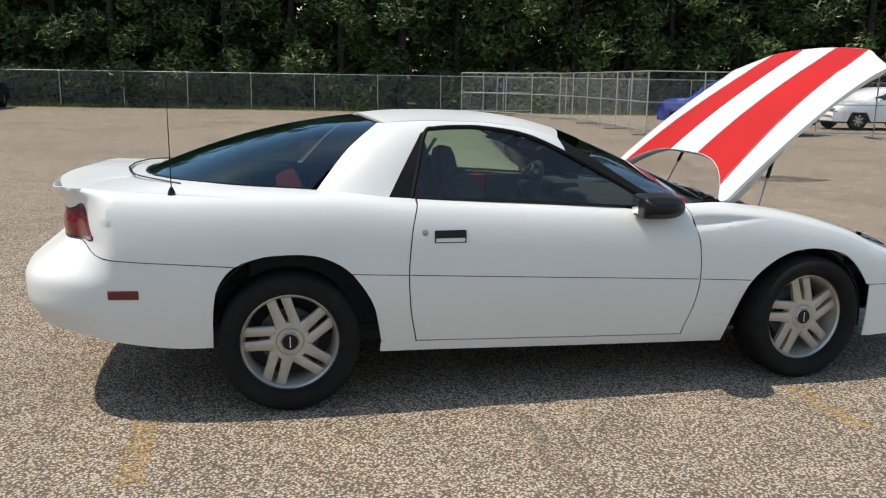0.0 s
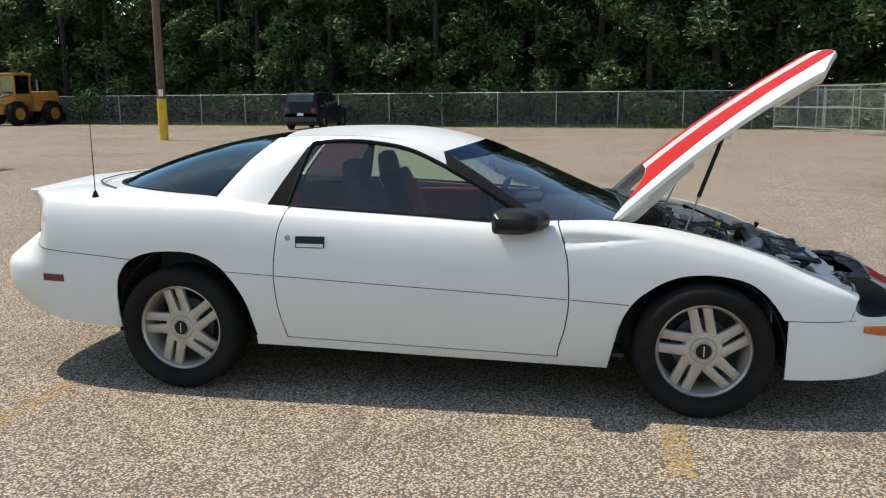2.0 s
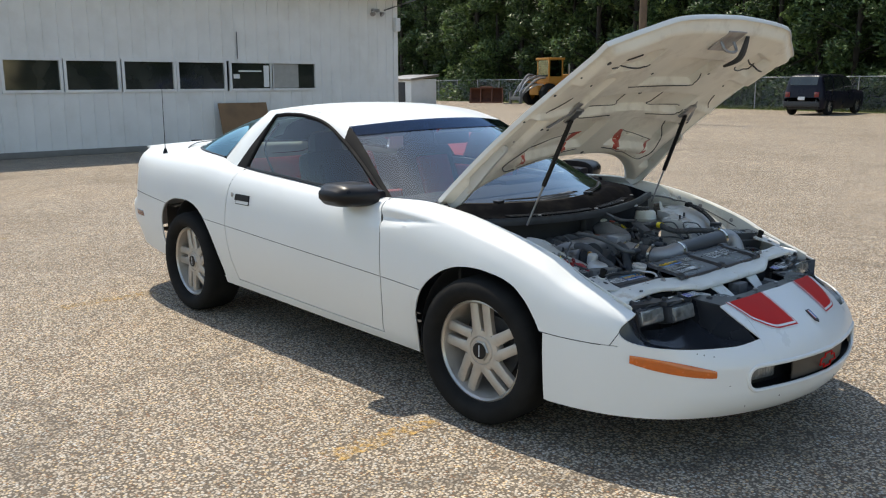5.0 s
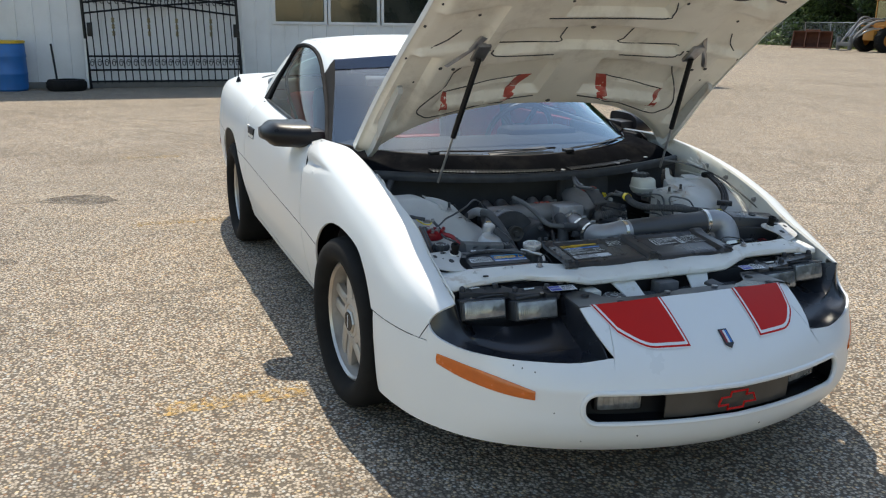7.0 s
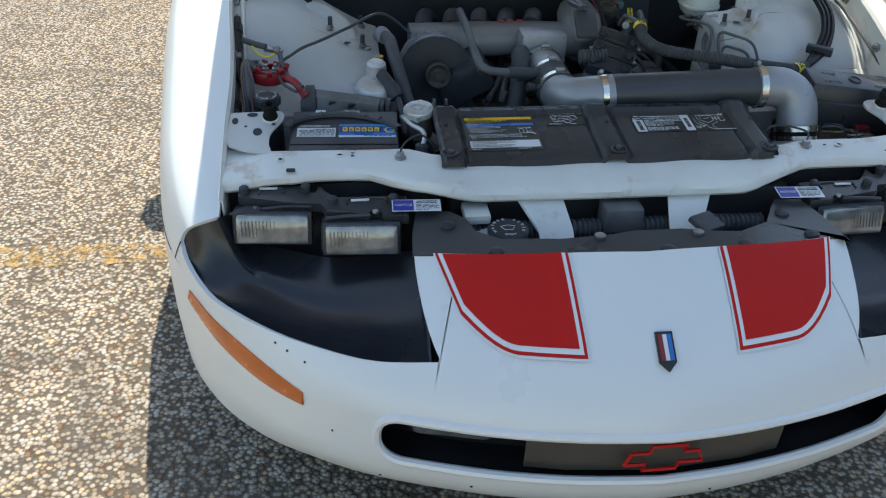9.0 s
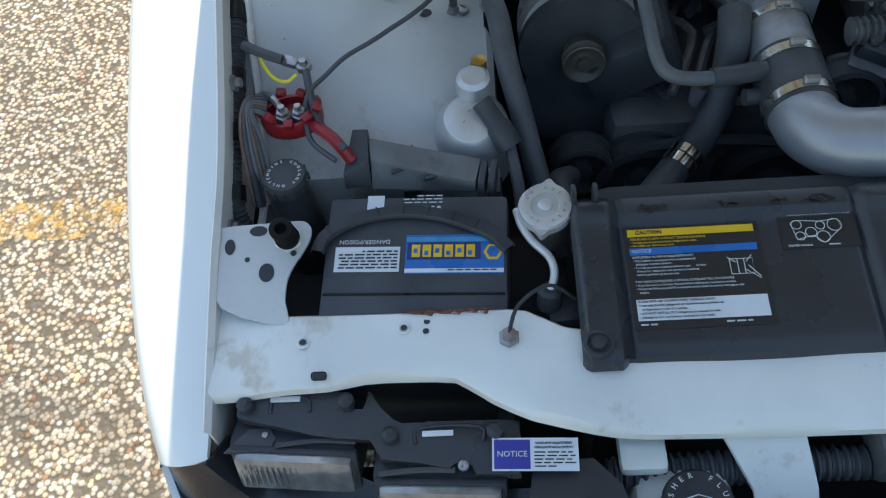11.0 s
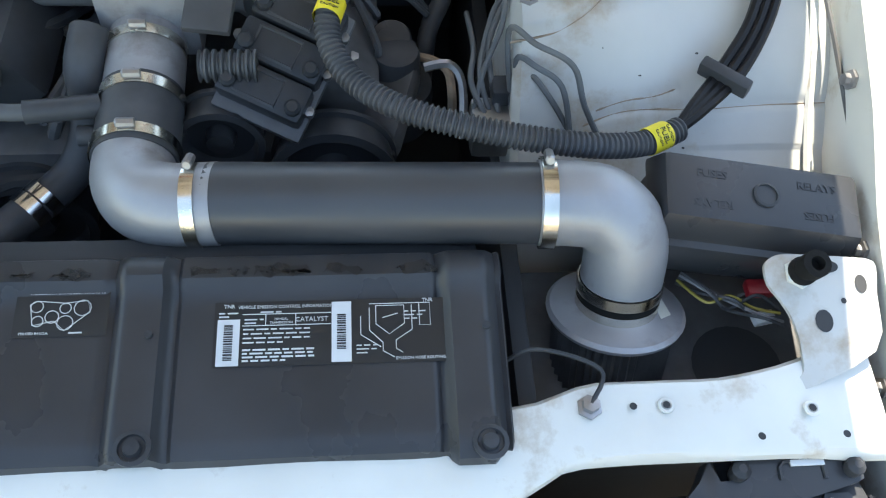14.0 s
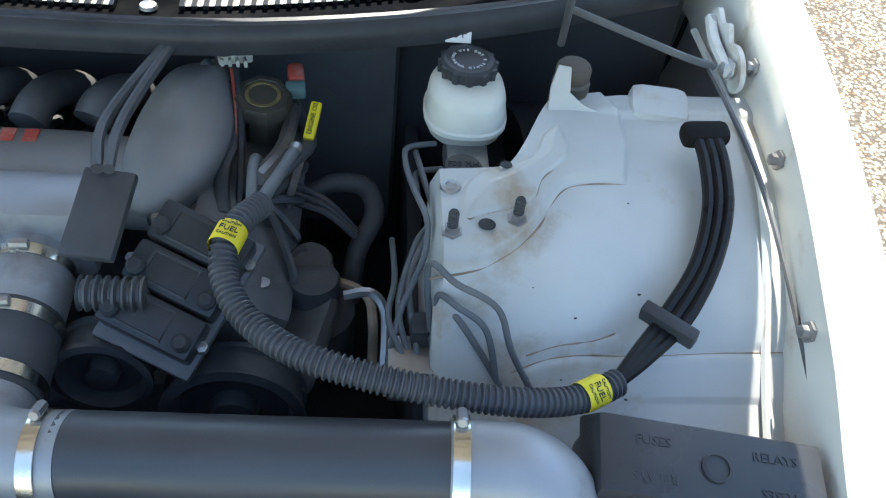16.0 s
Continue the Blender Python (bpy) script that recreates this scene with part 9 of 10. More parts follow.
def build_tree(seed, h, spread, low, material, per=150, size=.19):
    rnd = random.Random(seed)
    t = thing("tree", "tall leafy deciduous tree at the edge of the wood", "tree", "trees along the fence")
    bm = bmesh.new()
    lean = (rnd.uniform(-.4, .4), rnd.uniform(-.3, .3))
    add_tube(bm, [(0, 0, -.1), (lean[0] * .2, lean[1] * .2, h * .3), (lean[0] * .7, lean[1] * .5, h * .6), (lean[0], lean[1], h * .95)], lambda k: .21 * (1 - k) ** .8 + .02, sides=9, n=4)
    blobs = []
    for k in range(15):
        z = low + (h - low) * (k + rnd.random() * .6) / 15
        a = k * 2.4 + rnd.random()
        sp = spread * (1 - .55 * ((z - low) / (h - low)) ** 2) * rnd.uniform(.65, 1.1)
        e = (sp * math.cos(a), sp * math.sin(a), z)
        st = (lean[0] * z / h * .8, lean[1] * z / h * .6, max(z - sp * .5, .4))
        add_tube(bm, [st, ((st[0] + e[0]) / 2, (st[1] + e[1]) / 2, (st[2] + e[2]) / 2 + .1), e], lambda q: .055 * (1 - q) + .012, sides=5, n=3)
        blobs.append((e[0], e[1], e[2], rnd.uniform(.8, 1.35), .7))
        blobs.append((e[0] * .5, e[1] * .5, e[2] + .5, rnd.uniform(.7, 1.1), .7))
        blobs.append((e[0] * 1.15 + rnd.uniform(-.6, .6), e[1] * 1.1 + rnd.uniform(-.6, .6), e[2] - rnd.uniform(.3, .9), rnd.uniform(.4, .8), .8))
    part("trunk", bm, BARK, t)
    ob = new("crown", leaf_mesh("crown", blobs, rnd, per, size, material))
    ob.parent = t
    return t


protos = [build_tree(1, 15, 2.7, .6, LEAF), build_tree(2, 13, 2.9, .4, LEAF2), build_tree(3, 17, 2.6, 1.2, LEAF), build_tree(4, 11, 2.5, .3, LEAF2), build_tree(5, 16, 3.0, .5, LEAF)]
rnd = random.Random(77)
spots = []
x = -74.0
while x < 64:
    spots.append((x, FENCE_Y(x) + rnd.uniform(2.2, 4.2), rnd.uniform(.8, 1.1)))
    spots.append((x + rnd.uniform(-1, 1), FENCE_Y(x) + rnd.uniform(5.5, 8.5), rnd.uniform(.95, 1.3)))
    if rnd.random() < .75:
        spots.append((x + rnd.uniform(-1.5, 1.5), FENCE_Y(x) + rnd.uniform(10, 14), rnd.uniform(1.1, 1.5)))
    x += rnd.uniform(2.3, 3.4)
for i, (x, y, s) in enumerate(spots):
    if i < len(protos):
        t = protos[i]
        t.matrix_world = pose(x, y, 0, 0, 0, rnd.uniform(0, 360)) @ Matrix.Diagonal((s, s, s, 1))
    else:
        t = copy_thing(protos[rnd.randrange(len(protos))], Matrix.Identity(4))
        t.matrix_basis = pose(x, y, 0, 0, 0, rnd.uniform(0, 360)) @ Matrix.Diagonal((s, s, s, 1))
# undergrowth, far wood and verge grass
rnd = random.Random(5)
bl = []
x = -74
while x < 64:
    for _ in range(5):
        bl.append((x + rnd.uniform(-1, 1), FENCE_Y(x) + rnd.uniform(.9, 6), rnd.uniform(.15, 1.9), rnd.uniform(.45, 1.1), .8))
    x += 1.3
ob = new("undergrowth", leaf_mesh("undergrowth", bl, rnd, 75, .14, LEAF2))
tagged(ob, "dense weeds and saplings behind the fence", "undergrowth", kind="stuff")
bl = []
x = -110
while x < 100:
    for k in range(9):
        bl.append((x + rnd.uniform(-2, 2), FENCE_Y(x) + 17 + rnd.uniform(0, 7), 1.2 + k * 2.1 + rnd.uniform(-.8, .8), rnd.uniform(1.5, 2.6), .9))
    x += 2.6
ob = new("far_wood", leaf_mesh("far_wood", bl, rnd, 130, .75, LEAF))
tagged(ob, "dark depth of the wood behind the first trees", "wood", kind="stuff")
vs, fs = [], []
for _ in range(15000):
    x = rnd.uniform(-55, 40)
    y = FENCE_Y(x) + rnd.gauss(.1, .55)
    h, a = rnd.uniform(.06, .26) * (2.2 if rnd.random() < .04 else 1), rnd.uniform(0, 6.28)
    w = .018
    k = len(vs)
    dx, dy = math.cos(a), math.sin(a)
    vs += [(x - w * dx, y - w * dy, 0), (x + w * dx, y + w * dy, 0), (x + rnd.uniform(-.08, .08), y + rnd.uniform(-.08, .08), h)]
    fs.append((k, k + 1, k + 2))
me = bpy.data.meshes.new("verge_grass")
me.from_pydata(vs, [], fs)
me.materials.append(foliage("grass_blades", (.05, .07, .018), (.20, .21, .08), .3))
tagged(new("verge_grass", me), "rough grass along the foot of the fence", "grass", kind="stuff")

# ---- chain-link fence ----
GALV = mat("galvanised_steel", (.42, .43, .43), .45, metal=.6, var=.1, scale=6)


def mesh_wire(name, w, h, pitch, r, parent, m, material=None):
    """A panel of diamond wire netting in the plane of m's x and z."""
    vs, fs = [], []
    k = pitch
    n = int((w + h) / k) + 1
    for sgn in (1, -1):
        for i in range(n):
            a = i * k
            x0, z0 = (a, 0) if a <= w else (w, a - w)
            x1, z1 = (a - h, h) if a - h >= 0 else (0, a)
            if sgn < 0:
                x0, x1 = w - x0, w - x1
            if abs(x1 - x0) < 1e-3:
                continue
            d = Vector((x1 - x0, 0, z1 - z0)).normalized()
            p = Vector((-d.z, 0, d.x)) * r
            q = Vector((0, r, 0))
            b = len(vs)
            for o in (p, q, -p):
                vs += [m @ (Vector((x0, 0, z0)) + o), m @ (Vector((x1, 0, z1)) + o)]
            fs += [(b, b + 1, b + 3, b + 2), (b + 2, b + 3, b + 5, b + 4)]
    me = bpy.data.meshes.new(name)
    me.from_pydata([tuple(v) for v in vs], [], fs)
    me.materials.append(material or GALV)
    ob = new(name, me)
    ob.parent = parent
    return ob


fence = thing("chain_link_fence", "galvanised chain-link fence along the wood", "fence")
FH = 1.68
xs = [-64 + 2.9 * i for i in range(38)]
post = None
for i, x in enumerate(xs):
    y = FENCE_Y(x)
    if post is None:
        bm = bmesh.new()
        add_lathe(bm, [(.026, -.1), (.026, FH - .02), (.030, FH), (0, FH + .03)], None, 8)
        post = part("post", bm, GALV, fence)
        post.location = (x, y, 0)
    else:
        p = new("post", post.data)
        p.parent = fence
        p.location = (x, y, 0)
    if i < len(xs) - 1:
        x2 = xs[i + 1]
        tube("top_rail", [(x, y, FH - .02), (x2, FENCE_Y(x2), FH - .02)], .021, GALV, fence, sides=6, n=1)
        L0 = math.hypot(2.9, 2.9 * .20)
        mm = Matrix.Translation((x, y, .03)) @ Matrix.Rotation(math.atan2(-.20, 1), 4, "Z")
        if i == 0:
            net = mesh_wire("netting", L0, FH - .05, .075, .0022, fence, Matrix.Identity(4))
            net.matrix_basis = mm
        else:
            q = new("netting", net.data)
            q.parent = fence
            q.matrix_basis = mm

# ---- temporary site fencing ----
def site_panel(a, b):
    L0 = math.hypot(b[0] - a[0], b[1] - a[1])
    t = thing("site_fence_panel", "temporary chain-link fence panel standing on steel feet", "fence panel", "site fence panels")
    H = 1.82
    for x in (0, L0 / 2, L0):
        tube("upright", [(x, 0, .06), (x, 0, H)], .020, GALV, t, sides=6, n=1)
    for z in (.14, .95, H):
        tube("rail", [(0, 0, z), (L0, 0, z)], .018, GALV, t, sides=6, n=1)
    mesh_wire("netting", L0, H - .16, .10, .0012, t, Matrix.Translation((0, 0, .15)))
    for x in (.04, L0 - .04):
        boxy("foot", (x, 0, .03), (.10, .75, .03), STEEL, t, .008)
    t.matrix_world = Matrix.Translation((a[0], a[1], 0)) @ Matrix.Rotation(math.atan2(b[1] - a[1], b[0] - a[0]), 4, "Z")
    return t


for a, b in (((10.85, 18.3), (11.35, 21.6)), ((11.35, 21.6), (11.7, 25.0)), ((11.7, 25.0), (11.9, 28.4)), ((11.9, 28.4), (10.6, 31.6)), ((10.6, 31.6), (9.2, 34.0)), ((9.2, 34.0), (12.6, 34.1)), ((10.85, 18.3), (14.1, 17.8)), ((14.1, 17.8), (17.4, 17.1)), ((17.4, 17.1), (20.7, 16.4))):
    site_panel(a, b)

# ---- utility pole and cables ----
WOOD = mat("weathered_wood", (.13, .085, .055), .85, var=.25, scale=5, bump=.4, bscale=14)
YPLASTIC = mat("yellow_sleeve", (.62, .40, .02), .45, var=.1, scale=4, stain=(.36, .24, .05), sscale=6, samt=.5)
up = thing("utility_pole", "brown wooden utility pole with a yellow guard sleeve", "pole")
lathe("shaft", [(.145, 0), (.14, 3), (.12, 9.5), (0, 9.55)], WOOD, up, Matrix.Translation((-13.5, 23.85, 0)), 16)
lathe("guard_sleeve", [(.165, .0), (.165, 1.47), (.150, 1.475)], YPLASTIC, up, Matrix.Translation((-13.5, 23.85, 0)), 20, "yellow plastic guard sleeve", cap=False)
boxy("sign_plate", (-13.43, 23.69, 1.68), (.16, .02, .24), PALE, up, .004, rot(0, 0, 25))
cb = thing("overhead_cable", "thin black overhead cable from the building to the pole", "cable")
tube("cable", [(-12.95, 11.3, 3.30), (-13.2, 17.5, 5.2), (-13.5, 23.8, 7.6)], .018, HOSE, cb, sides=5, n=6)
cb = thing("overhead_cable", "thin grey overhead cable along the wood", "cable")
tube("cable", [(-13.5, 23.8, 8.4), (5, 30, 6.4), (20.7, 34, 5.42), (31, 34, 5.2), (60, 33, 6)], .016, HOSE, cb, sides=5, n=8)

# ---- white building ----
SIDING = mat("white_siding", (.64, .645, .65), .6, var=.05, scale=2, stain=(.46, .45, .42), sscale=1.4, samt=.35)
DARKWIN = mat("dark_window_glass", (.02, .024, .022), .08, coat=.6, var=.3, scale=2)
WX = -13.0
bld = thing("building", "long white metal-sided building with a row of windows", "building")
bld["category"] = "building"
wins = [(1.91, 2.95), (3.09, 4.13), (4.28, 5.37), (5.50, 6.60), (6.79, 7.82), (7.90, 9.09)]
WZ0, WZ1 = 1.32, 1.90
Y0, Y1, BH = -16.0, 11.72, 3.66


def siding(y0, y1, z0, z1):
    """Ribbed metal sheet with narrow raised seams."""
    rows = []
    y = y0
    ys = [y0]
    k = math.ceil(y0 / .30) * .30
    while k < y1:
        for d, in ((-.014,), (-.008,), (.008,), (.014,)):
            if y0 < k + d < y1:
                ys.append(k + d)
        k += .30
    ys.append(y1)
    for y in ys:
        r = abs((y + .15) % .30 - .15)
        o = .014 if r < .011 else 0
        rows.append([np.array([WX + o, y, z0]), np.array([WX + o, y, z1])])
    return sheet("wall", rows, SIDING, bld, thick=.004, out=(WX - 5, 0, 1))


siding(Y0, Y1, 0, WZ0 - .05)
siding(Y0, Y1, WZ1 + .05, BH)
siding(Y0, wins[0][0] - .05, WZ0 - .05, WZ1 + .05)
siding(wins[-1][1] + .05, Y1, WZ0 - .05, WZ1 + .05)
boxy("end_wall", (WX - 5, Y1, BH / 2), (10, .12, BH), SIDING, bld, .01)
boxy("end_wall", (WX - 5, Y0, BH / 2), (10, .12, BH), SIDING, bld, .01)
boxy("back_wall", (WX - 10, (Y0 + Y1) / 2, BH / 2), (.12, Y1 - Y0, BH), SIDING, bld, .01)
boxy("roof", (WX - 4.8, (Y0 + Y1) / 2, BH + .10), (10.9, Y1 - Y0 + .8, .16), SIDING, bld, .02, None, "flat roof edge with white fascia")
boxy("gutter", (WX + .40, (Y0 + Y1) / 2, BH + .04), (.14, Y1 - Y0 + .8, .14), SIDING, bld, .02)
boxy("footing", (WX - .04, (Y0 + Y1) / 2, .06), (.16, Y1 - Y0, .12), mat("concrete", (.17, .165, .155), .9, var=.15, scale=4), bld, .01)
boxy("corner_trim", (WX + .012, Y1 - .03, BH / 2), (.06, .14, BH), SIDING, bld, .006)
boxy("inside_floor", (WX - 3, 5, .9), (5, 8, .05), DARK, bld, .01)
for k, (a, b) in enumerate(wins):
    w = boxy("window", (WX - .02, (a + b) / 2, WZ0 - .03), (.10, b - a + .12, .06), SIDING, bld, .006, None, "wide dark window in a white frame")
    boxy("frame_head", (WX, (a + b) / 2, WZ1 + .025), (.06, b - a + .12, .05), SIDING, w, .005)
    for y in (a - .03, b + .03):
        boxy("frame_side", (WX, y, (WZ0 + WZ1) / 2), (.06, .06, WZ1 - WZ0), SIDING, w, .005)
    pn = boxy("pane", (WX - .03, (a + b) / 2, (WZ0 + WZ1) / 2), (.012, b - a, WZ1 - WZ0), DARKWIN, w, 0)
    if k == 4:
        boxy("paper", (WX - .015, b - .10, WZ0 + .28), (.006, .14, .5), PALE, w, 0)
        boxy("notice", (WX - .015, a + .14, WZ0 + .28), (.006, .16, .10), PALE, w, 0)
        boxy("shelf_inside", (WX - .018, a + .5, WZ0 + .40), (.004, .6, .03), PALE, w, 0)
    if k == 5:
        boxy("blind", (WX - .015, a + .36, (WZ0 + WZ1) / 2), (.006, .72, WZ1 - WZ0 - .02), LINER, w, 0)
lp = boxy("wall_lamp", (WX + .10, Y1 - .75, 3.28), (.10, .22, .08), STEEL, bld, .02)
lathe("lamp_head", [(.02, 0), (.075, .09), (.07, .10)], STEEL, lp, aim((WX + .14, Y1 - .62, 3.24), (.6, .3, -.7)), 12)
lathe("lamp_head", [(.02, 0), (.075, .09), (.07, .10)], STEEL, lp, aim((WX + .14, Y1 - .88, 3.24), (.6, -.3, -.7)), 12)
boxy("meter_box", (WX + .07, Y1 - .02, 2.95), (.14, .16, .34), PALE, bld, .01)
tube("conduit", [(WX + .03, 6.95, 2.0), (WX + .03, 6.95, 2.6)], .012, HOSE, bld, sides=6)
# ---- iron gates leaning on the wall ----
IRON = mat("black_iron", (.012, .012, .013), .45, metal=.4, var=.2, scale=9)
gate = thing("iron_gate", "black wrought-iron gate leaf with scrolls leaning on the wall", "gate")
gx, ga, gb, gh = WX + .30, -1.78, 1.12, 2.05
for k in range(23):
    y = ga + (gb - ga) * k / 22
    top = 1.86 + .16 * abs((k - 11) / 11) ** 1.3
    lean = .16
    tube("bar", [(gx, y, .10), (gx - lean, y - .05, top)], .011, IRON, gate, sides=4, n=1)
    tube("finial", [(gx - lean, y - .05, top), (gx - lean - .01, y - .052, top + .10)], lambda t: .014 * (1 - t) + .001, IRON, gate, sides=5, n=3)
for z in (.14, .36, .62):
    tube("rail", [(gx - .01 * z, ga, z), (gx - .01 * z, gb, z)], .018, IRON, gate, sides=4, n=1)
for z0, z1, z2 in ((1.92, 1.62, 1.30), (1.72, 1.42, 1.60)):
    tube("curved_rail", [(gx - .14, ga - .04, z0), (gx - .12, (ga + gb) / 2 - .04, (z0 + z1) / 2 + .02), (gx - .12, gb - .04, z1)], .018, IRON, gate, sides=4)
    tube("curved_rail", [(gx - .14, ga - .04, z1), (gx - .12, (ga + gb) / 2 - .04, (z0 + z1) / 2 + .02), (gx - .12, gb - .04, z0)], .018, IRON, gate, sides=4)
for y in (ga, gb):
    tube("gate_post", [(gx, y, .0), (gx - .17, y - .05, 2.12)], .030, IRON, gate, sides=4, n=1)
    boxy("lock_box", (gx - .06, y + (.07 if y < 0 else -.07), 1.12), (.06, .10, .26), IRON, gate, .01)
for k in range(22):
    y = ga + (gb - ga) * (k + .5) / 22
    for z in (.49, 1.66):
        bm = bmesh.new()
        add_tube(bm, [(gx - .01 - z * .08, y + .045 * math.cos(a) * (1 - a / 14), z + .08 * math.sin(a) * (1 - a / 14)) for a in np.linspace(0, 9, 14)], .007, sides=4, n=1)
        part("scroll", bm, IRON, gate)
GOLD = mat("tarnished_gold", (.24, .19, .10), .5, metal=.5, var=.2, scale=20)
for k in (4, 9, 13, 18):
    y = ga + (gb - ga) * k / 22
    for z in (1.05, 1.18, 1.30):
        lathe("ornament", [(0, -.06), (.035, -.03), (.02, 0), (.035, .03), (0, .06)], GOLD, gate, Matrix.Translation((gx - .10, y - .03, z)), 8)
br = thing("gate_prop", "pale angled steel prop at the foot of the gate", "prop")
for y in (ga - .04, gb + .05):
    tube("prop", [(gx - .02, y, .95), (gx + .04, y, .45), (gx + .10, y, .02)], .022, WHITE_OLD, br, sides=5)
# ---- things along the wall ----
BLUEPL = mat("blue_plastic", (.010, .12, .36), .42, var=.12, scale=3, stain=(.03, .10, .22), sscale=5, samt=.4)
for y in (-4.50, -3.82, -3.145):
    dr = thing("plastic_drum", "blue plastic drum with a yellow lid ring by the wall", "drum", "drums by the wall")
    lathe("barrel", [(.0, .0), (.26, .0), (.285, .03), (.29, .28), (.298, .30), (.298, .33), (.29, .35), (.29, .60), (.298, .62), (.298, .65), (.29, .67), (.285, .86), (.26, .90)], BLUEPL, dr, Matrix.Translation((WX + .42, y, 0)), 28, cap=False)
    lathe("lid_ring", [(.27, .86), (.296, .865), (.296, .905), (.27, .915), (.20, .905), (0, .905)], YPLASTIC, dr, Matrix.Translation((WX + .42, y, 0)), 28, "yellow lid ring", cap=False)
st = thing("broom_stick", "black stick standing by the wall in a dark tyre", "stick")
tube("stick", [(WX + .55, -2.35, .05), (WX + .30, -2.42, .85)], .02, IRON, st, sides=6)
ty = thing("old_tyre", "old black tyre lying on the asphalt by the wall", "tyre")
lathe("tyre", [(.20, .0), (.32, .0), (.36, .06), (.36, .14), (.32, .20), (.20, .20), (.18, .12), (.18, .07), (.20, .0)], RUBBER, ty, Matrix.Translation((WX + .55, -2.2, 0)), 28, cap=False)
bo = thing("plywood_board", "weathered brown plywood sheet leaning on the wall", "board")
boxy("sheet", (WX + .28, 6.95, .50), (.03, 1.28, 1.02), mat("plywood", (.20, .12, .065), .85, var=.25, scale=3, stain=(.10, .065, .04), sscale=3, samt=.6), bo, .003, rot(0, -14, 2))
pk = thing("timber_stack", "low stack of dark timber on the asphalt by the wall", "timber")
for k in range(4):
    boxy("timber", (WX + .5 + .02 * k, 9.6 + .05 * k, .06 + (k // 2) * .11), (.18, 2.3, .10), WOOD, pk, .006, rot(0, 0, 2 * k))
bk = thing("small_bucket", "small dark bucket at the foot of the wall", "bucket")
lathe("bucket", [(.09, 0), (.12, .22), (.11, .22), (.08, .02), (0, .02)], BLACKPL, bk, Matrix.Translation((WX + .45, 5.6, 0)), 14, cap=False)
# small shed far behind
shd = thing("shed", "small white shed in the grass by the wood", "shed")
boxy("shed_wall", (-39.2, 34.7, .85), (3.0, 2.2, 1.7), SIDING, shd, .02)
boxy("shed_roof", (-39.2, 34.7, 1.8), (3.3, 2.5, .14), STEEL, shd, .02, rot(6, 0, 0))
boxy("shed_door", (-38.8, 33.585, .75), (1.0, .02, 1.5), DARK, shd, .005)


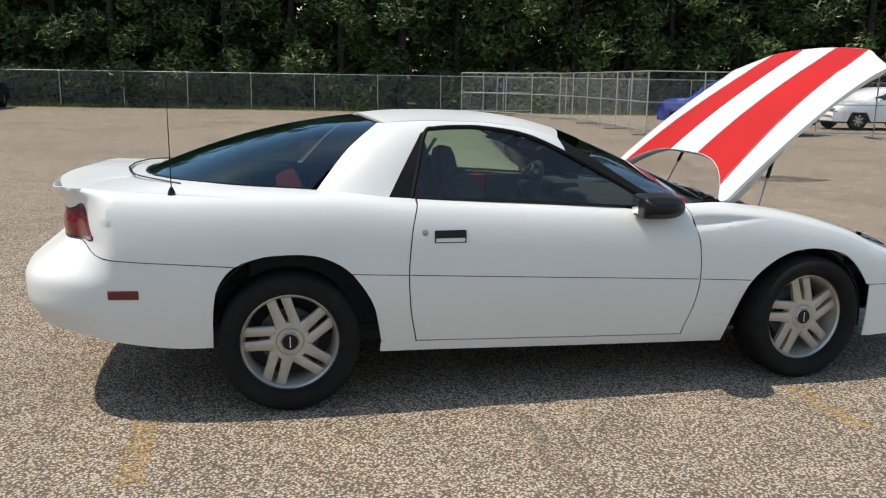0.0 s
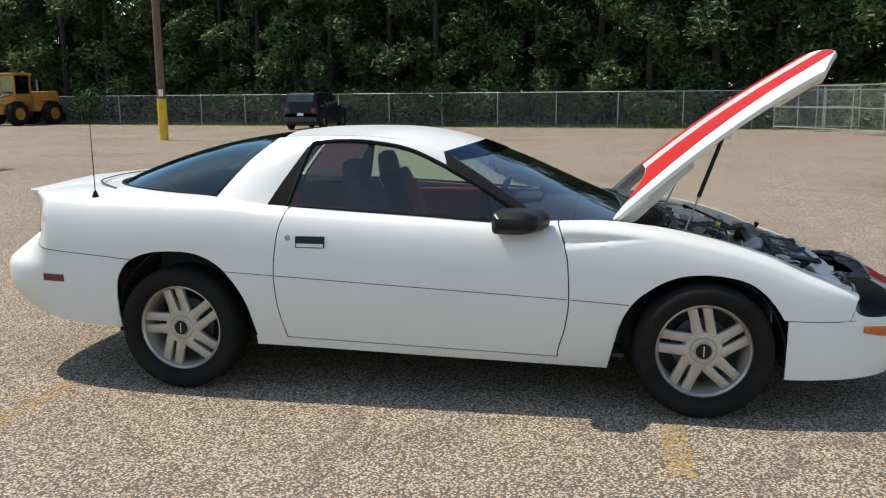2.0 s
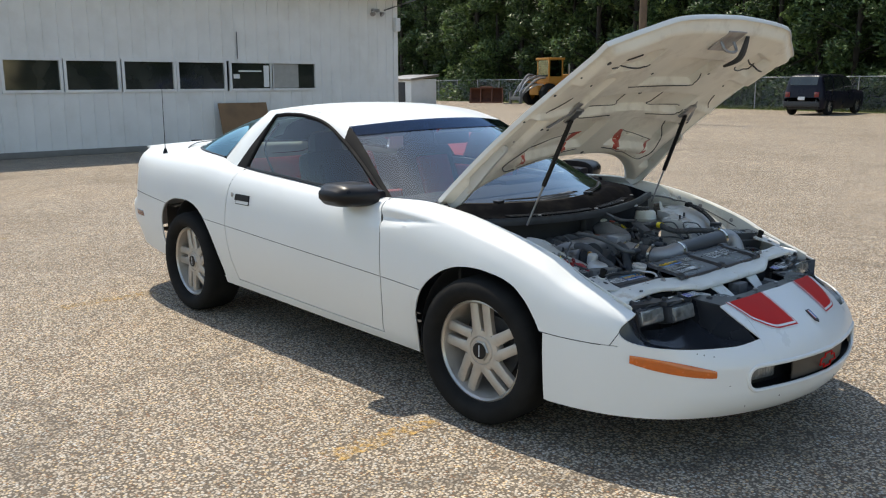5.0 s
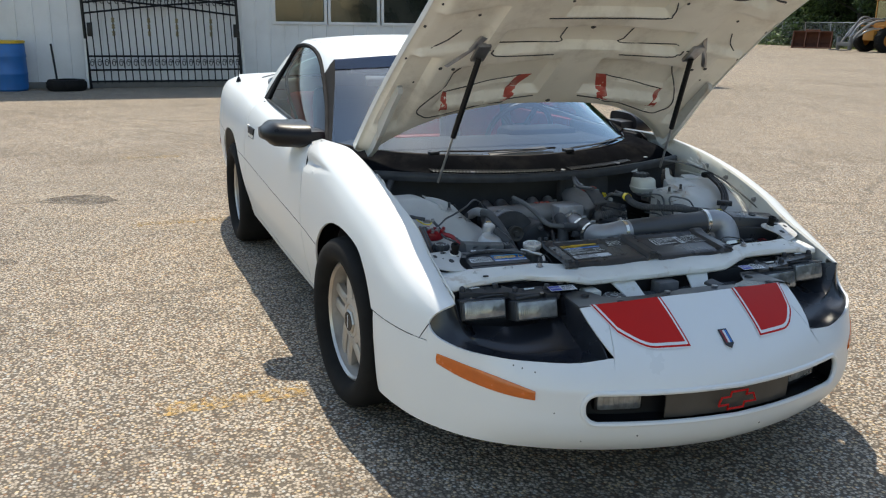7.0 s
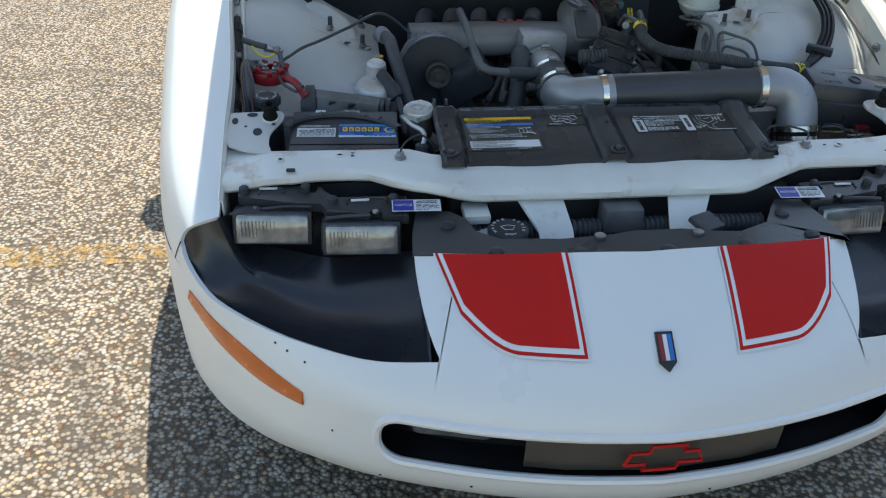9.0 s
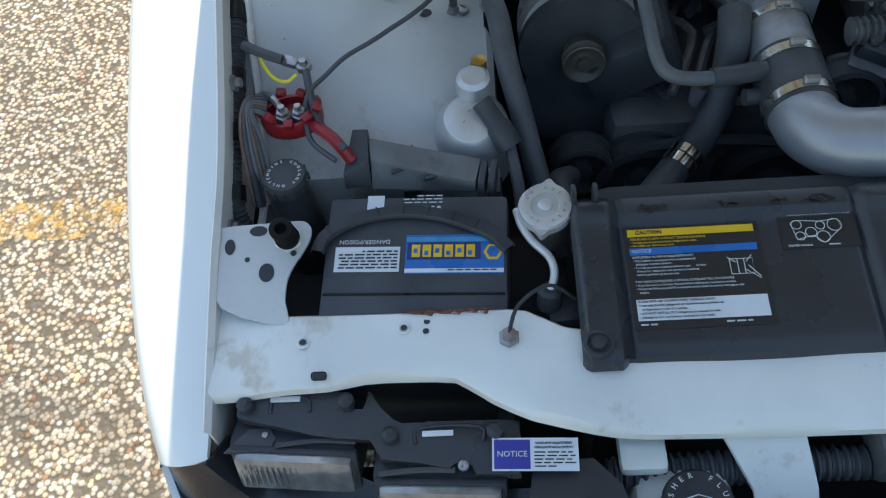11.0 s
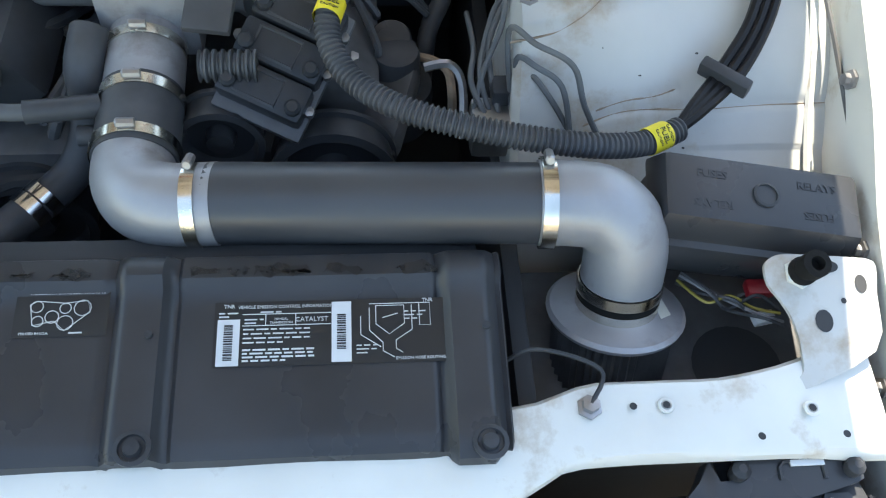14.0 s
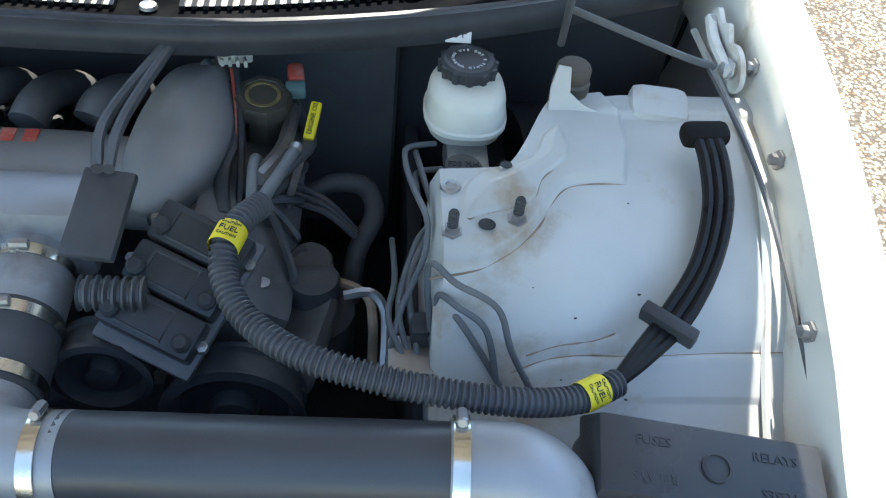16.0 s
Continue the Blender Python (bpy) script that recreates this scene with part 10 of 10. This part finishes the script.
# ---- far vehicles ----
def vehicle(name, label, prof, glassline, width, col, wheels, r, m, dark=True, rimcol=None):
    """A parked vehicle from its side profile: body with tumblehome, glass, lamps and wheels. x runs to its front."""
    t = thing(name, label, "car")
    paint = mat(name + "_paint", col, .3, coat=0 if max(col) < .1 else .8, spec=.2 if max(col) < .1 else .5, var=.05, scale=2)
    xs = np.linspace(prof[0][0], prof[-1][0], 48)
    top = hermite(prof)
    hw = width / 2
    rows = []
    for x in xs:
        e = min(ease(prof[0][0], prof[0][0] + .35, x + .12), ease(prof[-1][0], prof[-1][0] - .5, x - .12))
        w = hw * (.80 + .20 * e)
        zt = top(x)
        low = .30
        for wx in wheels:
            k = (r + .07) ** 2 - (x - wx) ** 2
            if k > 0:
                low = max(low, r + math.sqrt(k))
        zb = min(zt, 1.02)
        row = []
        for sy in (-1, 1):
            side_ = [(sy * w * .96, low), (sy * w, .62), (sy * w * .985, min(.85, zt - .06)), (sy * w * .94, min(.98, zt - .02))]
            if zt > 1.02:
                side_ += [(sy * w * .86, .5 * (zt + 1.0)), (sy * w * .76, zt - .05), (sy * w * .60, zt)]
            else:
                side_ += [(sy * w * .88, zt - .01), (sy * w * .75, zt), (sy * w * .60, zt + .004)]
            row.append(side_)
        pts = row[0] + [(0, zt + .012)] + list(reversed(row[1]))
        rows.append([np.array([x, y, z]) for y, z in pts])
    body = sheet("body", rows, paint, t, thick=.01)
    for sy in (-1, 1):
        for a, b in glassline:
            q = []
            for x in np.linspace(a, b, 8):
                zt = top(x)
                z0, z1 = 1.03, max(1.04, zt - .10)
                e = hw
                q.append([np.array([x, sy * (hw * .925 + .012), z0]), np.array([x, sy * (hw * .86 + .014), .5 * (zt + 1.0)]), np.array([x, sy * (hw * .79 + .012), z1])])
            sheet("side_window", q, DARKWIN, t, thick=.004)
    for wx in wheels:
        for sy in (-1, 1):
            wm = Matrix.Translation((wx, sy * (hw - .12), r)) @ Matrix.Rotation(radians(-90 * sy), 4, "X")
            w = lathe("wheel", [(r * .62, -.10), (r * .95, -.10), (r, -.07), (r, .07), (r * .95, .10), (r * .66, .10), (r * .64, .07)], RUBBER, t, wm, 28, cap=False)
            rim = lathe("rim", [(r * .64, .07), (r * .60, .075), (r * .58, .04), (r * .2, .05), (0, .06)], DARK, w, wm, 24, cap=False)
            for k in range(7):
                bm = bmesh.new()
                add_box(bm, (r * .34, 0, .066), (r * .55, .045, .015), .004)
                bmesh.ops.transform(bm, matrix=wm @ Matrix.Rotation(2 * math.pi * k / 7, 4, "Z"), verts=bm.verts)
                part("spoke", bm, rimcol or RIMLIP, rim)
    boxy("underbody", ((prof[0][0] + prof[-1][0]) / 2, 0, .36), (prof[-1][0] - prof[0][0] - .5, width * .8, .24), DARK, t, .04)
    x0, x1 = prof[0][0], prof[-1][0]
    for sy in (-1, 1):
        boxy("tail_lamp", (x0 + .03, sy * hw * .70, .88), (.08, .20, .22), LENSRED, t, .02)
        boxy("head_lamp", (x1 - .09, sy * hw * .62, .68), (.12, .30, .12), LAMPGLASS, t, .02)
        boxy("mirror", (glassline[-1][1] - .05, sy * (hw + .05), 1.03), (.12, .18, .12), paint, t, .03)
    boxy("rear_bumper", (x0 + .02, 0, .48), (.12, width * .86, .22), BLACKPL if dark else paint, t, .03)
    boxy("front_bumper", (x1 - .10, 0, .42), (.12, width * .78, .24), BLACKPL if dark else paint, t, .03)
    q = [[np.array([x, sy * hw * k, top(x) + .016]) for k in (-.66, -.3, 0, .3, .66) for sy in (1,)] for x in np.linspace(x0 + .07, x0 + .26, 6)]
    sheet("rear_window", q, DARKWIN, t, thick=.004)
    boxy("plate", (x0 - .045, 0, .72), (.01, .30, .14), PALE, t, .003)
    t.matrix_world = m
    return t


SUVP = [(-2.30, .75), (-2.26, 1.15), (-2.05, 1.66), (-1.6, 1.74), (.2, 1.73), (.75, 1.58), (1.25, 1.10), (1.9, 1.04), (2.2, .92), (2.32, .62)]
vehicle("suv", "dark navy older sport utility vehicle parked by the fence", SUVP, ((-1.95, -1.15), (-1.05, -.15), (-.05, .80)), 1.80, (.008, .008, .016), (-1.45, 1.42), .37, pose(-11.7, 35.5, 0, 0, 0, 90))
bs = vehicle("crossover", "bright blue crossover parked beside the site fence", [(-2.3, .80), (-2.25, 1.1), (-1.95, 1.55), (-1.3, 1.68), (.1, 1.66), (.7, 1.5), (1.3, 1.08), (1.95, 1.0), (2.25, .85), (2.36, .6)], ((-1.75, -1.1), (-1.0, -.1), (0, .75)), 1.86, (.012, .025, .22), (-1.42, 1.40), .37, pose(14.75, 20.15, 0, 0, 0, 121))
ws_ = vehicle("hatchback", "white hatchback with dark alloy wheels parked on the asphalt", [(-2.1, .75), (-2.05, 1.05), (-1.75, 1.38), (-1.1, 1.46), (.0, 1.45), (.6, 1.30), (1.15, .98), (1.8, .90), (2.1, .74), (2.2, .5)], ((-1.5, -.95), (-.85, -.05), (.05, .70)), 1.80, (.72, .73, .74), (-1.30, 1.30), .33, pose(21.4, 22.0, 0, 0, 0, 178), False)

# ---- wheel loader ----
LOADY = mat("loader_yellow", (.43, .19, .028), .55, var=.12, scale=4, stain=(.26, .15, .06), sscale=5, samt=.5)
ld = thing("wheel_loader", "yellow wheel loader with a cab and large tyres", "wheel loader")
boxy("rear_frame", (-1.35, 0, 1.05), (2.0, 1.5, .50), LOADY, ld, .06)
boxy("engine_hood", (-1.40, 0, 1.62), (1.95, 1.25, .70), LOADY, ld, .10, None, "", (.94, .9))
boxy("counterweight", (-2.45, 0, 1.05), (.35, 1.9, .70), GREASE, ld, .06)
boxy("front_frame", (.95, 0, .95), (1.3, .95, .60), LOADY, ld, .06)
cabm = boxy("cab_base", (.30, 0, 1.55), (1.15, 1.25, .55), LOADY, ld, .05)
for x in (-.25, .83):
    for y in (-.58, .58):
        boxy("cab_pillar", (x, y, 2.30), (.09, .09, 1.20), LOADY, cabm, .015)
boxy("cab_roof", (.29, 0, 2.94), (1.35, 1.40, .14), LOADY, cabm, .04)
CABG = glass("cab_glass", (.30, .38, .38))
for c, s in (((.85, 0, 2.3), (.012, 1.10, 1.10)), ((-.25, 0, 2.3), (.012, 1.10, 1.10)), ((.29, -.60, 2.3), (.95, .012, 1.10)), ((.29, .60, 2.3), (.95, .012, 1.10))):
    boxy("cab_window", c, s, CABG, cabm, 0)
boxy("seat", (.10, 0, 2.0), (.45, .5, .7), SEATDARK, cabm, .06)
tube("exhaust", [(-1.05, .30, 1.9), (-1.05, .30, 2.65)], .055, STEEL, ld, sides=8)
for x in (-1.45, 1.05):
    for sy in (-1, 1):
        wm = Matrix.Translation((x, sy * .92, .68)) @ Matrix.Rotation(radians(-90 * sy), 4, "X")
        w = lathe("wheel", [(.34, -.25), (.58, -.26), (.67, -.18), (.68, 0), (.67, .18), (.58, .26), (.36, .24)], RUBBER, ld, wm, 28, cap=False)
        lathe("rim", [(.36, .20), (.34, .10), (.18, .12), (.16, .18), (0, .19)], LOADY, w, wm, 20, cap=False)
        for k in range(18):
            a = 2 * math.pi * k / 18
            bm = bmesh.new()
            add_box(bm, (.675, 0, 0), (.05, .06, .46), .01, rot(14 if k % 2 else -14, 0, 0))
            bmesh.ops.transform(bm, matrix=wm @ Matrix.Rotation(a, 4, "Z"), verts=bm.verts)
            part("tread_lug", bm, RUBBER, w)
for sy in (-1, 1):
    tube("lift_arm", [(1.0, sy * .42, 1.75), (1.7, sy * .42, 1.62), (2.5, sy * .42, 1.05), (2.95, sy * .42, .45)], .11, DUSTGREY, ld, sides=6, flat=.6)
    tube("cylinder", [(1.0, sy * .25, 1.3), (1.7, sy * .30, 1.25), (2.5, sy * .30, .85)], .055, CAPSTEEL, ld, sides=8)
    tube("hose", [(.9, sy * .2, 1.8), (1.6, sy * .15, 1.85), (2.4, sy * .2, 1.45), (2.9, sy * .25, .8)], .035, ALU, ld, sides=6)
boxy("coupler", (3.02, 0, .45), (.16, 1.30, .22), DUSTGREY, ld, .03)
for y in (-.55, .55):
    boxy("coupler_post", (3.02, y, .48), (.18, .14, .75), DUSTGREY, ld, .03)
tube("tilt_link", [(1.3, 0, 1.75), (2.1, 0, 1.9), (2.85, 0, .85)], .09, GREASE, ld, sides=6, flat=.6)
for y in (-.4, .4):
    boxy("fork_tine", (3.35, y, .12), (.6, .12, .06), DUSTGREY, ld, .01)
for x in (1.05, -1.45):
    for sy in (-1, 1):
        boxy("fender", (x, sy * .92, 1.46), (1.0, .45, .06), LOADY, ld, .02)
ld.matrix_world = pose(-31.75, 40.75, 0, 0, 0, 258)
bu = thing("loader_bucket", "rusty brown loader bucket standing on the asphalt", "bucket")
RUST = mat("rusty_steel", (.16, .065, .04), .8, metal=.2, var=.3, scale=4, stain=(.08, .04, .03), sscale=4, samt=.6)
rows = []
for y in np.linspace(-1.15, 1.15, 9):
    rows.append([np.array([.75 + .02 * math.sin(y * 3), y, .03]), np.array([-.1, y, .05]), np.array([-.35, y, .30]), np.array([-.38, y, .65]), np.array([-.20, y, .95]), np.array([.15, y, 1.10])])
sheet("shell", rows, RUST, bu, thick=.05)
for y in (-1.15, -.4, .4, 1.15):
    bm = bmesh.new()
    add_poly(bm, [(.75, .0), (.15, 1.10), (-.20, .97), (-.40, .65), (-.37, .28), (-.1, .0)], Matrix.Translation((0, y, 0)) @ Matrix.Rotation(radians(90), 4, "X"), .05)
    part("side_plate", bm, RUST, bu)
boxy("top_lip", (.0, 0, 1.12), (.3, .9, .12), RUST, bu, .02)
bu.matrix_world = pose(-38.6, 41.5, 0, 0, 0, -50)
